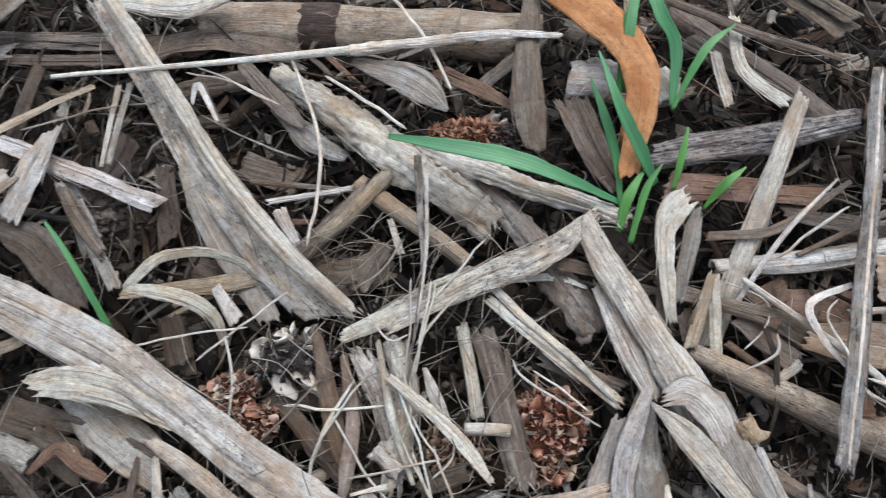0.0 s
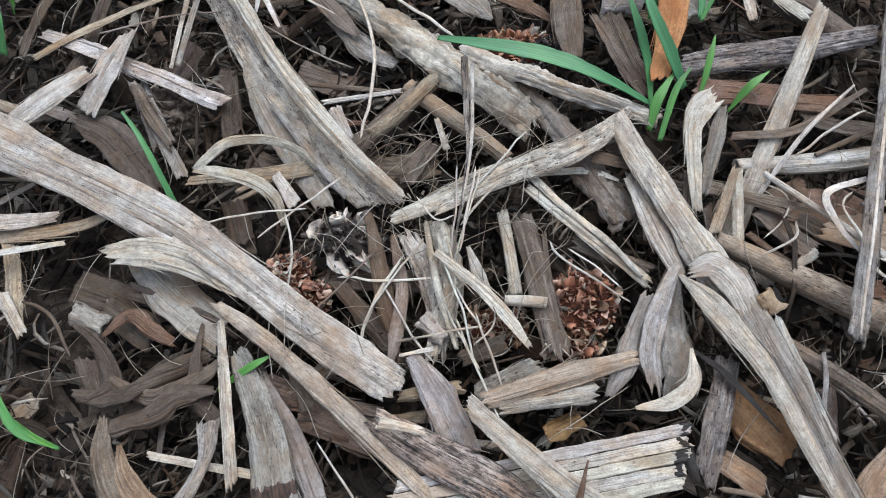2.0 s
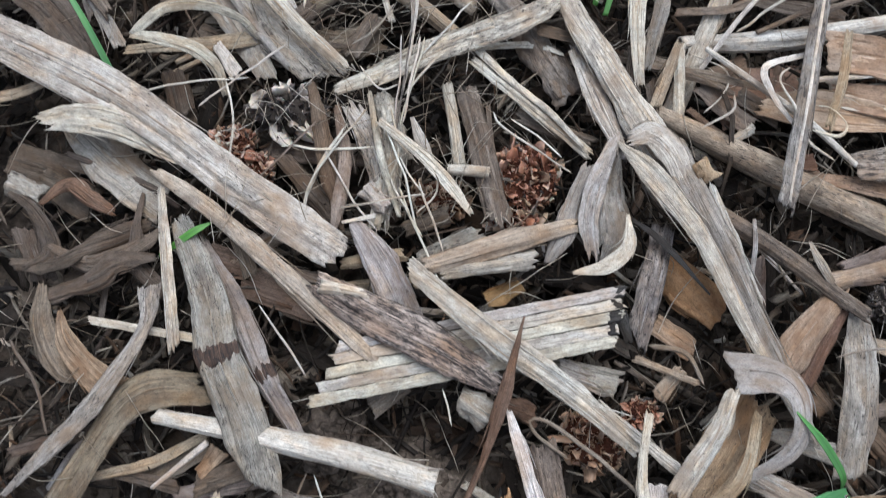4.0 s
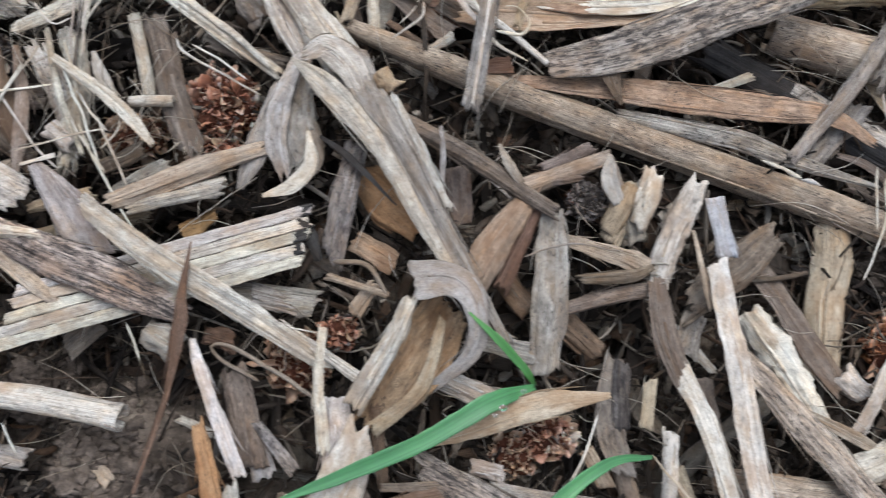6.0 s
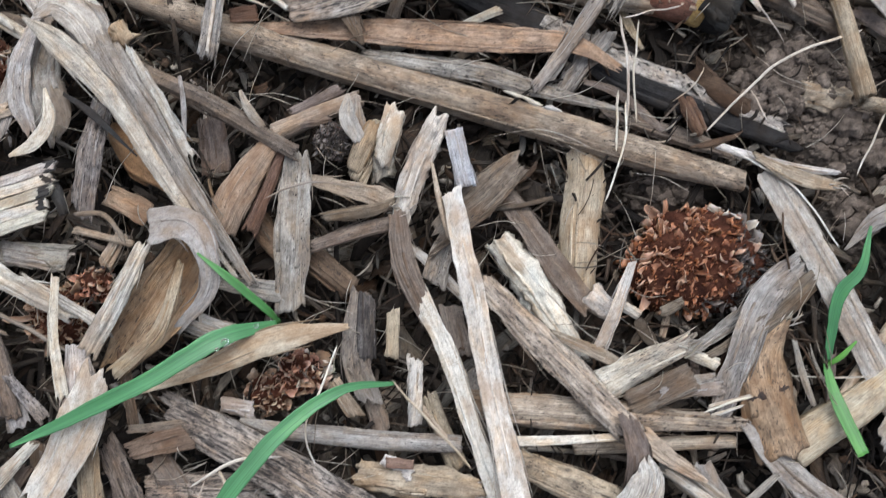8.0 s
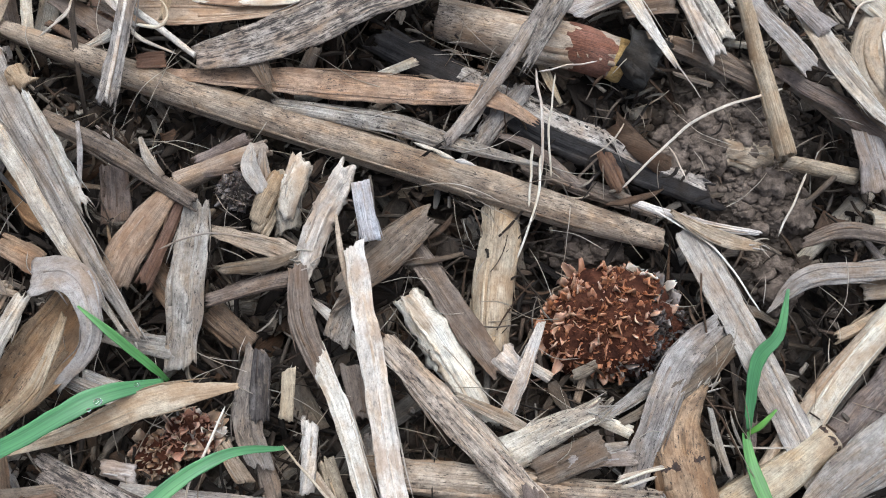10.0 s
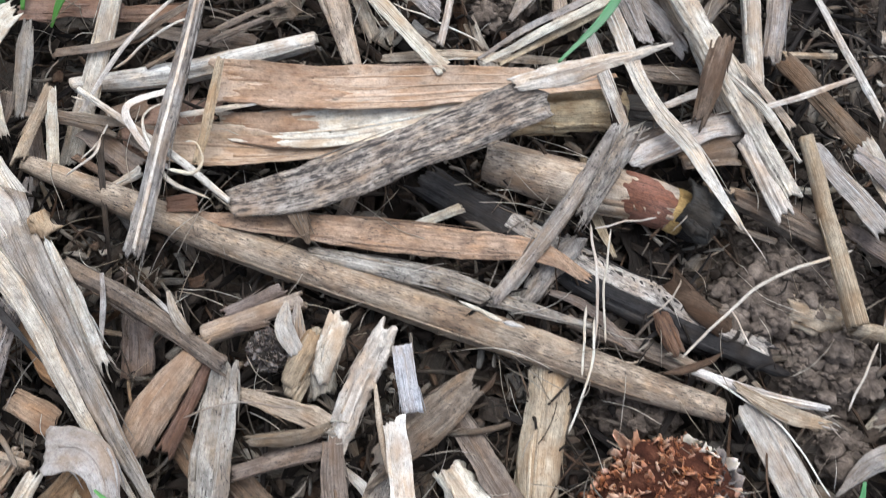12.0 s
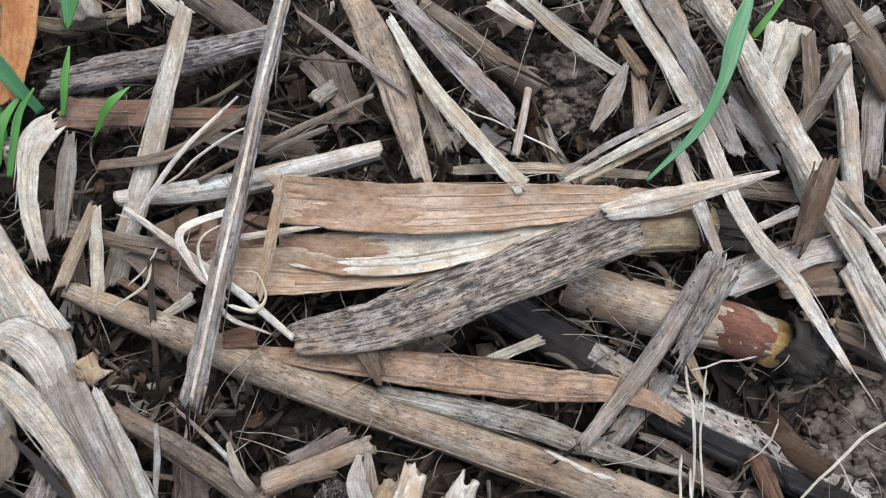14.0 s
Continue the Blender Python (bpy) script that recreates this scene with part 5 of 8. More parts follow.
split_stalk([(12.1, 35.7, -1.9, 5.8), (17.4, 18.6, -0.9, 6.5), (23.3, 1.3, -1.9, 7)], GREYBROWN, .4, "grey-brown weathered split dry maize stalk piece", rag=4, fray=8)
stem([(9.1, 12.6, 1.1, 2.8), (19.5, 12.9, 1.1, 2.8)], PALE, .2, "pale bleached round dry straw lying among the straw")
split_stalk([(12.9, 43.4, -0.7, 2.3), (29.3, 31.4, 0.3, 3.4), (44.9, 20.4, -1.7, 2.9)], PALE, .2, "pale bleached split dry maize stalk piece")
split_stalk([(34.9, 63.4, 3.4, 6.2), (42, 50.8, 4.6, 8), (52.6, 34.5, 4.4, 8.7), (62.4, 20, 3.4, 11.1)], PALE, .35, "pale bleached split dry maize stalk piece", arch=90)
split_stalk([(61.4, 23.1, 6.3, 9.9), (69.1, 9, 7.3, 8), (79.8, -10.4, 5.3, 5.3), (88.1, -26.1, 3.3, 4.2), (99.8, -46.4, 0.3, 1.6)], GREY, .3, "weathered grey split dry maize stalk piece", arch=70, fray=4)
leaf_strip([(55.3, 21.1, 1, 4.2), (64, 11.5, 1, 8.4), (72.8, 2.4, 0, 5.5)], DARK, .6, "blackened mouldy dry maize leaf strip on litter")
split_stalk([(49.4, 20.1, 8.5, 0.8), (58.4, 12.3, 8.5, 5.9), (69.6, -0.8, 7.5, 4.5), (81.7, -21.7, 5.5, 3.1), (96.4, -44.8, 1.5, 1)], PALE, .3, "pale bleached split dry maize stalk piece", arch=50)
leaf_strip([(39.3, 48, 0.4, 4.1), (46.3, 32.4, 1.4, 5.7), (52.1, 21.6, 1.4, 3.1)], PALE, .3, "pale bleached dry maize leaf strip on litter")
leaf_strip([(50.9, 23.5, -1.9, 4), (48.2, 9, 0.1, 11.2), (50.1, -1.2, -1.9, 10.9), (49.2, -6.3, -4.9, 7)], GREY, .3, "weathered grey dry maize leaf strip on litter", rag=6)
leaf_strip([(53.2, 3.3, 5.4, 0.8), (53.7, -4.1, 4.4, 3.2), (49.2, -9.1, 2.4, 3.8), (41.7, -10.9, -0.6, 0.8)], PALE, .1, "pale bleached dry maize leaf strip on litter")
leaf_strip([(44.6, 17.3, -1, 3.4), (39.1, -0.3, -1, 5.6), (35.7, -8.4, -3, 1.7)], GREY, .3, "weathered grey dry maize leaf strip on litter")
split_stalk([(6.3, -12.5, 0.8, 4.9), (24.6, -5.2, 1.8, 6), (42.5, 1.5, 0.8, 4.1)], TAN, .3, "tan yellowish split dry maize stalk piece", arch=150)
split_stalk([(9.5, -13.4, -0.1, 3.8), (32.1, -8, -0.1, 4.9)], PALE, .4, "pale bleached split dry maize stalk piece", arch=140)
leaf_strip([(3.7, -10.6, -3.6, 5.6), (18.4, -2.3, -2.6, 5)], GREY, .5, "weathered grey dry maize leaf strip on litter")
leaf_strip([(55.3, 3.6, 0.5, 0.8), (62.5, -2.1, 2.5, 1.8), (73.8, -14, 2.5, 0.4)], COAL, .3, "charred black streaked dry maize leaf strip on litter")
split_stalk([(64.1, 2.7, -1.2, 5.6), (60.8, -12.8, -0.2, 6.5), (58.3, -25.9, -2.2, 5.7)], GREY, .75, "weathered grey split dry maize stalk piece with black mould")
leaf_strip([(65.1, -2.3, -6.4, 7.6), (72.4, -10.2, -4.4, 11.7), (79.8, -16.6, -6.4, 10.5)], (0.42, 0.25, 0.13), .1, "smooth orange-brown curled leaf sheath", arch=120)
split_stalk([(75, 7.9, 1.6, 4.1), (92.8, -2.1, 1.6, 4.6), (111.5, -15.5, 1.6, 3.8)], GREYBROWN, .6, "grey-brown weathered split dry maize stalk piece with black mould", arch=140)
leaf_strip([(21.2, -18.6, -5.7, 4.2), (29.3, -13.6, -5.7, 7)], (0.3, 0.19, 0.085), .2, "yellow-orange dry maize leaf strip on litter", crumple=2)
fibre([(-33.3, 15.2, 0.1, 0.8), (-21.8, 14.9, 1.1, 1), (-9.3, 16.6, 1.1, 0.8)], WHITE, .1, "thin whitish bleached plant fibre curling over the straw")
fibre([(-17, 22.2, 1.2, 0.8), (-23.4, 9.3, 0.2, 1.3), (-25.9, -1.3, -1.8, 1)], PALE, .1, "thin pale bleached plant fibre curling over the straw")
fibre([(-34.9, 41.7, 2.6, 0.9), (-56.2, 24.1, -0.4, 0.7)], PALE, .1, "thin pale bleached plant fibre curling over the straw")
fibre([(-2.7, 7, 1.2, 0.7), (5.7, -9.2, 0.2, 0.8), (12.1, -19.5, -1.8, 0.5)], WHITE, .1, "thin whitish bleached plant fibre curling over the straw")
fibre([(-33.3, -25.3, 0.5, 0.5), (-23.9, -35.3, 0.5, 0.8), (-19.9, -41.5, -0.5, 0.5)], WHITE, .1, "thin whitish bleached plant fibre curling over the straw")
fibre([(12.6, -40.9, 1.6, 0.7), (15.4, -49.7, -0.4, 0.7)], WHITE, .1, "thin whitish bleached plant fibre curling over the straw")
fibre([(-15.5, -63.2, -1.6, 0.7), (-12.1, -70.5, -2.6, 0.6)], WHITE, .1, "thin whitish bleached plant fibre curling over the straw")
fibre([(-92.6, -38, -3.4, 1.1), (-84.8, -46.9, -2.4, 1.2), (-79.3, -59.6, -4.4, 0.9)], SHADE_BROWN, .1, "thin grey-brown weathered plant fibre curling over the straw")
fibre([(42.3, -40.6, 4.3, 0.8), (48.9, -42.6, 4.3, 0.6), (56.2, -43.8, 3.3, 0.4)], PALE, .1, "thin pale bleached plant fibre curling over the straw")
fibre([(58.9, -27.3, 3.3, 1.8), (67.5, -28.8, 5.3, 1.7), (71.9, -35.5, 4.3, 1.3)], GREYBROWN, .1, "thin grey-brown weathered plant fibre curling over the straw")
split_stalk([(57.4, -30.2, -0.6, 1.9), (71.9, -34.9, 0.4, 1.6)], TAN, .2, "tan yellowish split dry maize stalk piece")
split_stalk([(68.4, -31.9, -1.5, 3), (63.5, -38.9, -2.5, 3.5)], TAN, .1, "tan yellowish split dry maize stalk piece")
split_stalk([(28.6, -63.9, -1, 3.1), (31.0, -72.7, -1, 4.4), (34.4, -87.6, -2, 4.6)], (0.42, 0.25, 0.13), .3, "orange-brown stained strip of stalk", rag=2, arch=60)
rotten_piece([(16.7, -42.6, 1.9, 6.5), (24.3, -47, 0.9, 7.8)], GREY, .3, "weathered grey frayed pithy piece of rotten stalk")
leaf_strip([(-36.3, -70.1, -4, 3.4), (-36.4, -76.3, -3, 9), (-37.2, -86.2, -3, 13), (-38.5, -101, -4, 14)], TAN, .3, "tan yellowish dry maize leaf strip on litter")
leaf_strip([(-69.6, -68.6, -7.4, 2.1), (-55.2, -64.1, -6.4, 2.9), (-43.2, -56.5, -7.4, 2.2)], TAN, .2, "tan yellowish dry maize leaf strip on litter")
leaf_strip([(-56, -68.2, -10.2, 5.4), (-43.7, -59.2, -10.2, 5.5)], DARK, .3, "blackened mouldy dry maize leaf strip on litter")
leaf_strip([(-44.1, -68.4, -7.5, 5.4), (-28.8, -61.9, -7.5, 4.9)], GREYBROWN, .4, "grey-brown weathered dry maize leaf strip on litter")
leaf_strip([(-43.6, -65.7, -6.9, 2.7), (-39.2, -59.5, -6.9, 4.9)], BUFF, .2, "tan-brown stained dry maize leaf strip on litter")
leaf_strip([(-87.5, -64.2, -4, 2.9), (-73.8, -59.1, -4, 3.2)], SHADE_BROWN, .3, "grey-brown dry maize leaf strip on litter, darkened as in shade")
leaf_strip([(-12, 18.2, -10, 6), (-40.6, 17.7, -11, 6)], GREYBROWN, .4, "grey-brown weathered dry maize leaf strip on litter")
split_stalk([(-35.1, 15.3, -7.8, 4.4), (-18.7, 0.1, -8.8, 5.2)], GREYBROWN, .3, "grey-brown weathered split dry maize stalk piece")
leaf_strip([(-64.8, 35, -7.5, 4.5), (-60.4, 21.8, -9.5, 5.1)], SHADE_BROWN, .2, "brown maize leaf strip on litter, darkened as in shade")
leaf_strip([(-39.2, -18.4, -7.7, 8.5), (-18.7, -23.7, -8.7, 8.5)], BROWN, .2, "brown dry maize leaf strip on litter")
leaf_strip([(-32.2, -15.1, -6.6, 3.4), (-18.9, -19.8, -6.6, 8.4)], GREYBROWN, .3, "grey-brown weathered dry maize leaf strip on litter")
leaf_strip([(29.6, -33, -3.2, 5.4), (54.4, -36.2, -4.2, 6.8)], GREY, .3, "weathered grey dry maize leaf strip on litter")
leaf_strip([(73.8, -69.8, 3, 1.3), (89.4, -65.7, 5, 4.3), (104.6, -60.6, 5, 6.3), (122.3, -58.2, 3, 1.5)], TAN, .1, "tan yellowish dry maize leaf strip on litter")
leaf_strip([(67.1, -65, 6.7, 6.9), (61.2, -78.6, 6.7, 10.7), (51.5, -93.1, 4.7, 8.5)], PALE, .12, "pale bleached dry maize leaf strip on litter", rag=5)
leaf_strip([(58.2, -42.7, 9.6, 1.9), (57.4, -55.3, 8.6, 2.2), (58.6, -70, 6.6, 3.2)], PALE, .1, "pale bleached dry maize leaf strip on litter")
leaf_strip([(77.6, -31.8, 6, 10), (86.8, -32.4, 10, 8.3), (91.7, -38.4, 10, 5.7), (91.4, -47.9, 6, 4.3), (82.1, -56.3, 0, 2.3)], GREY, .14, "grey dry leaf curled over into a hook", roll=20)
leaf_strip([(86.3, -37.5, 1.3, 11.8), (77.4, -51.8, 2.3, 13.9), (67.3, -64.1, 2.3, 6.4)], (0.43, 0.31, 0.2), .45, "orange-tan stained dry maize leaf strip on litter", arch=-90, rag=5)
split_stalk([(77.2, -36.7, 8.6, 3.5), (72.4, -47.5, 9.6, 4.5), (64.8, -60, 8.6, 5.4)], PALE, .3, "pale bleached split dry maize stalk piece")
leaf_strip([(84.5, -40.7, 4.4, 1.8), (79.6, -56.1, 5.4, 3), (68.7, -65.5, 4.4, 3.8)], TAN, .3, "tan yellowish dry maize leaf strip on litter")
stem([(127.3, 0.2, -4.1, 4.2), (104.6, -7.5, -4.1, 5.3)], TAN, .3, "tan yellowish round dry straw lying among the straw")
split_stalk([(105.9, -10.5, 0.5, 4.6), (96.6, -23.9, 0.5, 8.3), (91.5, -33.7, -1.5, 7)], HONEY, .3, "honey-brown split dry maize stalk piece", rag=5)
split_stalk([(107.6, -14.4, -0.8, 2.7), (98.7, -33.1, -2.8, 4.1)], RUST, .3, "reddish brown split dry maize stalk piece")
leaf_strip([(111.4, -14.5, -1.2, 5.7), (109.9, -34.6, 0.8, 8.8), (107.8, -53.5, -2.2, 7.4)], GREY, .4, "weathered grey dry maize leaf strip on litter", rag=3)
rotten_piece([(146.6, -7.7, -0.1, 5.5), (139.2, -22.6, -0.1, 6.2), (135.1, -35.4, -1.1, 4.3)], PALE, .3, "pale bleached frayed pithy piece of rotten stalk")
split_stalk([(132.5, -7.7, -2.6, 5.6), (124.9, -21.5, -3.6, 5.5)], TAN, .3, "tan yellowish split dry maize stalk piece")
rotten_piece([(136.8, -5.3, -2, 4.7), (132.9, -13.8, -2, 6.9), (131.8, -22, -3, 5.5)], GREY, .3, "weathered grey frayed pithy piece of rotten stalk")
leaf_strip([(126.6, -1.2, -1.7, 1.1), (126.9, -9.3, -1.7, 4.4), (128, -14, -2.7, 2.8)], GREY, .3, "weathered grey dry maize leaf strip on litter")
leaf_strip([(135.1, -31.5, 0, 4), (136, -44.1, 1, 5.8), (140.8, -57.6, 0, 4.5)], GREYBROWN, .2, "grey-brown weathered dry maize leaf strip on litter")
leaf_strip([(113.9, -21, -3.3, 2.8), (128.8, -26.4, -2.3, 4.9), (134.1, -29.5, -2.3, 6)], TAN, .3, "tan yellowish dry maize leaf strip on litter", fray=10)
split_stalk([(113.4, -38.1, -2.2, 3.2), (125.7, -34.9, -1.2, 3.5), (136.6, -33.4, -1.2, 4.1)], GREYBROWN, .4, "grey-brown weathered split dry maize stalk piece", fray=6)
leaf_strip([(138.7, -51, 0.7, 4.7), (144.8, -66.6, 1.7, 4.4), (150.1, -86.4, 0.7, 4.1), (155.6, -104.2, -0.3, 5.3), (158.3, -115.2, -0.3, 5.8)], PALE, .12, "pale bleached dry maize leaf strip on litter", rag=1)
leaf_strip([(148.5, -28.1, 3.8, 4.9), (149.9, -41.4, 3.8, 5.2), (151.6, -52.7, 3.8, 5.7), (153.6, -69.7, 2.8, 5.6), (156.7, -90.9, 2.8, 6.3), (159.4, -114.8, 1.8, 7.7)], PALE, .14, "pale bleached dry maize leaf strip on litter", rag=2)
split_stalk([(144.3, -20.1, 1.3, 0.8), (145.5, -30, 2.3, 1.5), (147.2, -38.7, 1.3, 1.2)], TAN, .3, "tan yellowish split dry maize stalk piece")
rotten_piece([(159.7, -38.3, -6.1, 7.8), (167.4, -50, -6.1, 9.9), (177.2, -68.9, -8.1, 4.9)], WHITE, .1, "whitish bleached frayed pithy piece of rotten stalk")
split_stalk([(185.3, -14.7, -9, 10.5), (181.9, -34.9, -9, 10.6), (179.7, -53.5, -10, 9.4)], (0.5, 0.42, 0.31), .15, "pale tan smooth split maize stalk piece", arch=120)
leaf_strip([(161.7, -26.7, -6.8, 5.1), (173.5, -46, -6.8, 6.9), (181, -57.4, -7.8, 5)], GREYBROWN, .3, "grey-brown weathered dry maize leaf strip on litter")
split_stalk([(153.7, -48.8, -0.6, 5.1), (168.7, -67, 0.4, 7.3), (186, -87.3, -0.6, 6.2)], SOOTY, .75, "black-streaked mouldy split dry maize stalk piece", arch=80)
leaf_strip([(185.1, -83.4, 1.2, 3.8), (186.8, -92.3, 1.2, 5.6), (185.5, -101.2, -1.8, 3.9)], GREYBROWN, .3, "grey-brown weathered dry maize leaf strip on litter")
leaf_strip([(187.7, -87.4, 0.1, 5.1), (194.7, -94.1, 0.1, 3.8), (202.3, -99.6, -0.9, 0.8)], TAN, .2, "tan yellowish dry maize leaf strip on litter")
split_stalk([(147.5, -78.7, -5.8, 7.2), (176.4, -82.7, -4.8, 8.2), (216.1, -88.1, -4.8, 3.5)], TAN, .6, "tan yellowish split dry maize stalk piece with black mould", arch=120)
leaf_strip([(157, -87.4, -2.6, 2.6), (183.9, -88.3, -2.6, 1.6)], WHITE, .05, "whitish bleached dry maize leaf strip on litter")
stem([(173.8, -90.6, -8, 3.8), (213.1, -92.1, -8, 3)], TAN, .3, "tan yellowish round dry straw lying among the straw")
stem([(95.2, -79.3, -1.7, 3.6), (123.4, -84.4, -1.7, 4.4), (146.6, -87.4, -2.7, 4.2)], GREY, .4, "weathered grey round dry straw lying among the straw")
split_stalk([(79.2, -74.2, 0.2, 7.7), (100.9, -86.6, 2.2, 10.5), (122.7, -101.4, 1.2, 10.5), (137.2, -111.4, 0.2, 7.5)], SOOTY, .95, "black-streaked mouldy split dry maize stalk piece", arch=60, rag=6, fray=16)
split_stalk([(73.2, -92.2, -2.6, 7.7), (99.8, -95, -2.6, 8.2)], SOOTY, .95, "black-streaked mouldy split dry maize stalk piece", fray=12)
rotten_piece([(121.8, -91.8, -1.2, 6.4), (135.7, -94.5, -1.2, 7.7), (150.9, -98.6, -2.2, 5.6)], TAN, .3, "tan yellowish frayed pithy piece of rotten stalk", fray=10)
split_stalk([(159.2, -92.2, -2.3, 6.5), (180.6, -103, -3.3, 8), (202, -113.8, -4.3, 6.5)], TAN, .7, "tan yellowish split dry maize stalk piece with black mould", arch=110)
leaf_strip([(187.9, -92.9, 1.5, 2.5), (187.6, -98.4, 2.5, 7.5), (181, -110.2, 1.5, 10.5)], PALE, .3, "pale bleached dry maize leaf strip on litter", rag=5)
split_stalk([(193.3, -93.6, -2.9, 5.2), (212.5, -111.8, -3.9, 6.5)], GREY, .4, "weathered grey split dry maize stalk piece")
split_stalk([(179.3, -77.3, -3.7, 10.1), (191.3, -72.1, -1.7, 7.1), (201.6, -68.2, 0.3, 5.2)], PALE, .55, "pale split dry maize stalk piece", arch=100, fray=24)
leaf_strip([(242.3, -49.5, -7.3, 4.2), (231.1, -54.8, -6.3, 5.5), (204.5, -69.8, -7.3, 2.2)], GREY, .3, "weathered grey dry maize leaf strip on litter")
stem([(256.5, -77.1, -3, 7.2), (244.1, -85.1, -3, 8.5), (233.3, -91.0, -4, 9.6), (225.4, -96.2, -5, 10.1)], (0.52, 0.45, 0.32), .3, "pale yellow cut stalk end", band=(.0, .06))
leaf_strip([(214.8, -87.8, -4.7, 2.7), (225, -101.3, -4.7, 6.6), (242, -116.4, -5.7, 9.2)], GREY, .4, "weathered grey dry maize leaf strip on litter")
leaf_strip([(169.9, -62.8, -3.7, 1.9), (181.5, -68.8, -3.7, 3.2), (186.9, -71.7, -4.7, 2.1)], TAN, .3, "tan yellowish dry maize leaf strip on litter")
leaf_strip([(190.4, -47.6, 0.7, 1.9), (185.9, -58.5, -1.3, 3.2), (181.5, -67.5, -3.3, 3.7)], PALE, .2, "pale bleached dry maize leaf strip on litter")
leaf_strip([(36.5, -51.8, -0.4, 7), (41.8, -74, -1.4, 6.4)], GREYBROWN, .75, "grey-brown weathered dry maize leaf strip on litter with black mould")
split_stalk([(42.1, -63.8, -0.2, 2.3), (51.2, -74.5, -0.2, 3.1)], GREY, .8, "weathered grey split dry maize stalk piece with black mould")
split_stalk([(51.1, -79.3, 4.5, 2.5), (41.7, -88.4, 4.5, 4.2)], PALE, .3, "pale bleached split dry maize stalk piece")
leaf_strip([(61.7, -80, 2.1, 5.5), (62.8, -102, 1.1, 6.2)], TAN, .3, "tan yellowish dry maize leaf strip on litter")
leaf_strip([(65.5, -80.3, 0.7, 5.1), (74, -102.9, -0.3, 6.2)], GREYBROWN, .8, "grey-brown weathered dry maize leaf strip on litter with black mould")
leaf_strip([(64.5, -104, 3.9, 3.6), (69.7, -98.3, 4.9, 6.1), (79, -96.4, 3.9, 0.7)], PALE, .2, "pale bleached dry maize leaf strip on litter")
leaf_strip([(70.4, -78.1, 0.4, 2), (84.6, -77.6, 1.4, 2.3)], GREYBROWN, .2, "grey-brown weathered dry maize leaf strip on litter")
leaf_strip([(70.8, -83.1, 1.3, 3.8), (84.5, -80.1, 1.3, 6.3)], BROWN, .2, "brown dry maize leaf strip on litter")
split_stalk([(68.8, -60.1, -0.5, 2.6), (71, -78.2, -1.5, 2.8)], BROWN, .3, "brown split dry maize stalk piece")
split_stalk([(99.4, -29.3, -6.7, 5.6), (106, -38.2, -6.7, 6.1)], BROWN, .4, "brown split dry maize stalk piece")
split_stalk([(112.9, -40, -6.6, 6.9), (122.1, -48.8, -6.6, 6.8)], BROWN, .4, "brown split dry maize stalk piece")
leaf_strip([(63.1, -20.5, -6, 5.5), (73.1, -26.4, -7, 6.9)], BUFF, .3, "tan-brown stained dry maize leaf strip on litter")
leaf_strip([(88.1, -1.4, -9.1, 7.2), (89.1, -16.1, -10.1, 7.1)], GREYBROWN, .4, "grey-brown weathered dry maize leaf strip on litter")
leaf_strip([(39.7, -34.1, -3.1, 5.4), (54, -37.4, -4.1, 5.4)], GREY, .4, "weathered grey dry maize leaf strip on litter")
leaf_strip([(90.3, -44.9, -3.4, 3.2), (106.4, -48.7, -2.4, 5.3)], GREY, .3, "weathered grey dry maize leaf strip on litter")
fibre([(119.5, -61.9, 2.2, 0.6), (115.3, -71.9, 3.2, 0.8), (111.1, -81.6, 2.2, 0.6), (114.1, -93.2, -0.8, 0.5)], WHITE, .05, "thin whitish bleached plant fibre curling over the straw")
fibre([(105.9, -86.3, 2.3, 0.6), (94.9, -86.8, 3.3, 1.1), (84.4, -91.8, 1.3, 0.6)], PALE, .05, "thin pale bleached plant fibre curling over the straw")
fibre([(91, -87.8, 2.5, 0.9), (98.6, -98.9, 4.5, 1), (102.9, -106.5, 2.5, 0.9)], PALE, .05, "thin pale bleached plant fibre curling over the straw")
fibre([(88.8, -90, 3.6, 0.6), (83.1, -103.6, 5.6, 0.7)], PALE, .05, "thin pale bleached plant fibre curling over the straw")
fibre([(194.6, -6.2, -2.9, 1), (192.3, -18.3, -1.9, 0.8), (186.6, -31.7, -3.9, 0.7)], WHITE, .05, "thin whitish bleached plant fibre curling over the straw")
fibre([(192.7, -3.2, -2.9, 1), (190, -19.6, -1.9, 0.8)], PALE, .05, "thin pale bleached plant fibre curling over the straw")
leaf_strip([(125, -49.6, -2.8, 5.4), (123, -65.6, -1.8, 6.6), (126.4, -76.2, -2.8, 5.2)], DARK, .6, "darkened mouldy dry maize leaf strip on litter")
split_stalk([(126.5, -50.6, -1.0, 4), (125.6, -65.8, -1.6, 5)], (0.12, 0.108, 0.1), .9, "charred black streaked split dry maize stalk piece")
leaf_strip([(132.7, -54.9, -1.4, 3.2), (131.5, -66.1, -2.4, 3.4)], TAN, .2, "tan yellowish dry maize leaf strip on litter")
rotten_piece([(137.3, -67.1, -1.2, 3.9), (135.8, -81.9, -2.2, 3.1)], PALE, .2, "pale bleached frayed pithy piece of rotten stalk")
leaf_strip([(166.4, -19.7, -4, 6.5), (155.7, -28.7, -3, 9.2), (144.2, -36.9, -4, 7.5)], GREYBROWN, .5, "grey-brown crusted flat leaf fragment", rag=5)
leaf_strip([(146, -39.1, -5.5, 5.5), (142.7, -48.7, -5.5, 6.8)], GREY, .5, "weathered grey dry maize leaf strip on litter")
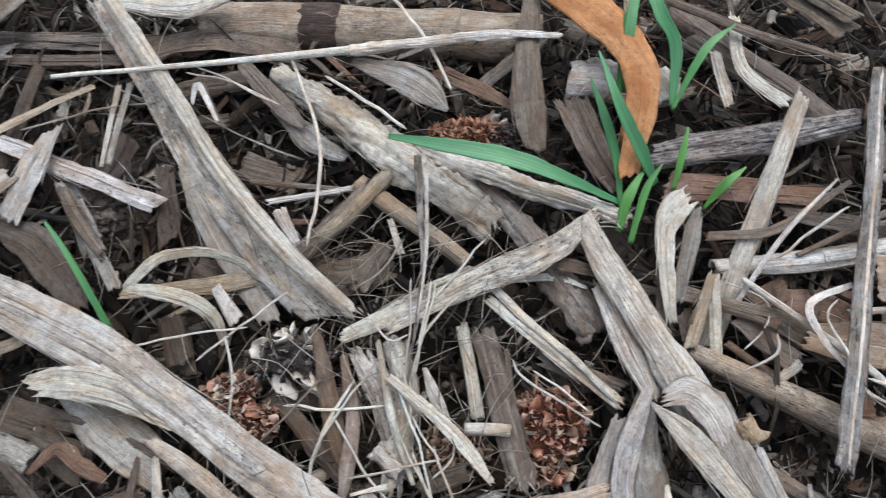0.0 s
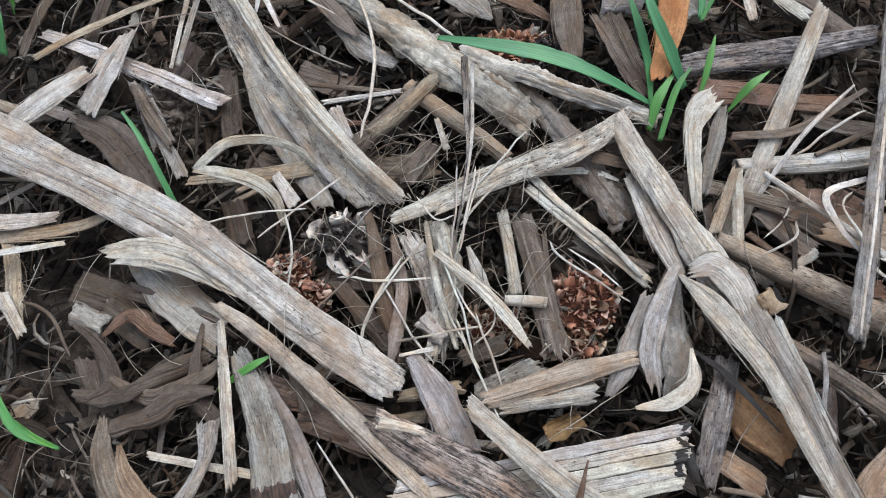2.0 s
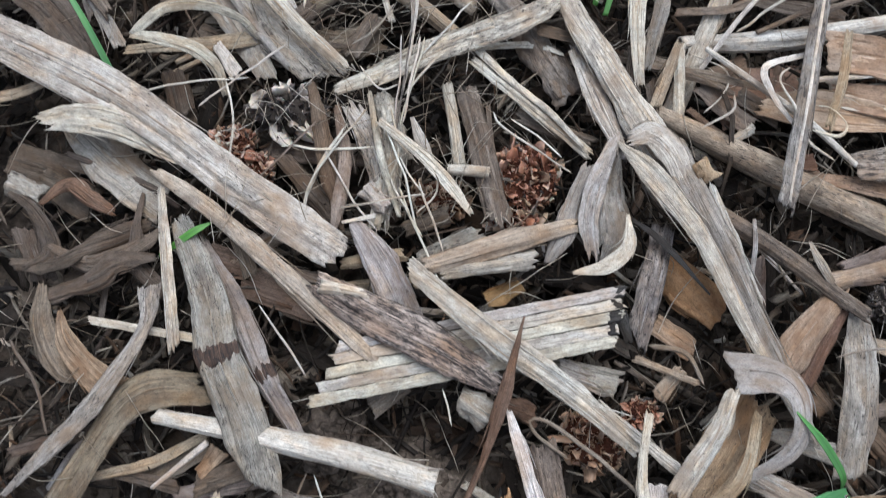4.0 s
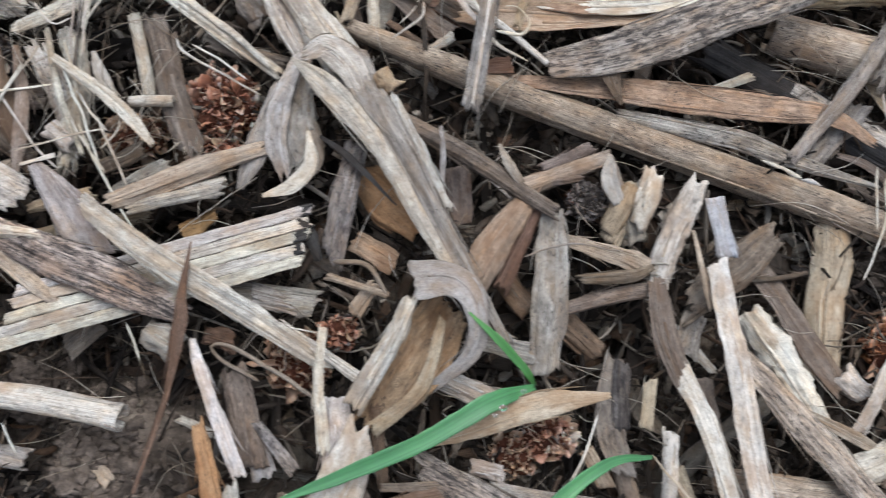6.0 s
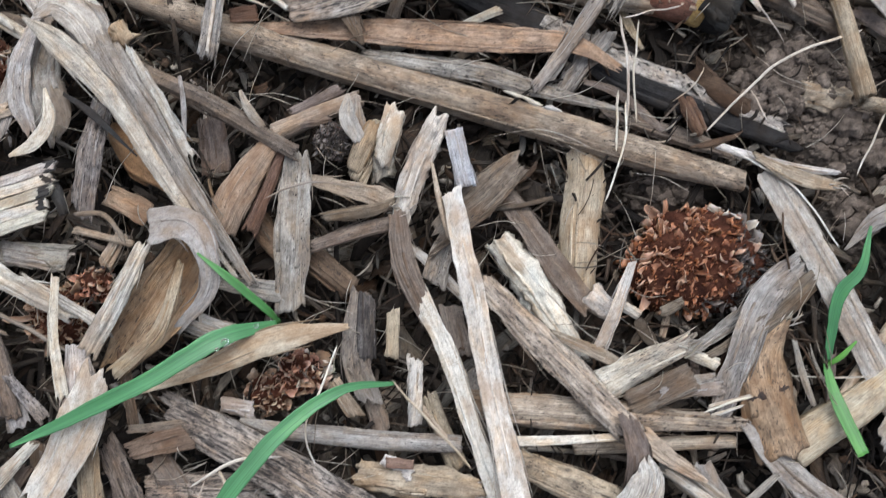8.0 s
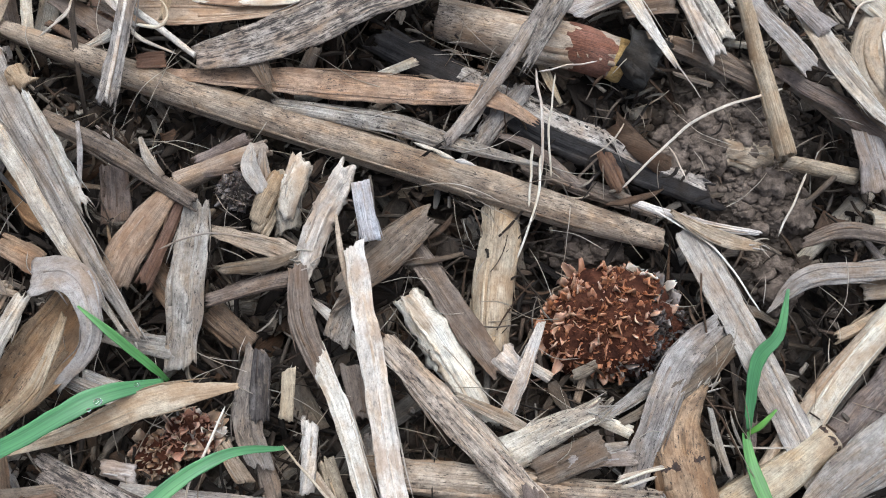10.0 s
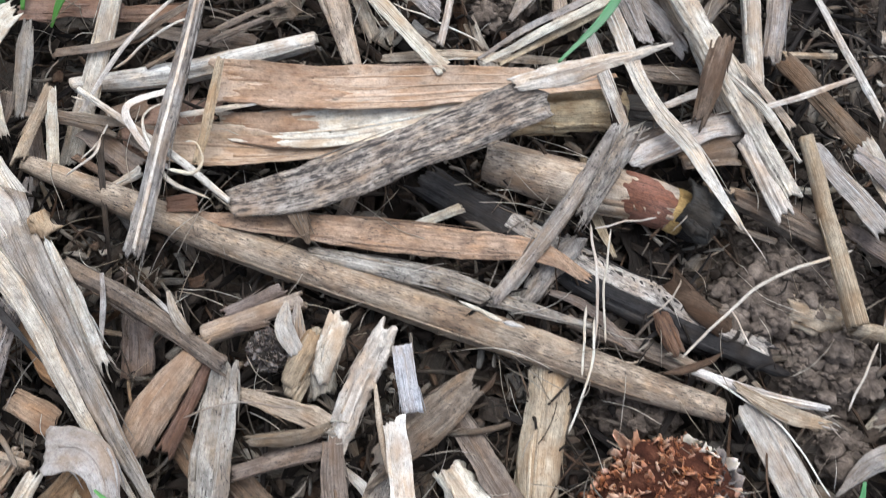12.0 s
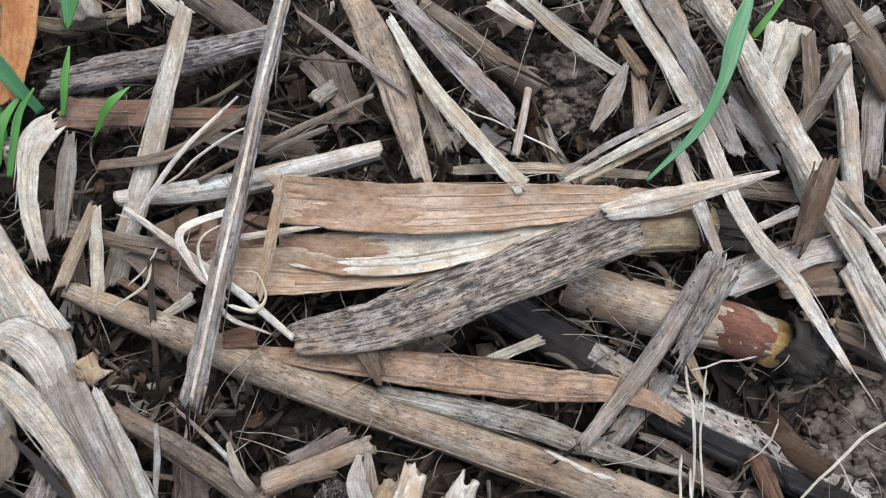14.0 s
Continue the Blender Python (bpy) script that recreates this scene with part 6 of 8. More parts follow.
leaf_strip([(229.5, -26, -5.5, 7.8), (241, -56, -4.5, 8.2), (253.3, -88.6, -5.5, 8)], (0.46, 0.425, 0.375), .35, "pale grey straight dry leaf strip", crumple=0.2, arch=20)
leaf_strip([(287.8, 30, 0.2, 7.5), (280.2, 15.3, 2.2, 11.7), (284.4, 1.6, 1.2, 9.3)], TAN, .1, "tan yellowish dry maize leaf strip on litter", arch=100)
stem([(249.9, 37.1, 0.5, 3.6), (252.9, 11.7, 0.5, 4.1), (255.6, -9.4, -0.5, 4.9)], TAN, .2, "tan yellowish round dry straw lying among the straw")
stem([(256.7, -9.1, -4.7, 3.5), (275.6, -13.9, -5.7, 4.4)], TAN, .2, "tan yellowish round dry straw lying among the straw")
leaf_strip([(248, -47.1, -9.8, 0.6), (258.2, -39.3, -6.8, 5.2), (273.2, -38.4, -6.8, 5), (295.5, -38.9, -8.8, 4.4)], GREY, .2, "weathered grey dry maize leaf strip on litter")
rotten_piece([(243.6, -3.3, -8.7, 8.4), (255.8, -7, -8.7, 9.9)], TAN, .3, "tan yellowish frayed pithy piece of rotten stalk")
stem([(243.4, -85.9, -6.1, 4.7), (263.7, -62.8, -5.1, 6.2), (286.9, -43, -6.1, 6.4)], PALE, .2, "pale bleached round dry straw lying among the straw")
stem([(238.2, -85.6, -7.1, 2.5), (261.6, -61.2, -6.1, 2.8), (287.8, -41.5, -7.1, 2.6)], TAN, .2, "tan yellowish round dry straw lying among the straw")
split_stalk([(256.8, -81.8, -8.8, 8.5), (293.4, -53.4, -9.8, 11.7)], DARK, .5, "darkened split dry maize stalk piece with black mould")
leaf_strip([(246.2, -94.9, -3.3, 6.8), (262.9, -83, -2.3, 12.3), (285.5, -71.4, -3.3, 12.5)], GREY, .3, "weathered grey dry maize leaf strip on litter")
fibre([(257.1, 8.5, -2.2, 1), (233.1, 0.2, -0.2, 1), (213.5, -15.8, -2.2, 0.7)], PALE, .05, "thin pale bleached plant fibre curling over the straw")
fibre([(261.5, -13, -5.1, 0.9), (252.6, -28.5, -7.1, 0.7)], PALE, .05, "thin pale bleached plant fibre curling over the straw")
leaf_strip([(258.2, 15.2, -4.9, 3.6), (271.3, 4.4, -3.9, 4.5), (286.6, -7.2, -4.9, 4.5)], GREYBROWN, .4, "grey-brown weathered dry maize leaf strip on litter")
leaf_strip([(277.6, -3.8, -4, 7.4), (279.4, -19.1, -4, 8.8)], GREY, .3, "weathered grey dry maize leaf strip on litter")
leaf_strip([(257.9, -30.5, -6.4, 2.3), (269.2, -28, -4.4, 4.4), (285.6, -31.3, -5.4, 3.5)], GREYBROWN, .3, "grey-brown weathered dry maize leaf strip on litter", arch=100)
leaf_strip([(263.1, 34.5, 0.7, 6.8), (274, 8.6, 0.7, 5.8), (286.7, -7.1, -0.3, 4.4)], PALE, .3, "pale bleached dry maize leaf strip on litter")
split_stalk([(234.7, 37.8, 0.9, 6.5), (240.9, 16.9, 0.9, 5)], PALE, .3, "pale bleached split dry maize stalk piece")
leaf_strip([(194.6, -78.9, -2.7, 2.7), (209.9, -78.9, -3.7, 3.3)], GREY, .3, "weathered grey dry maize leaf strip on litter")
stem([(230.8, -90.4, -7.8, 5.5), (252.3, -80, -7.8, 5.6)], TAN, .3, "tan yellowish round dry straw lying among the straw")
split_stalk([(108, 106, 5.7, 3.8), (101.1, 64.5, 6.7, 4.2), (91.8, 9.3, 5.7, 5)], GREY, .65, "narrow pale straw with a raised white midrib", rag=5, rib=1)
leaf_strip([(86.5, 95.5, 10, 3.8), (77.5, 66, -1, 5.2), (68, 37, -11, 6)], PALE, .3, "pale bleached straight strip of leaf leaning into the litter", crumple=0.2, rag=3)
stem([(73.5, 51.7, 0.2, 1.4), (96.8, 34.2, 2.2, 1.9), (111, 22.4, 1.2, 1.4)], WHITE, .05, "whitish bleached round dry straw lying among the straw")
fibre([(106.1, 23.7, -0.5, 0.6), (97.5, 26.7, 3.5, 1.6), (93.5, 34.8, 5.5, 1.2), (91, 42.6, 3.5, 0.8), (95.1, 47.9, 0.5, 0.6)], PALE, .05, "thin pale bleached plant fibre curling over the straw")
fibre([(97.7, 28.8, 5, 1.2), (103.7, 27.2, 6, 1.4), (106.1, 30.9, 6, 0.7), (103.6, 35.6, 4, 0.5), (100.2, 36.9, 2, 0.4)], PALE, .05, "thin pale bleached plant fibre curling over the straw")
split_stalk([(108.3, 56.7, 4.8, 2), (106, 42.1, 4.8, 2.4), (103.5, 31, 2.8, 2.1)], TAN, .2, "tan yellowish split dry maize stalk piece")
stem([(68.7, 56.1, -5, 3.8), (94.1, 59.1, -4, 5.9), (129.1, 67.4, -3, 4.7)], WHITE, .1, "whitish bleached round dry straw lying among the straw")
split_stalk([(52.1, 83.6, -1.9, 7.8), (80.2, 89.9, -0.9, 8.7), (106, 97, -1.9, 6.8)], GREY, .9, "weathered grey split dry maize stalk piece with black mould")
husk_sheet([(105.2, 53.5, 0.3, 11.3), (135.2, 50.8, 1.3, 12), (168.1, 51.6, 1.3, 8.9), (203.9, 53.3, -0.7, 3.9)], HONEY, .05, "honey-tan dry maize husk sheet with fine veins", bands=((.02, .36, STAIN, 0.2, "brown_stain", "brown water stain"),))
husk_sheet([(107.8, 42.5, -1.5, 7.5), (127.7, 40.7, 0.5, 9.9), (148.8, 43.5, 0.5, 10), (172.1, 48.8, -0.5, 5.1)], PALE, .05, "pale bleached dry maize husk sheet with fine veins", bands=((0, .38, STAIN, 0.2, "brown_stain", "brown water stain"),))
husk_sheet([(89.9, 39.7, -4.9, 6.3), (104.2, 37.6, -1.9, 11.1), (125.2, 36.4, -0.9, 6.2), (151.3, 38, -0.9, 3.2)], HONEY, .08, "honey-tan dry maize husk sheet with fine veins")
leaf_strip([(177, 46.5, 9.6, 4.1), (192.1, 49.4, 12.6, 5), (213.1, 53.5, 15.6, 0.7)], PALE, .2, "pale bleached dry maize leaf strip on litter", arch=110)
split_stalk([(178.2, 46.7, -3.4, 11.8), (208.2, 48.8, -4.4, 11.2)], (0.52, 0.43, 0.29), .2, "pale honey-yellow cut and split dry maize stalk piece", arch=150, band=(.82, 1))
leaf_strip([(111, 22.3, 0, 7.2), (132.6, 25.5, 4, 11.6), (156.3, 33.9, 7, 11.8), (184.1, 44.3, 9, 11)], SOOTY, .95, "flat mouldy stalk sheath with black streaks across the husk", crumple=.4, arch=20, rag=3)
split_stalk([(155.8, 31.4, -10, 7.8), (182.8, 13.9, -8, 10.6), (207.4, -0.1, -9, 11.5), (239.6, -15.4, -11, 8.3)], COAL, .3, "ribbed stalk half charred black with a bleached edge", arch=90, rag=6, rib=2)
leaf_strip([(100.9, 20.3, -3.9, 2.7), (132.4, 16.2, -1.9, 6.8), (162.6, 12.2, -1.9, 7.5), (182.3, 10, -2.9, 5.1), (194.5, 3.7, -5.9, 2)], BUFF, .5, "narrow tan-brown leaf sheath with a torn curling tip", rag=4)
split_stalk([(128.1, 11.3, -4.2, 2.9), (156.3, 4.5, -3.2, 5.3), (174.3, -1.2, -4.2, 4.3), (194.2, -7.7, -5.2, 1.2)], GREY, .6, "weathered grey split dry maize stalk piece with black mould")
fibre([(163.3, -1.8, -2.4, 0.6), (166.3, -3.2, -1.4, 1.6), (168.4, -4, -1.4, 1.1), (170.9, -5.6, -1.4, 1.9), (173.3, -6.3, -1.4, 0.9)], PALE, .1, "thin whitish bleached plant fibre curling over the straw")
fibre([(173.1, -6.6, -2.6, 0.7), (174.9, -7.2, -1.6, 2), (176.8, -7.6, -2.6, 1.1), (178.4, -8.3, -2.6, 1.4)], PALE, .1, "thin whitish bleached plant fibre curling over the straw")
split_stalk([(171.7, -1.1, -3.3, 2.9), (186.7, 16.1, 0.7, 4.1), (203, 38.8, 3.7, 4)], GREY, .5, "weathered grey split dry maize stalk piece", arch=120)
split_stalk([(191.8, 15.7, 3.3, 3.6), (204.8, 35.3, 7.3, 5.3)], GREY, .8, "weathered grey split dry maize stalk piece with black mould", rag=7, fray=8)
rotten_piece([(179.5, -1.3, -7.4, 4.9), (192.3, 14.1, -5.4, 5.5)], GREY, .5, "weathered grey frayed pithy piece of rotten stalk")
leaf_strip([(190.5, 109.6, -3, 4.8), (203.9, 75.4, -1, 4.8), (210.2, 49.7, 2, 4.1), (219.4, 30.9, 4, 3.7), (228.6, 12.5, 4, 1.2)], PALE, .3, "pale bleached dry maize leaf strip on litter")
fibre([(227.5, 14.3, 4.7, 0.8), (230.9, 9, 3.7, 0.5), (234.9, 5, 1.7, 0.3)], PALE, .05, "thin pale bleached plant fibre curling over the straw")
leaf_strip([(196.5, 108.9, -1.9, 6.2), (207.9, 82.5, -1.9, 6.3), (213.7, 64.6, -2.9, 3.5)], GREY, .4, "weathered grey dry maize leaf strip on litter")
leaf_strip([(201.7, 110.3, -3.9, 3.4), (209, 77, -2.9, 2.7)], TAN, .2, "tan yellowish dry maize leaf strip on litter")
split_stalk([(208.8, 109.6, 1.9, 8.4), (221.9, 73.7, 3.9, 7.3), (231.9, 49.2, 2.9, 6.2), (243.7, 21.1, 0.9, 5)], PALE, .4, "pale bleached split dry maize stalk piece", arch=110)
leaf_strip([(198.4, 67.6, -1.4, 2.7), (202.1, 51.9, -0.4, 3.4), (205.8, 39.2, -0.4, 2.5)], PALE, .3, "pale bleached dry maize leaf strip on litter")
split_stalk([(228.4, 57.8, 10.4, 5.7), (225.2, 48.1, 6.4, 5.5), (222.9, 40.5, 1.4, 3.5)], BROWN, .4, "brown split dry maize stalk piece", rag=6)
stem([(243.2, 93.1, -0.3, 5), (240.3, 48.4, -1.3, 4.2)], PALE, .25, "pale bleached round dry straw lying among the straw")
split_stalk([(242.9, 107.6, 0.6, 8.5), (255.4, 81.2, 0.6, 8.7)], GREYBROWN, .4, "grey-brown weathered split dry maize stalk piece")
stem([(139.4, 108.6, -6.9, 6), (168.4, 85.3, -7.9, 6.4)], GREYBROWN, .4, "grey-brown weathered round dry straw lying among the straw")
split_stalk([(120.7, 111, -1.2, 6.4), (131.6, 84.5, -0.2, 8.5), (138.9, 58.7, -2.2, 4.1)], TAN, .45, "tan yellowish split dry maize stalk piece", arch=80)
leaf_strip([(131.5, 97.6, 2.7, 2.1), (142, 78.6, 2.7, 3.9), (161.4, 55.2, 0.7, 4.3)], PALE, .3, "pale bleached dry maize leaf strip on litter")
leaf_strip([(131.7, 109.9, -4.1, 4.2), (150.6, 86.6, -4.1, 6.3), (161.2, 74.5, -5.1, 4.9)], GREY, .6, "weathered grey mouldy dry maize leaf strip on litter")
leaf_strip([(162.9, 110.8, -5, 3.7), (175.1, 98, -5, 4.8), (188, 88, -6, 3.4)], GREY, .2, "weathered grey dry maize leaf strip on litter")
leaf_strip([(109.7, 99.9, 1.4, 0.9), (122.4, 89.5, 1.4, 1.7), (135.8, 78.7, 0.4, 0.9)], DARK, .2, "blackened mouldy dry maize leaf strip on litter")
stem([(164.7, 82, -2.4, 1.8), (160.9, 65.5, -4.4, 2.1)], WHITE, .1, "whitish bleached round dry straw lying among the straw")
fibre([(148.4, 78.7, -5.6, 0.7), (171.1, 67.2, -5.6, 0.8)], WHITE, .05, "thin whitish bleached plant fibre curling over the straw")
leaf_strip([(189.4, 88.9, -3.1, 1.4), (184.5, 79.1, -1.1, 3.8), (178.8, 70.4, -1.1, 1.3)], GREY, .4, "weathered grey dry maize leaf strip on litter")
split_stalk([(139.5, 79.8, -0.9, 3.2), (144.3, 66.3, -1.9, 3.4)], TAN, .1, "tan yellowish split dry maize stalk piece")
leaf_strip([(145.9, 62, -4.4, 2.1), (167, 61.8, -3.4, 2.9), (192.6, 60.3, -4.4, 1.9)], TAN, .2, "tan yellowish dry maize leaf strip on litter")
split_stalk([(72.1, 45.4, -3.3, 1.2), (83.8, 63.1, 0.7, 1.3), (97, 77.7, 1.7, 0.6)], PALE, .2, "pale bleached split dry maize stalk piece")
fibre([(81.4, 56.8, -0.4, 0.9), (93.7, 66.7, 1.6, 1), (100.6, 71.7, -0.4, 0.6)], PALE, .1, "thin pale bleached plant fibre curling over the straw")
split_stalk([(88, 59.1, -3, 1.3), (109.5, 70.6, -1, 1.6), (127.6, 79.9, -2, 1.1)], GREYBROWN, .2, "grey-brown weathered split dry maize stalk piece")
split_stalk([(103.1, 65.5, -2.2, 2.3), (117.2, 71.3, -1.2, 1.3)], GREYBROWN, .2, "grey-brown weathered split dry maize stalk piece")
leaf_strip([(76.5, 77, -7.1, 5.4), (96.7, 75.8, -6.1, 4.8)], RUST, .1, "reddish brown dry maize leaf strip on litter")
split_stalk([(66.7, 51, -0.2, 3), (67.8, 33.3, -3.2, 2.9)], PALE, .2, "pale bleached split dry maize stalk piece")
leaf_strip([(227.6, 69.7, -3.2, 8.1), (237.5, 41.8, -4.2, 11.8)], PALE, .3, "pale bleached dry maize leaf strip on litter")
leaf_strip([(208, 35.2, -3.2, 6.4), (233.5, 41.3, -2.2, 9.1)], GREYBROWN, .3, "grey-brown weathered dry maize leaf strip on litter", rag=6)
split_stalk([(225, 26.3, -5.4, 3.9), (246.9, 15.6, -5.4, 6.4)], GREYBROWN, .4, "grey-brown weathered split dry maize stalk piece")
split_stalk([(214.7, -2.1, -11.4, 1.3), (234.1, -3.2, -11.4, 1.8)], GREYBROWN, .3, "grey-brown weathered split dry maize stalk piece")
split_stalk([(227.1, 68, -2.6, 4), (242.7, 88.9, 0.4, 3.6)], DARK, .4, "blackened mouldy split dry maize stalk piece")
leaf_strip([(231.3, 99.4, -1.7, 11.3), (221.9, 79.9, -2.7, 8.2)], PALE, .3, "pale bleached dry maize leaf strip on litter")
split_stalk([(119.3, -4.4, -3.9, 3.5), (106.4, -6.3, -4.9, 4.7)], GREYBROWN, .3, "grey-brown weathered split dry maize stalk piece")
fibre([(194.5, 16, -0.4, 0.9), (195.3, 1.8, -0.4, 1.1), (193.9, -11.9, -2.4, 0.7)], PALE, .05, "thin pale bleached plant fibre curling over the straw")
fibre([(199.7, 14.8, -1.4, 0.6), (196.8, 0.6, -1.4, 0.8), (196.7, -12, -3.4, 0.7)], PALE, .05, "thin pale bleached plant fibre curling over the straw")
fibre([(194.7, 14, 1.7, 0.6), (210.2, 16.6, 0.7, 0.6)], PALE, .05, "thin pale bleached plant fibre curling over the straw")
leaf_strip([(185.1, 1, -6.6, 1.5), (193.1, -2.8, -5.6, 2.4), (204.6, -13.6, -6.6, 1.9)], GREYBROWN, .3, "grey-brown weathered dry maize leaf strip on litter")
stem([(171.3, 35.8, -3.7, 10.7), (195, 28, -1.7, 12), (211, 23.6, -1.7, 11.5), (226, 17.6, -2.7, 10.5)], (0.55, 0.46, 0.34), .5, "broken pale stalk stub with wine-red sheath and charred black end", bands=CUT_END)
stem([(61.7, 34.2, -2.1, 4.4), (86.1, 24, -2.1, 6.9), (124.6, 8.8, -3.1, 8.4), (162.6, -4.8, -4.1, 8.6), (200.1, -18.9, -5.1, 7.8), (224.1, -27.5, -7.1, 5.6)], TAN, .55, "long tan dry maize stalk lying across the litter")
leaf_strip([(-98.1, 122.7, -1.9, 3.3), (-75.4, 119.9, 0.1, 5.5), (-61.9, 124.1, 1.1, 3.8)], PALE, .2, "pale bleached dry maize leaf strip on litter")
leaf_strip([(-56.9, 105.7, -2.8, 3.8), (-46.6, 95.3, -1.8, 5.3), (-38, 87.4, -2.8, 3.1)], GREYBROWN, .3, "grey-brown weathered dry maize leaf strip on litter")
leaf_strip([(-45.6, 94.1, -6.1, 4.7), (-36.6, 85.3, -6.1, 6.2), (-26.1, 81.1, -7.1, 3.1)], GREY, .4, "weathered grey dry maize leaf strip on litter")
split_stalk([(-50.6, 72.4, -5.6, 1.5), (-17.3, 70.9, -4.6, 1.8)], GREYBROWN, .2, "grey-brown weathered split dry maize stalk piece")
split_stalk([(-45.5, 67, -5.7, 1.8), (-23.4, 71.6, -4.7, 1.5)], PALE, .2, "pale bleached split dry maize stalk piece")
leaf_strip([(-129.7, 20.2, -6.1, 3.5), (-108.9, 24.4, -5.1, 3.8), (-98, 29.4, -5.1, 2)], TAN, .3, "tan yellowish dry maize leaf strip on litter")
leaf_strip([(-125, 14.8, -1.1, 2), (-106.9, 19, -1.1, 1.4)], PALE, .1, "pale bleached dry maize leaf strip on litter")
leaf_strip([(-125.1, 18.9, -6.1, 4.4), (-119, 2.3, -6.1, 4.8), (-114.6, -5.5, -5.1, 2.5)], TAN, .3, "tan yellowish dry maize leaf strip on litter")
leaf_strip([(-122.1, 4.6, -3.1, 4.2), (-113.4, -5.4, -3.1, 2.8)], PALE, .2, "pale bleached dry maize leaf strip on litter")
fibre([(-116, 3.1, -3.4, 1.1), (-105.2, -0.8, -1.4, 1.4), (-99.7, -10.2, -4.4, 1.1)], SHADE_BROWN, .1, "thin grey-brown weathered plant fibre curling over the straw")
rotten_piece([(-103.6, 1.6, -6.6, 6.2), (-94.8, -1.1, -7.6, 7.1)], GREY, .5, "weathered grey frayed pithy piece of rotten stalk")
leaf_strip([(58, 47.5, -3.4, 2.3), (78.1, 44.6, -2.4, 2.5), (91.3, 42.8, -3.4, 1.1)], GREYBROWN, .2, "grey-brown weathered dry maize leaf strip on litter")
rotten_piece([(81.8, 28.4, -4.4, 2.2), (88, 32.7, -4.4, 2.8)], PALE, .2, "pale bleached frayed pithy piece of rotten stalk")
split_stalk([(62.7, 116.7, 0.4, 5.5), (78.6, 105.8, 0.4, 4.5)], GREYBROWN, .3, "grey-brown weathered split dry maize stalk piece")
leaf_strip([(69.1, 112.5, 0.9, 2.7), (72.2, 96.9, -0.1, 3.3)], PALE, .2, "pale bleached dry maize leaf strip on litter")
split_stalk([(86, 136, 3.9, 4.6), (104.1, 122.3, 3.9, 5.1)], GREYBROWN, .3, "grey-brown weathered split dry maize stalk piece")
leaf_strip([(-148.9, 114.9, -1.9, 9.9), (-141.1, 124.9, -1.9, 11.6)], SHADE_BROWN, .3, "grey-brown dry maize leaf strip on litter, darkened as in shade")
leaf_strip([(-145.2, 104.5, -5.8, 4.3), (-124, 108.6, -5.8, 4.9)], GREY, .3, "weathered grey dry maize leaf strip on litter")
split_stalk([(-77.5, 88.5, -7.9, 3.2), (-60.1, 91.4, -7.9, 3.8)], SHADE_BROWN, .3, "grey-brown split dry maize stalk piece, darkened as in shade")
leaf_strip([(-87, 84.8, -8.9, 8), (-93, 71, -9.9, 6.3)], SHADE_BROWN, .3, "grey-brown dry maize leaf strip on litter, darkened as in shade")
leaf_strip([(-63.5, 48.6, -9.5, 9.1), (-47.5, 43.6, -9.5, 7.5)], SHADE_BROWN, .2, "brown maize leaf strip on litter, darkened as in shade")
split_stalk([(-65.3, 38.3, -5.5, 1.5), (-47.3, 50.1, -4.5, 2.1)], TAN, .2, "tan yellowish split dry maize stalk piece")
split_stalk([(-66.6, 35.4, -6.5, 1.5), (-49.9, 45.6, -5.5, 1.8)], TAN, .2, "tan yellowish split dry maize stalk piece")
split_stalk([(-65.9, 35.1, -4.5, 5.8), (-61.4, 24, -5.5, 7.2)], SHADE_BROWN, .3, "grey-brown split dry maize stalk piece, darkened as in shade")
leaf_strip([(-54.7, 43, -2.5, 2.9), (-47.7, 34.7, -2.5, 4)], PALE, .3, "pale bleached dry maize leaf strip on litter")
leaf_strip([(-41.3, 64.1, -3.1, 3.9), (-35.9, 55.5, -4.1, 2.4)], PALE, .2, "pale bleached dry maize leaf strip on litter")
leaf_strip([(-14, 57.9, -6.8, 4.5), (-20.3, 45.4, -7.8, 5.3)], GREYBROWN, .4, "grey-brown weathered dry maize leaf strip on litter")
split_stalk([(-12.9, 63.5, -4.5, 1.5), (-9.2, 54.5, -4.5, 1.8)], PALE, .2, "pale bleached split dry maize stalk piece")
split_stalk([(26.2, 30.7, -2.9, 4.2), (45.6, 24.2, -3.9, 4.1)], GREYBROWN, .3, "grey-brown weathered split dry maize stalk piece")
leaf_strip([(44.2, 43.6, -3.7, 2.8), (45.5, 32.4, -3.7, 3.3)], TAN, .2, "tan yellowish dry maize leaf strip on litter")
split_stalk([(-12.4, 31.5, 0.4, 1.3), (-7.6, 13.9, 1.4, 2), (-1.8, -0.3, -0.6, 1.1)], PALE, .3, "pale bleached split dry maize stalk piece")
leaf_strip([(-1.1, 25.9, -0.4, 1.1), (1.7, 19.6, 0.6, 3.1), (4.6, 15, -0.4, 1.7)], PALE, .2, "pale bleached dry maize leaf strip on litter")
rotten_piece([(-10.7, 7.3, -1.4, 4.8), (-4.9, 2.6, -1.4, 4.8)], PALE, .2, "pale bleached frayed pithy piece of rotten stalk")
fibre([(-24.6, 22, 2, 0.7), (-31.5, 13.5, 1, 0.7), (-38.3, 6.6, -2, 0.7)], GREYBROWN, .1, "thin grey-brown weathered plant fibre curling over the straw")
fibre([(-7.1, 21, 2.6, 0.7), (-1.5, 9.6, 2.6, 0.8), (2.8, -4.3, -0.4, 0.7)], WHITE, .1, "thin whitish bleached plant fibre curling over the straw")
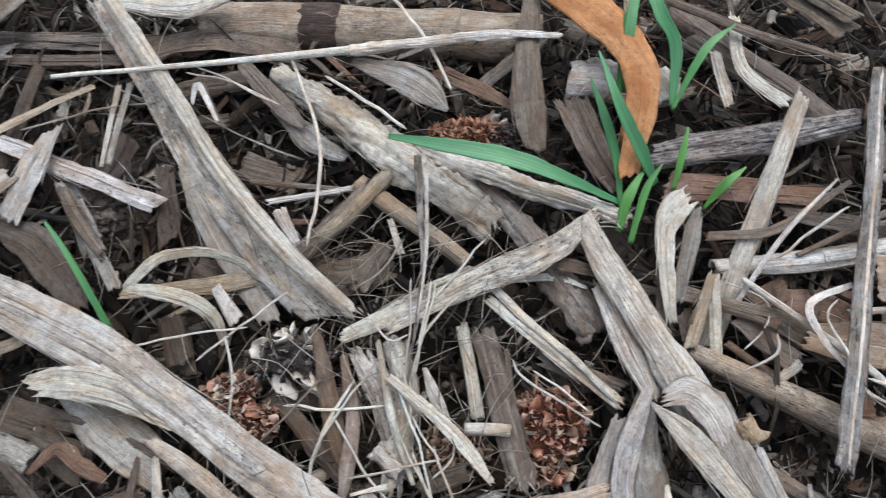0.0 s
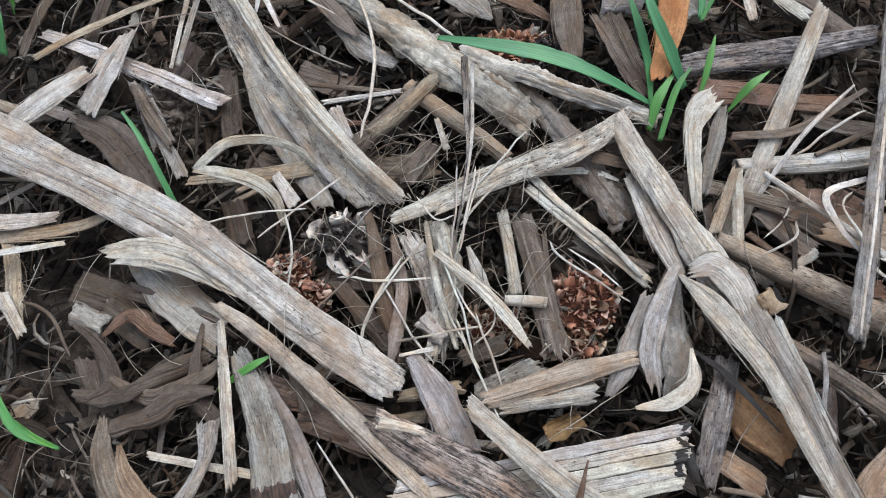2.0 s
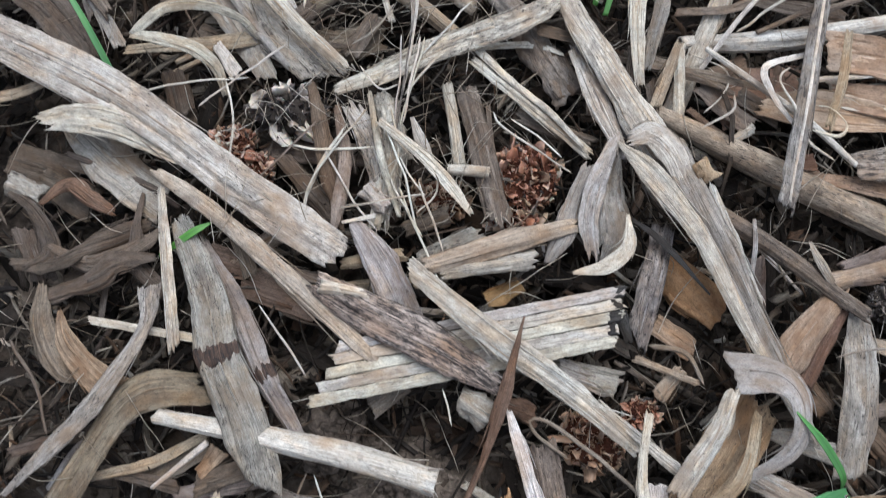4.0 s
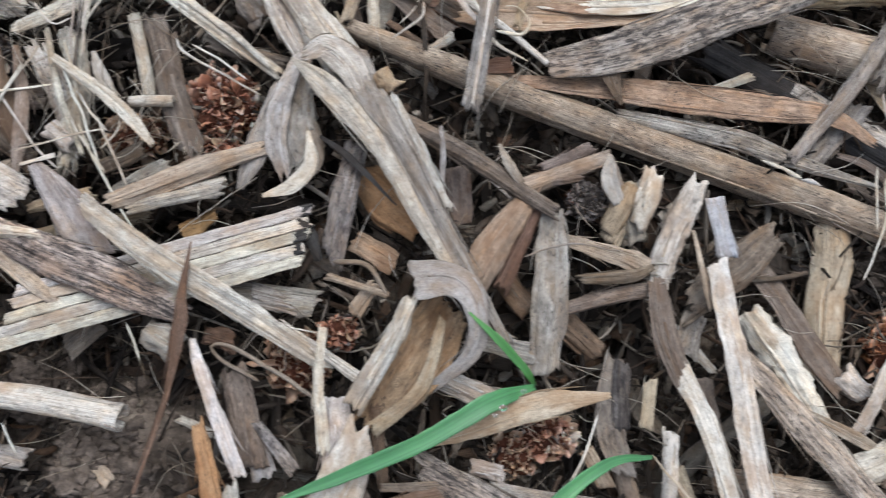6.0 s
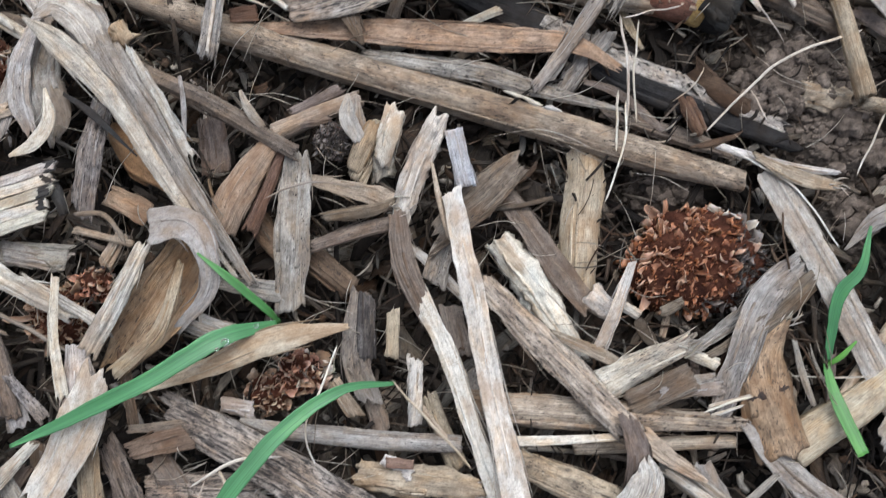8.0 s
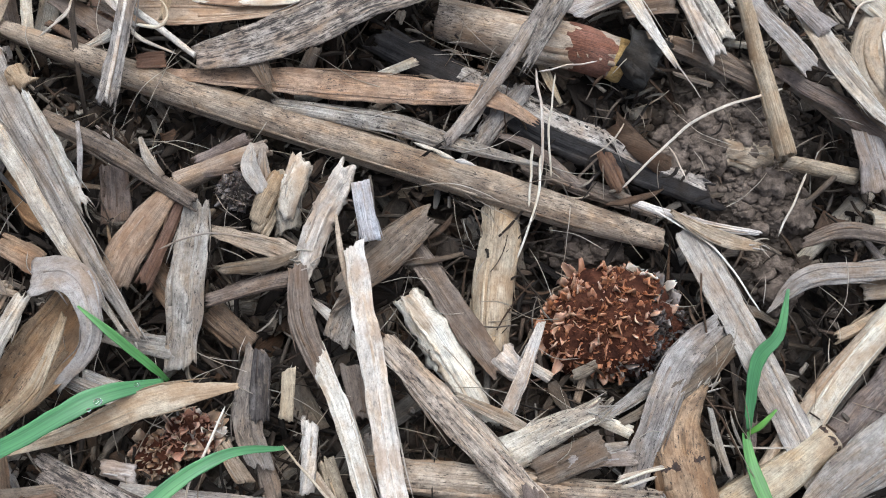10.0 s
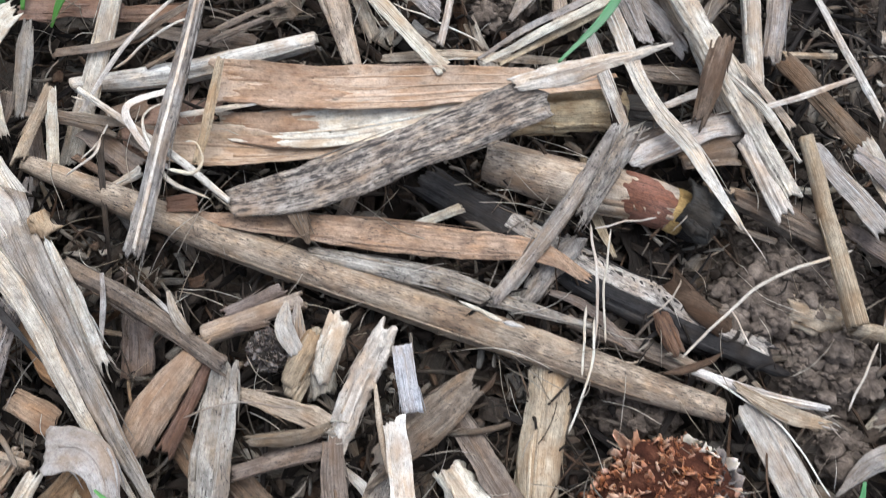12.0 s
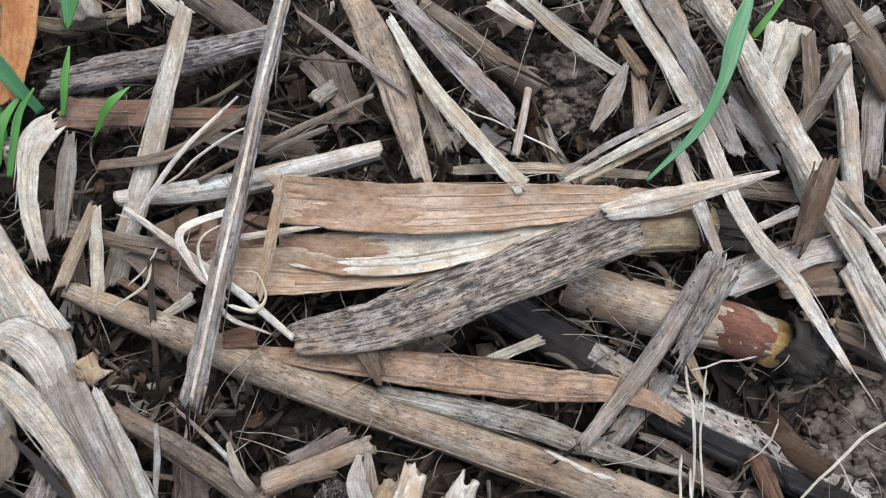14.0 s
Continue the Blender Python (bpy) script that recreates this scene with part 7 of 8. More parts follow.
fibre([(-21.7, 14.2, 1.4, 0.7), (-11.8, 0.7, 0.4, 0.8), (-6.9, -4.4, -0.6, 0.6)], PALE, .1, "thin pale bleached plant fibre curling over the straw")
leaf_strip([(-15.5, -3.4, 0.8, 0.8), (-7.5, -1, 0.8, 1.2)], PALE, .1, "pale bleached dry maize leaf strip on litter")
fibre([(4.8, 16.8, 0.8, 0.7), (7.1, 6.9, -0.2, 0.7), (2, 0.9, -1.2, 0.6)], PALE, .1, "thin pale bleached plant fibre curling over the straw")
fibre([(19.5, 28.9, 0.4, 0.7), (22.6, 24.6, 0.4, 0.9), (40.5, 14.9, -1.6, 0.7)], PALE, .1, "thin pale bleached plant fibre curling over the straw")
split_stalk([(18, 31.4, -1.8, 1.2), (21, 15.1, -2.8, 1.4)], GREYBROWN, .3, "grey-brown weathered split dry maize stalk piece")
leaf_strip([(-67.1, -66.5, -8.3, 2.7), (-48.3, -69.1, -8.3, 3.5)], SHADE_BROWN, .3, "grey-brown dry maize leaf strip on litter, darkened as in shade")
split_stalk([(-48.7, -71.5, -8.5, 4), (-28.5, -65.8, -8.5, 4)], DARK, .3, "blackened mouldy split dry maize stalk piece")
split_stalk([(-52.6, -69.2, -3.1, 1), (-41.3, -58.1, -2.1, 1.6)], PALE, .1, "pale bleached split dry maize stalk piece")
split_stalk([(-56, -74.7, -9.5, 4), (-52.6, -84.7, -9.5, 4.8)], GREY, .3, "weathered grey split dry maize stalk piece")
split_stalk([(-25.2, -69.5, -7.9, 5.4), (-12.5, -72.5, -7.9, 5.9)], GREY, .4, "weathered grey split dry maize stalk piece")
split_stalk([(83, -53.7, -2.5, 5.3), (99.5, -61.3, -1.5, 6.5)], PALE, .3, "pale bleached split dry maize stalk piece")
leaf_strip([(60.7, -58, 5, 5.5), (62.4, -75.6, 5, 9.1)], PALE, .2, "pale bleached dry maize leaf strip on litter", rag=1)
leaf_strip([(-90, 8, -7.6, 2), (-70.2, 4.4, -7.6, 3.5)], SHADE_BROWN, .3, "grey-brown dry maize leaf strip on litter, darkened as in shade")
split_stalk([(-89.3, 10.4, -5.5, 1.4), (-67.8, 3.8, -5.5, 2), (-58.6, -1.1, -6.5, 1.4)], SHADE_BROWN, .3, "grey-brown split dry maize stalk piece, darkened as in shade")
leaf_strip([(-97.3, -9.8, -8.7, 5.8), (-90.3, -22.6, -8.7, 7.1)], SHADE_BROWN, .3, "grey-brown dry maize leaf strip on litter, darkened as in shade")
leaf_strip([(-83.9, -23.7, -7.8, 5.7), (-74, -18.2, -5.8, 5.6)], SHADE_BROWN, .2, "brown maize leaf strip on litter, darkened as in shade")
leaf_strip([(-50.1, -13.3, -8.2, 8.6), (-39.7, -15.4, -8.2, 5.7)], BROWN, .2, "brown dry maize leaf strip on litter")
leaf_strip([(-42.4, -6.7, -3, 4.2), (-36.9, -17.6, -4, 3.6)], GREYBROWN, .3, "grey-brown weathered dry maize leaf strip on litter")
split_stalk([(-15.1, -12.8, -4.1, 2.8), (0, -8.9, -3.1, 3.6)], TAN, .3, "tan yellowish split dry maize stalk piece")
split_stalk([(-0.9, -1.9, -7, 4.3), (10.2, 3.6, -7, 4.9)], GREYBROWN, .4, "grey-brown weathered split dry maize stalk piece")
leaf_strip([(-4.7, -46.5, -6.6, 6.8), (2.9, -40.4, -6.6, 5.5)], DARK, .3, "blackened mouldy dry maize leaf strip on litter")
rotten_piece([(27.8, -43.8, -4.7, 4.1), (34.8, -45.9, -5.7, 5.4)], RUST, .2, "reddish brown frayed pithy piece of rotten stalk")
split_stalk([(109.9, -3.2, -5, 3.4), (122.8, 2.3, -5, 4)], GREYBROWN, .3, "grey-brown weathered split dry maize stalk piece")
leaf_strip([(98.6, 1.4, 1.1, 0.8), (101, -4.6, 2.1, 2.6), (104, -8.5, 1.1, 1.5)], GREY, .2, "weathered grey dry maize leaf strip on litter")
leaf_strip([(79.9, 37.1, -8.8, 9), (93.4, 44.8, -8.8, 12.1)], RUST, .1, "reddish brown dry maize leaf strip on litter")
split_stalk([(55.4, 49.9, -3.2, 3.6), (73, 44.4, -2.2, 3.2), (82.2, 41, -3.2, 1.2)], GREYBROWN, .3, "grey-brown weathered split dry maize stalk piece")
fibre([(80.6, 38.8, 0.8, 0.9), (79.6, 33.6, 1.8, 0.9), (72.5, 29.3, -0.2, 0.7)], PALE, .05, "thin pale bleached plant fibre curling over the straw")
split_stalk([(56.2, 51.9, -0.9, 4.4), (54.4, 40.5, -0.9, 2.9)], GREYBROWN, .2, "grey-brown weathered split dry maize stalk piece")
leaf_strip([(33.3, 48.2, -3.7, 6), (39.9, 38, -4.7, 8.9)], GREYBROWN, .2, "grey-brown weathered dry maize leaf strip on litter")
fibre([(103.6, -26.2, 1.5, 0.5), (113.2, -23.3, 2.5, 0.7), (127.6, -24.6, 0.5, 0.5)], DARK, .1, "thin blackened mouldy plant fibre curling over the straw")
split_stalk([(117.3, -31.4, 0.2, 2.4), (128.7, -30.8, 1.2, 3.2), (134.8, -28.5, 0.2, 1.6)], GREYBROWN, .3, "grey-brown weathered split dry maize stalk piece", fray=5)
rotten_piece([(90.7, -74.2, -2.3, 3.6), (98.4, -75.9, -2.3, 4.4)], PALE, .1, "pale bleached frayed pithy piece of rotten stalk")
leaf_strip([(117.4, -70.5, -3.2, 3.4), (122.2, -79.2, -4.2, 3.9)], TAN, .2, "tan yellowish dry maize leaf strip on litter")
leaf_strip([(186.9, -81.6, -3.6, 7.9), (203.3, -75.3, -2.6, 6.6)], GREYBROWN, .4, "grey-brown weathered dry maize leaf strip on litter")
split_stalk([(204.9, -82.9, -0.7, 1.3), (215, -81, -0.7, 1)], PALE, .2, "pale bleached split dry maize stalk piece")
split_stalk([(205.3, -84.8, -0.6, 0.8), (212.7, -83.1, -0.6, 0.7)], PALE, .2, "pale bleached split dry maize stalk piece")
split_stalk([(202.1, -69.7, -3, 2.7), (209.8, -73.3, -4, 3.2)], PALE, .2, "pale bleached split dry maize stalk piece")
leaf_strip([(202.4, -96.2, -4.9, 6.6), (208.3, -113.2, -5.9, 7.8)], GREY, .3, "weathered grey dry maize leaf strip on litter")
split_stalk([(193.8, -96.7, -1.8, 2.1), (214.4, -113.6, -2.8, 3.1)], PALE, .3, "pale bleached split dry maize stalk piece")
split_stalk([(202.2, -111.3, -1, 2), (218.5, -99.2, 0, 1.5)], GREY, .2, "weathered grey split dry maize stalk piece")
rotten_piece([(181.4, -53.6, -5.4, 6.8), (186.3, -58.6, -6.4, 5.5)], PALE, .1, "pale bleached frayed pithy piece of rotten stalk")
stem([(187.7, -56.6, -4.3, 2.4), (192.7, -60, -5.3, 2.7)], PALE, .1, "pale bleached round dry straw lying among the straw")
split_stalk([(37.7, -77.3, 4.6, 3.7), (40.9, -91.9, 4.6, 3.2)], PALE, .3, "pale bleached split dry maize stalk piece")
leaf_strip([(42.7, -86.4, 0.8, 3.8), (51.3, -102.5, 0.8, 4.9)], GREY, .4, "weathered grey dry maize leaf strip on litter")
split_stalk([(47, -84.3, -0.3, 3.8), (39.2, -93.6, -0.3, 4.5)], GREYBROWN, .3, "grey-brown weathered split dry maize stalk piece")
leaf_strip([(50.8, -79.5, -1.4, 6.4), (52.4, -100.6, -1.4, 6.3)], GREYBROWN, .3, "grey-brown weathered dry maize leaf strip on litter")
leaf_strip([(75.9, -84.8, -2.2, 5.1), (86.9, -101.7, -3.2, 6.4)], GREYBROWN, .3, "grey-brown weathered dry maize leaf strip on litter")
split_stalk([(102.1, -103.8, -2.6, 3.8), (127.3, -108.9, -2.6, 3.8)], GREYBROWN, .3, "grey-brown weathered split dry maize stalk piece")
leaf_strip([(140.3, -103.5, -1.9, 3.8), (145, -109.9, -1.9, 6.3)], TAN, .3, "tan yellowish dry maize leaf strip on litter")
split_stalk([(139.7, -75.6, -7, 4), (145.3, -93, -7, 5.3)], TAN, .3, "tan yellowish split dry maize stalk piece")
fibre([(131.2, -71.4, 0.6, 0.6), (140.2, -82.1, 0.6, 0.9), (148.7, -92.8, -1.4, 0.6)], TAN, .1, "thin tan yellowish plant fibre curling over the straw")
split_stalk([(136.8, -76.8, -3, 1.6), (144, -87.5, -3, 1.8)], TAN, .2, "tan yellowish split dry maize stalk piece")
rotten_piece([(128.4, -88.9, 0.8, 3), (134.5, -93.1, -0.2, 3.3)], WHITE, .2, "whitish bleached frayed pithy piece of rotten stalk")
leaf_strip([(129, -89.5, 1.7, 2.5), (135.2, -90.5, 1.7, 2.3)], RUST, .1, "reddish brown dry maize leaf strip on litter")
split_stalk([(122.8, -65.4, -4.6, 3.2), (128.5, -84.1, -4.6, 5.3)], GREYBROWN, .3, "grey-brown weathered split dry maize stalk piece")
leaf_strip([(94.5, -98.5, -3.5, 6.4), (104.4, -103, -4.5, 7.7)], GREYBROWN, .2, "grey-brown weathered dry maize leaf strip on litter")
leaf_strip([(146.4, -54.4, -6.2, 5.5), (148.4, -66.7, -7.2, 5.4)], GREYBROWN, .2, "grey-brown weathered dry maize leaf strip on litter")
rotten_piece([(149.7, -70.8, -8.7, 3.3), (149.9, -77.5, -8.7, 4.1)], GREY, .3, "weathered grey frayed pithy piece of rotten stalk")
split_stalk([(198, -60, -5.5, 2.7), (203.8, -57.6, -5.5, 2.5)], GREYBROWN, .2, "grey-brown weathered split dry maize stalk piece")
split_stalk([(178.1, 1.6, -8.6, 1.7), (174.4, -7.4, -8.6, 1.7)], GREY, .3, "weathered grey split dry maize stalk piece")
leaf_strip([(181.4, 8.7, -4.5, 2.6), (175.2, 1.1, -5.5, 2.9)], PALE, .2, "pale bleached dry maize leaf strip on litter")
leaf_strip([(199.5, 4.4, -10.1, 5.9), (211.4, 1.2, -11.1, 5.9)], GREY, .3, "weathered grey dry maize leaf strip on litter")
split_stalk([(190.4, -4.2, -12.7, 3.6), (206.2, -11.2, -12.7, 5), (224.1, -19.4, -11.7, 3.8)], GREYBROWN, .3, "grey-brown weathered split dry maize stalk piece")
leaf_strip([(225.7, -22.2, -3.8, 2), (236.2, -28.5, -3.8, 4.2), (246.3, -31.6, -4.8, 2.2)], TAN, .3, "tan yellowish dry maize leaf strip on litter", fray=8)
split_stalk([(217.1, -18.2, -5.5, 2), (232.1, -24.1, -5.5, 2.8), (247.4, -27.8, -5.5, 1.4)], PALE, .2, "pale bleached split dry maize stalk piece")
fibre([(220, -20.1, -4.7, 0.7), (235, -31.1, -4.7, 0.8), (245.2, -46.9, -6.7, 0.6)], WHITE, .1, "thin whitish bleached plant fibre curling over the straw")
fibre([(227.3, -3.9, -4.9, 0.6), (230.4, -13.1, -4.9, 0.6)], PALE, .1, "thin pale bleached plant fibre curling over the straw")
leaf_strip([(214.1, -3.4, -11.7, 1.5), (232.2, -3.5, -11.7, 1.5)], TAN, .2, "tan yellowish dry maize leaf strip on litter")
rotten_piece([(113.3, 80.6, -5.4, 4.1), (118.2, 84.6, -5.4, 3.8)], GREY, .4, "weathered grey frayed pithy piece of rotten stalk")
leaf_strip([(110.1, 91.3, -7.2, 2.8), (120.5, 78.5, -7.2, 2.7)], GREYBROWN, .3, "grey-brown weathered dry maize leaf strip on litter")
rotten_piece([(176.9, 92.7, -12.9, 2.9), (178.4, 87.9, -12.9, 3.5)], TAN, .1, "tan yellowish frayed pithy piece of rotten stalk")
split_stalk([(193.1, 87.9, -6.4, 3.6), (193.4, 72.4, -7.4, 4.1)], TAN, .2, "tan yellowish split dry maize stalk piece")
split_stalk([(188.7, 97.6, -5.5, 2.8), (194.5, 87.1, -5.5, 3.6)], BROWN, .2, "brown split dry maize stalk piece")
split_stalk([(201, 85.3, -7.3, 2.3), (194.2, 73.9, -7.3, 2.5)], GREYBROWN, .2, "grey-brown weathered split dry maize stalk piece")
leaf_strip([(235.2, 96.4, -1.8, 4.2), (233.9, 75.5, -2.8, 4.1)], GREYBROWN, .3, "grey-brown weathered dry maize leaf strip on litter")
split_stalk([(254, 88.3, -4.1, 5.6), (246.8, 60.2, -5.1, 5.4)], GREY, .4, "weathered grey split dry maize stalk piece")
leaf_strip([(211.4, 57.4, -4.6, 4), (228.9, 55.2, -4.6, 4)], GREYBROWN, .3, "grey-brown weathered dry maize leaf strip on litter")
leaf_strip([(216.6, 46.8, -2.7, 1.8), (227.4, 51.3, -2.7, 2.4)], PALE, .2, "pale bleached dry maize leaf strip on litter")
leaf_strip([(236.3, 57.1, -0.2, 2.1), (246.6, 39.3, -0.2, 2.3)], TAN, .2, "tan yellowish dry maize leaf strip on litter")
split_stalk([(217.9, 40.8, -5.7, 3.9), (239.6, 44.6, -4.7, 5.3)], BROWN, .3, "brown split dry maize stalk piece")
leaf_strip([(95.7, 22.6, -2.3, 3.6), (102.8, 23.7, -2.3, 5.3)], RUST, .2, "reddish brown dry maize leaf strip on litter")
leaf_strip([(125.3, 25.3, 0.3, 5.5), (126, 20.4, 1.3, 5.2), (129.1, 12.3, -0.7, 1)], GREYBROWN, .4, "grey-brown weathered dry maize leaf strip on litter")
split_stalk([(231.4, 15.9, -5.8, 1.3), (241.2, 12, -5.8, 1.8)], GREYBROWN, .3, "grey-brown weathered split dry maize stalk piece")
leaf_strip([(230.7, 24.7, -4.3, 2), (240.9, 22.6, -4.3, 2.3)], TAN, .2, "tan yellowish dry maize leaf strip on litter")
leaf_strip([(153.5, 74.7, -10.5, 4.2), (160.3, 69.4, -10.5, 4.2)], GREY, .3, "weathered grey dry maize leaf strip on litter")
leaf_strip([(116, 94.2, -9.5, 8.5), (121.7, 75.8, -9.5, 8.2)], GREYBROWN, .3, "grey-brown weathered dry maize leaf strip on litter")
leaf_strip([(87.3, 72, -7.3, 4), (114.1, 67.2, -6.3, 5.3)], GREYBROWN, .3, "grey-brown weathered dry maize leaf strip on litter")
leaf_strip([(77.3, 47.2, -7.7, 5.2), (87.1, 52.5, -7.7, 6.5)], BROWN, .2, "brown dry maize leaf strip on litter")
leaf_strip([(84.3, 42.7, -6.2, 5.1), (94.7, 36.1, -6.2, 5)], GREYBROWN, .2, "grey-brown weathered dry maize leaf strip on litter")
split_stalk([(50, 49.1, -4.1, 1.8), (80.3, 43.3, -3.1, 2)], GREYBROWN, .3, "grey-brown weathered split dry maize stalk piece")
leaf_strip([(60.8, 44.2, -5.9, 3.8), (64.2, 30.3, -6.9, 3.7)], GREYBROWN, .3, "grey-brown weathered dry maize leaf strip on litter")
split_stalk([(98, 44.9, -0.5, 1.7), (115.3, 47.1, 0.5, 1.2), (120.3, 47.7, 0.5, 0.6)], PALE, .2, "pale bleached split dry maize stalk piece")
split_stalk([(134.8, 16.7, -7.5, 3.7), (138.8, 28, -7.5, 3.8)], GREYBROWN, .3, "grey-brown weathered split dry maize stalk piece")
split_stalk([(152.4, 17.5, -6.9, 2.3), (165.1, 22.2, -5.9, 2.5)], PALE, .2, "pale bleached split dry maize stalk piece")
leaf_strip([(215.7, 84.8, -3.3, 5.5), (222.3, 67.3, -4.3, 6.8)], DARK, .2, "blackened mouldy dry maize leaf strip on litter")
split_stalk([(223.9, 62.6, -3.4, 4), (213.6, 78.8, -3.4, 5.5)], GREY, .3, "weathered grey split dry maize stalk piece")
leaf_strip([(186.8, 106.8, -3.7, 2.8), (182.1, 97.9, -4.7, 2.8)], GREYBROWN, .3, "grey-brown weathered dry maize leaf strip on litter")
leaf_strip([(253.3, 101.2, 0.7, 4.2), (243.6, 94.9, 0.7, 4.2)], GREY, .2, "weathered grey dry maize leaf strip on litter")
leaf_strip([(169.1, 109.6, -8, 5.8), (158.6, 101.4, -8, 5.7)], GREYBROWN, .2, "grey-brown weathered dry maize leaf strip on litter")
leaf_strip([(156.9, 106.8, -4, 4.2), (166.4, 98.9, -4, 2.2)], PALE, .2, "pale bleached dry maize leaf strip on litter")
split_stalk([(241, 22.9, -5.4, 4.5), (254.7, 10.8, -5.4, 5.4)], GREYBROWN, .3, "grey-brown weathered split dry maize stalk piece")
leaf_strip([(218.4, 32.5, -2.2, 6), (232.3, 34.8, -2.2, 9)], GREYBROWN, .3, "grey-brown weathered dry maize leaf strip on litter")
leaf_strip([(277.7, 34.6, 1.9, 7.4), (291.9, 20.9, 1.9, 7.4)], PALE, .2, "pale bleached dry maize leaf strip on litter")
leaf_strip([(267.1, 14.7, -1.4, 2.4), (283.7, 5.7, -1.4, 2.7)], GREYBROWN, .3, "grey-brown weathered dry maize leaf strip on litter")
fibre([(274.1, 22.1, 1.8, 1), (277.5, 27.7, 2.8, 1), (286.9, 31.4, 0.8, 0.7)], PALE, .1, "thin pale bleached plant fibre curling over the straw")
split_stalk([(264.8, 12.3, -6.8, 4.6), (282.4, -3.2, -6.8, 6)], DARK, .3, "blackened mouldy split dry maize stalk piece")
rotten_piece([(277.9, -25, -7.8, 5.9), (283.3, -25.8, -7.8, 6.5)], PALE, .2, "pale bleached frayed pithy piece of rotten stalk")
leaf_strip([(273.4, -41.5, -10.6, 7.4), (290.5, -39.7, -10.6, 8.9)], DARK, .3, "blackened mouldy dry maize leaf strip on litter")
split_stalk([(264.4, -54.2, -9.1, 2.9), (282.2, -46.8, -9.1, 3.5)], TAN, .3, "tan yellowish split dry maize stalk piece")
split_stalk([(224.4, -95.3, -4, 14.7), (221.9, -84.4, -2, 15.2), (220.6, -77.0, -2, 13.7), (222.3, -70.2, -3, 9.1), (228.6, -62.9, -5, 3.7)], (0.39, 0.275, 0.185), .5, "orange-brown fibrous maize sheath with a dark joint line", arch=120, rag=3, fray=16, band=(.42, .46))
leaf_strip([(284.8, 21.9, 4, 5.2), (283.7, 3.6, 4, 7.2)], PALE, .1, "pale bleached dry maize leaf strip on litter")
leaf_strip([(233.5, -50.0, -4, 5.7), (224.4, -56.4, -3, 7.3), (218.3, -65.5, -3, 7.2), (213.7, -73.9, -3, 6.6), (208.9, -85.1, -5, 5.5)], GREY, .45, "long grey twisted leaf curving past the cob", rag=4)
leaf_strip([(236.9, -54.4, -5, 5.1), (226.2, -62.0, -4, 5.6), (213.4, -68.6, -4, 2.8), (204.8, -72.1, -5, 1.1)], GREYBROWN, .3, "grey-brown narrow torn leaf under a larger one", rag=3)
rotten_piece([(218.4, 21.1, 3.5, 12.1), (225.9, 17.1, 1.5, 13.7)], COAL, .2, "charred black streaked frayed pithy piece of rotten stalk", fray=14)
split_stalk([(249.2, 58.9, -1.8, 5.7), (266.7, 34.4, -1.8, 6.1)], BROWN, .3, "brown split dry maize stalk piece")
split_stalk([(256.2, 76.3, 2.7, 2), (268, 40.9, 2.7, 2.2)], PALE, .2, "pale bleached split dry maize stalk piece")
split_stalk([(237.9, 43.6, 2, 1.4), (248.3, 46.2, 3, 1.6), (263.2, 51.5, 2, 1.1)], PALE, .2, "pale bleached split dry maize stalk piece")
leaf_strip([(250.7, 34.1, 0.2, 4.1), (264.3, 13.1, 0.2, 6.7)], GREY, .3, "weathered grey dry maize leaf strip on litter")
leaf_strip([(260.1, 32.2, 1.5, 4.1), (270.1, 22.4, 1.5, 6.7)], GREY, .3, "weathered grey dry maize leaf strip on litter")
split_stalk([(248.7, 60.9, -2.4, 2), (262.5, 60.2, -2.4, 1.7)], TAN, .2, "tan yellowish split dry maize stalk piece")
split_stalk([(231, 53.1, 2.5, 1.7), (239.6, 42.1, 2.5, 2.5), (246.2, 29.8, 1.5, 1.1)], PALE, .2, "pale bleached split dry maize stalk piece")
leaf_strip([(214.5, 57.3, -5.5, 4.3), (234.9, 55.5, -5.5, 5.8)], GREYBROWN, .3, "grey-brown weathered dry maize leaf strip on litter")
split_stalk([(205.4, 48.7, -7.2, 8.6), (218.8, 47.5, -8.2, 10.2)], COAL, .3, "charred black streaked split dry maize stalk piece")
leaf_strip([(205.4, 32, -2.1, 5.5), (225.4, 39.5, -1.1, 6.1), (238.9, 42, -2.1, 5.6)], PALE, .3, "pale bleached dry maize leaf strip on litter")
split_stalk([(231.3, 23.4, -3.5, 4.1), (257.5, 9.7, -4.5, 5.4)], GREYBROWN, .4, "grey-brown weathered split dry maize stalk piece")
rotten_piece([(51.1, -15.4, 1.1, 1.6), (53.4, -20.7, 1.1, 2.7), (55.8, -26.6, 1.1, 1.9)], COAL, .3, "charred black streaked frayed pithy piece of rotten stalk")
cob(120.4, -11.5, -3.5, 5.4, 5, 'rotten', 90)
leaf_strip([(149.9, -11.7, 1, 4.6), (151.2, -19.7, 1, 4.9), (152.3, -26.4, 0, 4.3)], (0.46, 0.46, 0.475), .2, "bluish pale shard of thin leaf", rag=1, arch=15)
split_stalk([(130.9, -8.4, 0, 4.1), (127.5, -14.6, 0, 5.4), (124.4, -19.6, -2, 5.5)], HONEY, .2, "honey-brown short split stalk chip", rag=2)
rotten_piece([(136.4, -5.0, 0, 5.5), (133.6, -12.3, 1, 5.1), (131.5, -18.7, -1, 4.1)], PALE, .2, "pale frayed pithy bit of rotten stalk")
leaf_strip([(125.0, -1.6, 2, 0.8), (124.6, -7.5, 2, 4.6), (127.3, -13.2, 0, 3.5)], GREY, .1, "grey thin upright shard of leaf", rag=2)
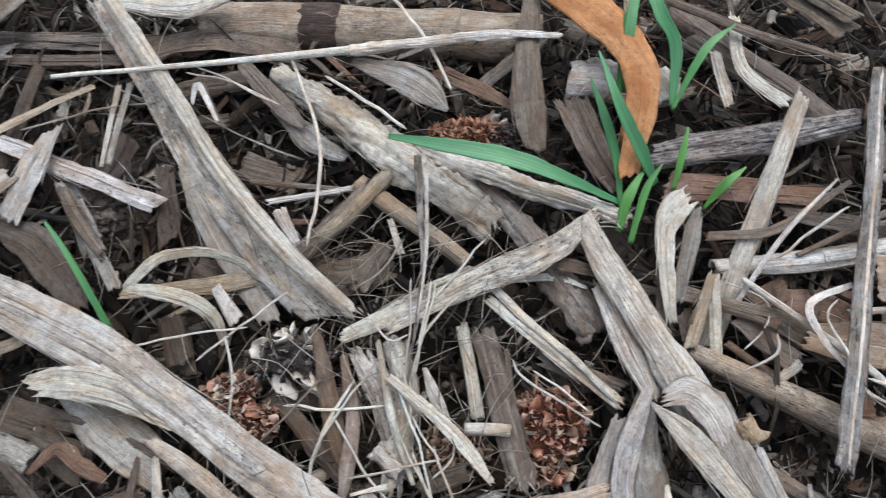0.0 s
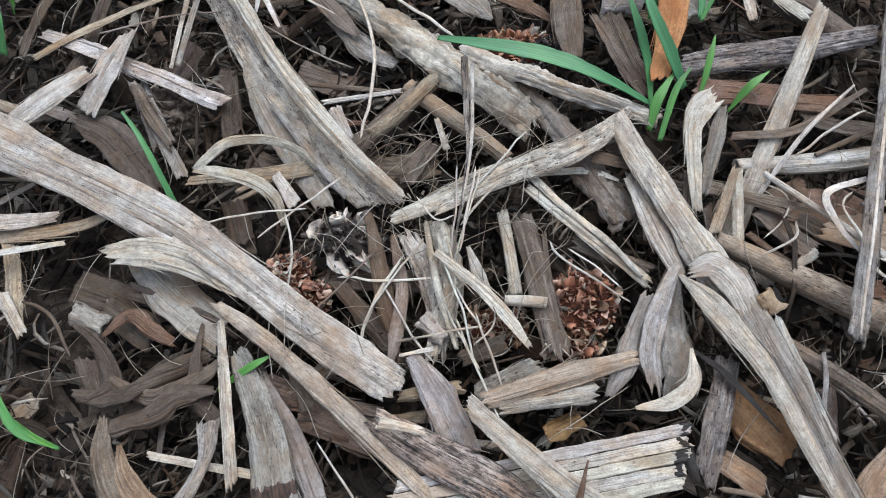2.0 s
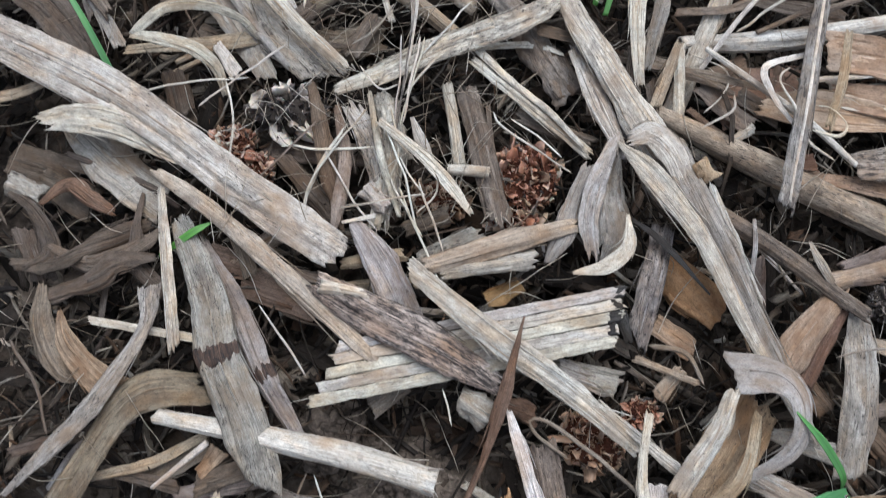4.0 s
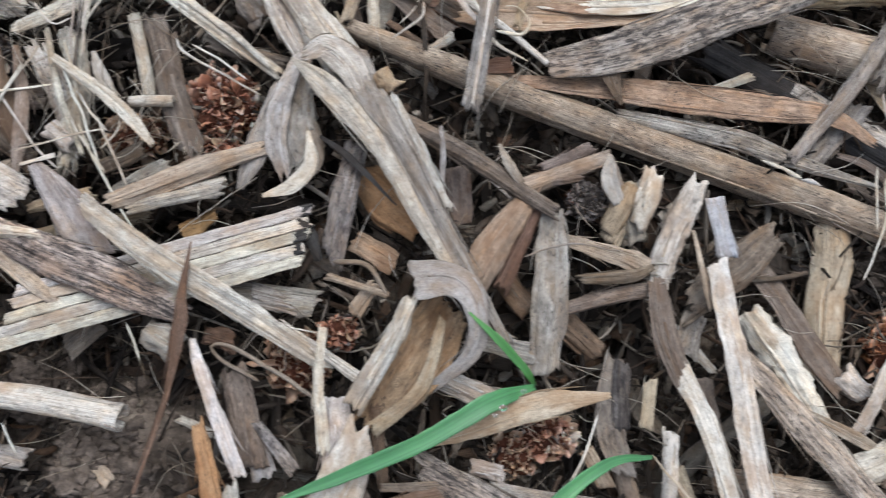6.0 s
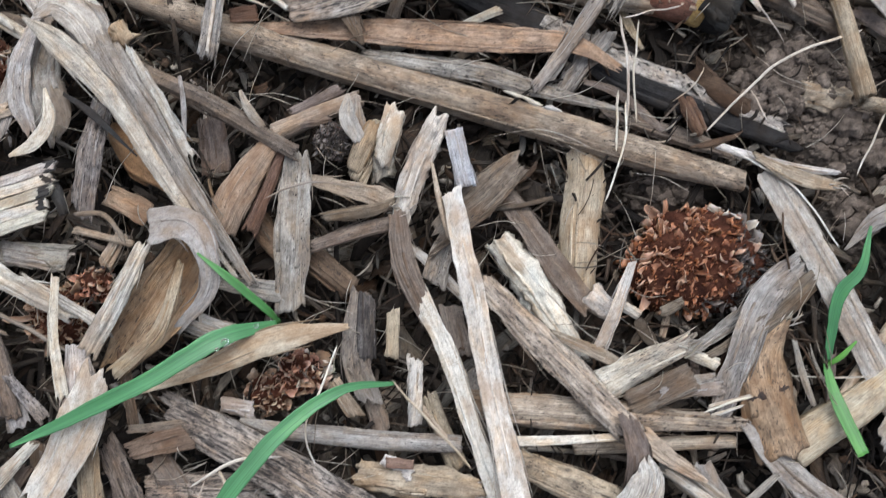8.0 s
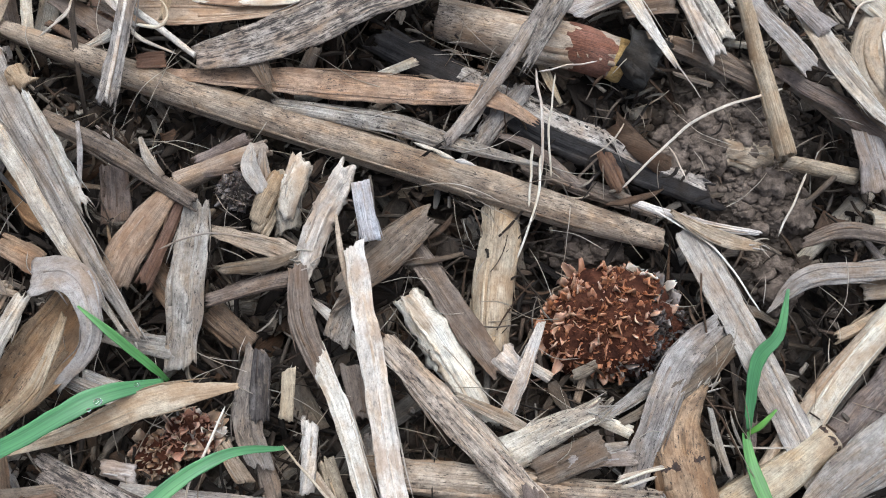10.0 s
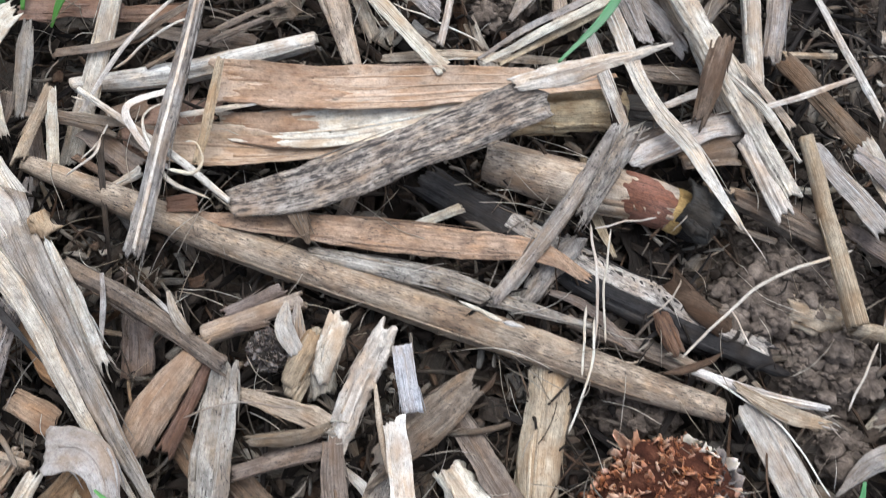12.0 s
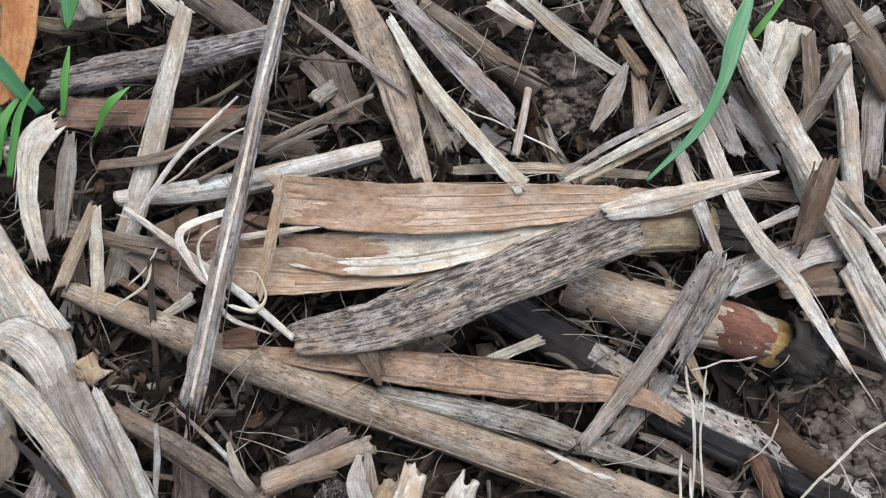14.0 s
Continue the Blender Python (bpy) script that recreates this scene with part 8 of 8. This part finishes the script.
leaf_strip([(171.0, 57.1, 1, 1.0), (184.0, 63.3, 3, 2.1), (203.0, 72.9, 4, 2.4)], PALE, .3, "thin pale sliver in a bundle of torn leaf", rag=3)
leaf_strip([(175.1, 57.2, 0, 1.0), (188.2, 63.7, 2, 1.8), (203.6, 71.4, 3, 1.9)], TAN, .3, "thin tan sliver in a bundle of torn leaf", rag=3)
leaf_strip([(170.0, 58.6, 0, 0.8), (182.9, 65.8, 3, 1.6), (199.8, 73.8, 4, 1.6)], GREY, .4, "thin grey sliver in a bundle of torn leaf", rag=3)
soil_clod(-4.7, -77.4, 4.7)
soil_clod(6.2, -84.8, 6.0)
soil_clod(13.1, -81.4, 3.8)
soil_clod(-8.6, -87.5, 5.5)
soil_clod(12.6, -60.1, 2.5)
soil_clod(8.3, -65.7, 2.2)
soil_clod(-9.5, -49.4, 4.5)
soil_clod(0.8, -53.9, 3.1)
soil_clod(-15.8, -77.5, 2.8)
soil_clod(0.1, -69.7, 2.8)
soil_clod(17.9, -55.0, 3.1)
soil_clod(-22.2, -88.2, 3.3)
soil_clod(-5.5, -61.7, 2.5)
soil_clod(176.5, 92.0, 4.8)
soil_clod(174.3, 80.6, 5.3)
soil_clod(183.0, 75.0, 4.1)
soil_clod(168.0, 98.6, 3.9)
soil_clod(178.1, 71.9, 3.2)
soil_clod(160.6, 101.9, 3.6)
soil_clod(186.5, 85.4, 3.3)
soil_clod(243.8, 7.0, 3.9)
soil_clod(253.9, -13.2, 4.4)
soil_clod(236.5, -2.1, 2.9)
soil_clod(261.1, -22.3, 4.9)
soil_clod(234.2, 13.6, 2.7)
soil_clod(-86.4, 59.2, 4.4)
soil_clod(-51.3, 84.0, 3.7)
rotten_piece([(2.4, -73.7, -10, 3.0), (6.4, -77.8, -9, 3.5)], TAN, .1, "small tan chip of stalk lying on bare soil")
leaf_strip([(-50.9, -92.5, -6, 3.9), (-44.1, -80.6, -5, 3.4), (-40.1, -72.7, -4, 1.8)], BUFF, .3, "tan-brown fibrous strip beside a broad leaf", rag=4)
fibre([(203.7, -83.9, -1, 0.8), (215.2, -81.1, 0, 0.8)], PALE, .1, "pale thin splinter lying across the sheath")
fibre([(206.2, -85.1, -1, 0.8), (213.0, -82.8, 0, 0.8)], PALE, .1, "pale thin splinter lying across the sheath")
leaf_strip([(194.7, -79.7, -4, 2.2), (201.0, -77.0, -3, 3.0), (208.2, -76.3, -4, 2.5)], GREY, .3, "weathered grey dry maize leaf strip on litter")
split_stalk([(227.5, -68.9, -1, 1.1), (228.5, -76.9, -1, 1.9), (231.0, -84.5, -3, 1.4)], GREY, .3, "weathered grey narrow splinter of stalk")
split_stalk([(73.1, 12.1, 6, 1.8), (78.0, 0.9, 4, 4.3), (84.7, -14.6, 1, 5.1)], (0.47, 0.455, 0.43), .3, "silvery grey frayed strip of leaf sheath", arch=60, rag=5, fray=8)
split_stalk([(84.4, 5.3, 3, 0.9), (85.0, -1.4, 2, 1.4), (84.4, -11.4, 0, 1.1)], GREY, .3, "thin grey splinter of leaf sheath", rag=2)
rotten_piece([(70.2, 18.0, 7, 4.5), (73.2, 13.4, 6, 5.0)], HONEY, .2, "honey-brown joint of a broken leaf sheath", rag=1)
fibre([(-6.5, 26.7, 3, 0.7), (-3.4, 15.4, 2, 1.0), (-5.1, 8.7, 0, 0.7)], PALE, .2, "pale thin plant fibre in the tangle")
split_stalk([(-20.7, 27.6, -1, 2.0), (-16.6, 13.3, 1, 3.1), (-17.2, 1.8, 0, 3.6), (-17.9, -5.1, -2, 1.7)], (0.3, 0.235, 0.18), .4, "brown shrivelled strip of leaf hanging in the tangle", arch=120, rag=2)
rotten_piece([(-9.8, 32.2, -2, 5.8), (-6.2, 19.6, -1, 6.8), (-6.3, 7.9, -2, 6.5), (-7.3, -1.9, -4, 4.2)], PALE, .4, "pale frayed pithy strip in the tangle", rag=5, fray=8)
fibre([(-25.2, 3.0, 1, 0.7), (-21.8, 11.0, 2, 0.8), (-12.1, 26.3, 3, 0.7)], PALE, .1, "pale thin plant fibre in the tangle")
fibre([(2.1, 8.4, 2, 0.7), (7.2, -2.4, 1, 0.8), (9.8, -9.0, 0, 0.5)], PALE, .1, "pale thin plant fibre in the tangle")
leaf_strip([(-68.1, 1.9, -5, 1.7), (-66.2, -15.4, -4, 5.6), (-58.7, -23.6, -6, 4.2)], SHADE_BROWN, .3, "brown crumpled rotting leaf, darkened as in shade", crumple=2.2, arch=100)
leaf_strip([(-89.0, -14.3, -4, 2.0), (-75.7, -19.6, -2, 6.0), (-64.6, -11.5, -2, 4.2), (-61.9, -7.0, -4, 1.4)], (0.19, 0.15, 0.115), .3, "dull brown curled rotting leaf", crumple=2.0, arch=110)
leaf_strip([(-93.0, -3.9, -5, 1.4), (-87.2, 1.8, -3, 4.2), (-79.9, -1.7, -4, 4.8), (-74.3, -3.9, -5, 2.3)], RUST, .3, "reddish brown curled rotting leaf", crumple=1.6, arch=80)
leaf_strip([(-87.7, -24.0, -5, 2.2), (-85.3, -34.2, -3, 6.3), (-79.1, -44.6, -4, 5.4), (-74.4, -46.0, -6, 1.4)], (0.24, 0.195, 0.145), .3, "tan-brown curled dry leaf end", crumple=1.0, arch=70)
leaf_strip([(52.6, 21.4, 8, 3.2), (57.2, 22.8, 9, 6.8), (62.4, 19.4, 8, 8.1), (66.8, 12.0, 6, 5.2)], PALE, .25, "pale torn leaf flap folded over a joint", rag=6, arch=60)
split_stalk([(39.7, 49.7, 1, 3.8), (46.3, 34.7, 1, 4.2), (52.8, 24.8, 1, 4.1)], GREY, .4, "grey narrow stalk strip beside a folded leaf", rag=3)
leaf_strip([(50.1, 24.0, 3, 2.2), (46.3, 12.3, 3, 4.6), (44.7, 2.9, 1, 5.1), (46.5, -6.0, -2, 3.5)], (0.46, 0.43, 0.385), .35, "pale grey shred of leaf hanging from a joint", rag=6, arch=25, crumple=0.4)
fibre([(23.8, 26.6, 2, 0.7), (30.2, 22.7, 2, 0.7), (37.4, 17.8, 1, 0.6)], WHITE, .1, "whitish thin straw fibre")
split_stalk([(42.7, 21.5, 0, 1.0), (34.1, 29.3, 1, 1.7), (24.8, 36.7, 1, 2.1), (13.7, 46.6, 0, 2.2)], PALE, .35, "pale narrow straw lying across the litter", rag=1.5)
leaf_strip([(-67.2, 91.1, 0, 0.9), (-65.7, 95.9, 2, 1.8), (-59.3, 86.0, 1, 0.9)], PALE, .1, "pale thin curved shred of leaf")
split_stalk([(-84.4, 95.6, 1, 1.8), (-85.9, 85.3, 0, 2.1), (-87.7, 74.0, -2, 1.8)], GREY, .3, "grey thin straw leaning in the litter", rag=1.5)
split_stalk([(-99.7, 67.4, -3, 3.3), (-91.5, 57.0, -3, 3.8), (-85.4, 50.1, -4, 3.2)], GREYBROWN, .4, "grey-brown narrow stalk in the litter", rag=2)
stem([(-30.8, 57.3, -3, 3.4), (-22.8, 64.9, -2, 4.0), (-13.7, 76.1, -2, 4.4)], (0.4, 0.33, 0.245), .4, "tan knotted straw under a rotten stalk", rag=1)
fibre([(-66.4, 99.7, 4, 0.7), (-58.1, 97.3, 3, 0.7), (-45.9, 92.4, 1, 0.6)], PALE, .1, "pale thin fibre curving over the litter")
plant = seedling(48.3, 72)
blade(plant, [(-13.5, 80.6, 8.9, 1.7), (0.4, 77.5, 11.9, 4.7), (17.1, 74.9, 11.9, 6.1), (31.4, 71.2, 8.9, 3.9), (44.1, 69.3, 0.9, 1.7)])
blade(plant, [(36.5, 101.7, 16.5, 0.7), (41.8, 89.4, 13.5, 3.6), (48.2, 80.4, 7.5, 4.5), (53.3, 74.4, 0.5, 2.6)])
blade(plant, [(35.4, 97.2, 11.1, 0.7), (39.7, 87.3, 8.1, 3.1), (43.1, 78.8, 3.1, 2.6), (45.1, 68.5, -1.9, 1.5)])
blade(plant, [(53.6, 77.8, 5.6, 0.6), (50, 71.5, 3.6, 2.8), (47.1, 59.4, -1.4, 2)])
blade(plant, [(50, 77.6, 3.6, 0.7), (46, 70.1, 2.6, 4.3), (44.3, 62.2, -1.4, 2)])
blade(plant, [(60.1, 88, 5.5, 0.6), (59, 81.3, 3.5, 2.9), (57.6, 73.5, -0.5, 1.4)])
blade(plant, [(73.9, 78.4, 5, 0.6), (69.3, 74.3, 4, 3.4), (64.7, 68.9, -1, 0.9)])
plant = seedling(62.6, 102.7)
blade(plant, [(71.5, 114.9, 9.8, 0.6), (63.8, 107.6, 8.8, 3.5), (57.3, 94.6, 1.8, 1.2)])
blade(plant, [(47, 128.4, 15.9, 2.9), (52, 115.8, 12.9, 4.9), (57, 109.3, 7.9, 4.4), (57.3, 95.4, 1.9, 1.8)])
blade(plant, [(47, 126.9, 13.4, 3.8), (45.1, 112, 10.4, 3.5), (44.8, 98.4, 2.4, 2.4)])
blade(plant, [(44, 116.7, 10.8, 0.7), (43.6, 104.2, 6.8, 2.9), (43.7, 95, 0.8, 1.5)])
plant = seedling(-84.2, 33.2)
blade(plant, [(-97.2, 55.6, 3.9, 0.9), (-89.8, 47.1, 2.9, 2), (-80, 31.5, -4.1, 2.3)])
plant = seedling(-148, 79.9)
blade(plant, [(-145.8, 96.5, 8.7, 3.2), (-138.9, 80.7, 5.7, 6.3), (-138.6, 73.3, -1.3, 3.5)])
blade(plant, [(-141.1, 96.3, 6.8, 1.6), (-137.8, 89.3, 3.8, 3.2), (-139.3, 87, -1.2, 1.3)])
plant = seedling(-64.7, -15.5)
blade(plant, [(-47.0, -6.1, 1, 0.7), (-51.9, -9.5, 1, 3.1), (-60.0, -15.0, -3, 1.7)])
plant = seedling(-102.3, -33.4)
blade(plant, [(-113.2, -18.7, 3.8, 0.8), (-106.1, -28.5, 1.8, 4), (-96.4, -32.5, -3.2, 1.1)])
blade(plant, [(-108.3, -26.1, 1.7, 0.7), (-101.2, -30.6, -0.3, 1.9), (-96.7, -32.5, -3.3, 1.1)])
plant = seedling(103, -54.5)
blade(plant, [(49.3, -79.2, 10.4, 1), (63.7, -73.9, 11.4, 4), (80.6, -66.9, 12.4, 5), (94.6, -59.4, 10.4, 5.6), (105.7, -56.1, 1.4, 1.8)])
blade(plant, [(90.2, -40, 10.6, 0.6), (96.8, -46.1, 8.6, 2.8), (103.3, -52.7, 3.6, 2.8), (105.8, -56.1, -1.4, 1.3)])
plant = seedling(131.9, -71.6)
blade(plant, [(84.3, -107.4, 9.9, 3), (96.7, -91.5, 11.9, 4.7), (108.6, -79.5, 10.9, 4.6), (120.6, -72.5, 6.9, 3), (132.1, -72, -0.1, 1)])
plant = seedling(240.8, -75.3)
blade(plant, [(247.3, -43.4, 4.1, 0.7), (244.5, -53.3, 2.1, 3.3), (239.6, -59.6, -0.9, 4.4), (238.3, -74.7, -7.9, 2.3)])
blade(plant, [(236.8, -74.8, -5.7, 2.5), (235.9, -83.4, -1.7, 5.1), (238.4, -96, 1.3, 4.7)])
blade(plant, [(244.2, -70.2, -4.3, 0.7), (240.7, -73.4, -5.3, 2.2), (238.1, -75.4, -7.3, 1.4)])
plant = seedling(230.4, 114)
blade(plant, [(215.3, 98.8, 11, 2.6), (211.1, 89.1, 10, 5.7), (207, 77.4, 8, 3.3), (201.4, 67.6, 5, 2.8), (189.5, 56.6, 2, 0.9)])
blade(plant, [(225.1, 100.8, 8.1, 1.3), (219.9, 94.2, 4.1, 2.7), (218.5, 92.4, 2.1, 1.4)])
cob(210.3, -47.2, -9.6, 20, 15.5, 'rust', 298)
cob(-33.5, 27.1, -4.6, 10.7, 6.7, 'dark', 46)
cob(-48.1, 17.5, -8.2, 6.8, 5.3, 'red', 60)
cob(-41.2, 11, -8.1, 5.3, 5, 'red', 40)
cob(29, 15.3, -7.5, 10.3, 9.1, 'red', 110)
cob(27.7, 4.3, -9.3, 6.4, 4.1, 'red', 40)
cob(6.9, 7.4, -10.1, 8.8, 5.9, 'brown', 50)
cob(7.5, 88.1, -6.4, 13.9, 5.9, 'rust', 130)
cob(50.2, -49.9, -7.3, 8.2, 8.2, 'brown', 70)
cob(60.3, -43.1, -5, 4.6, 4.3, 'red', 26)
cob(109.2, -67.9, -6.7, 6.2, 5.6, 'red', 44)
cob(100.8, -72.1, -7.9, 6.2, 5.4, 'brown', 40)
water_drop(96.8, -60.4, 13.9, 0.9)
water_drop(95.1, -61.9, 13.9, 0.5)
water_drop(102.1, -57, 7.4, 0.6)
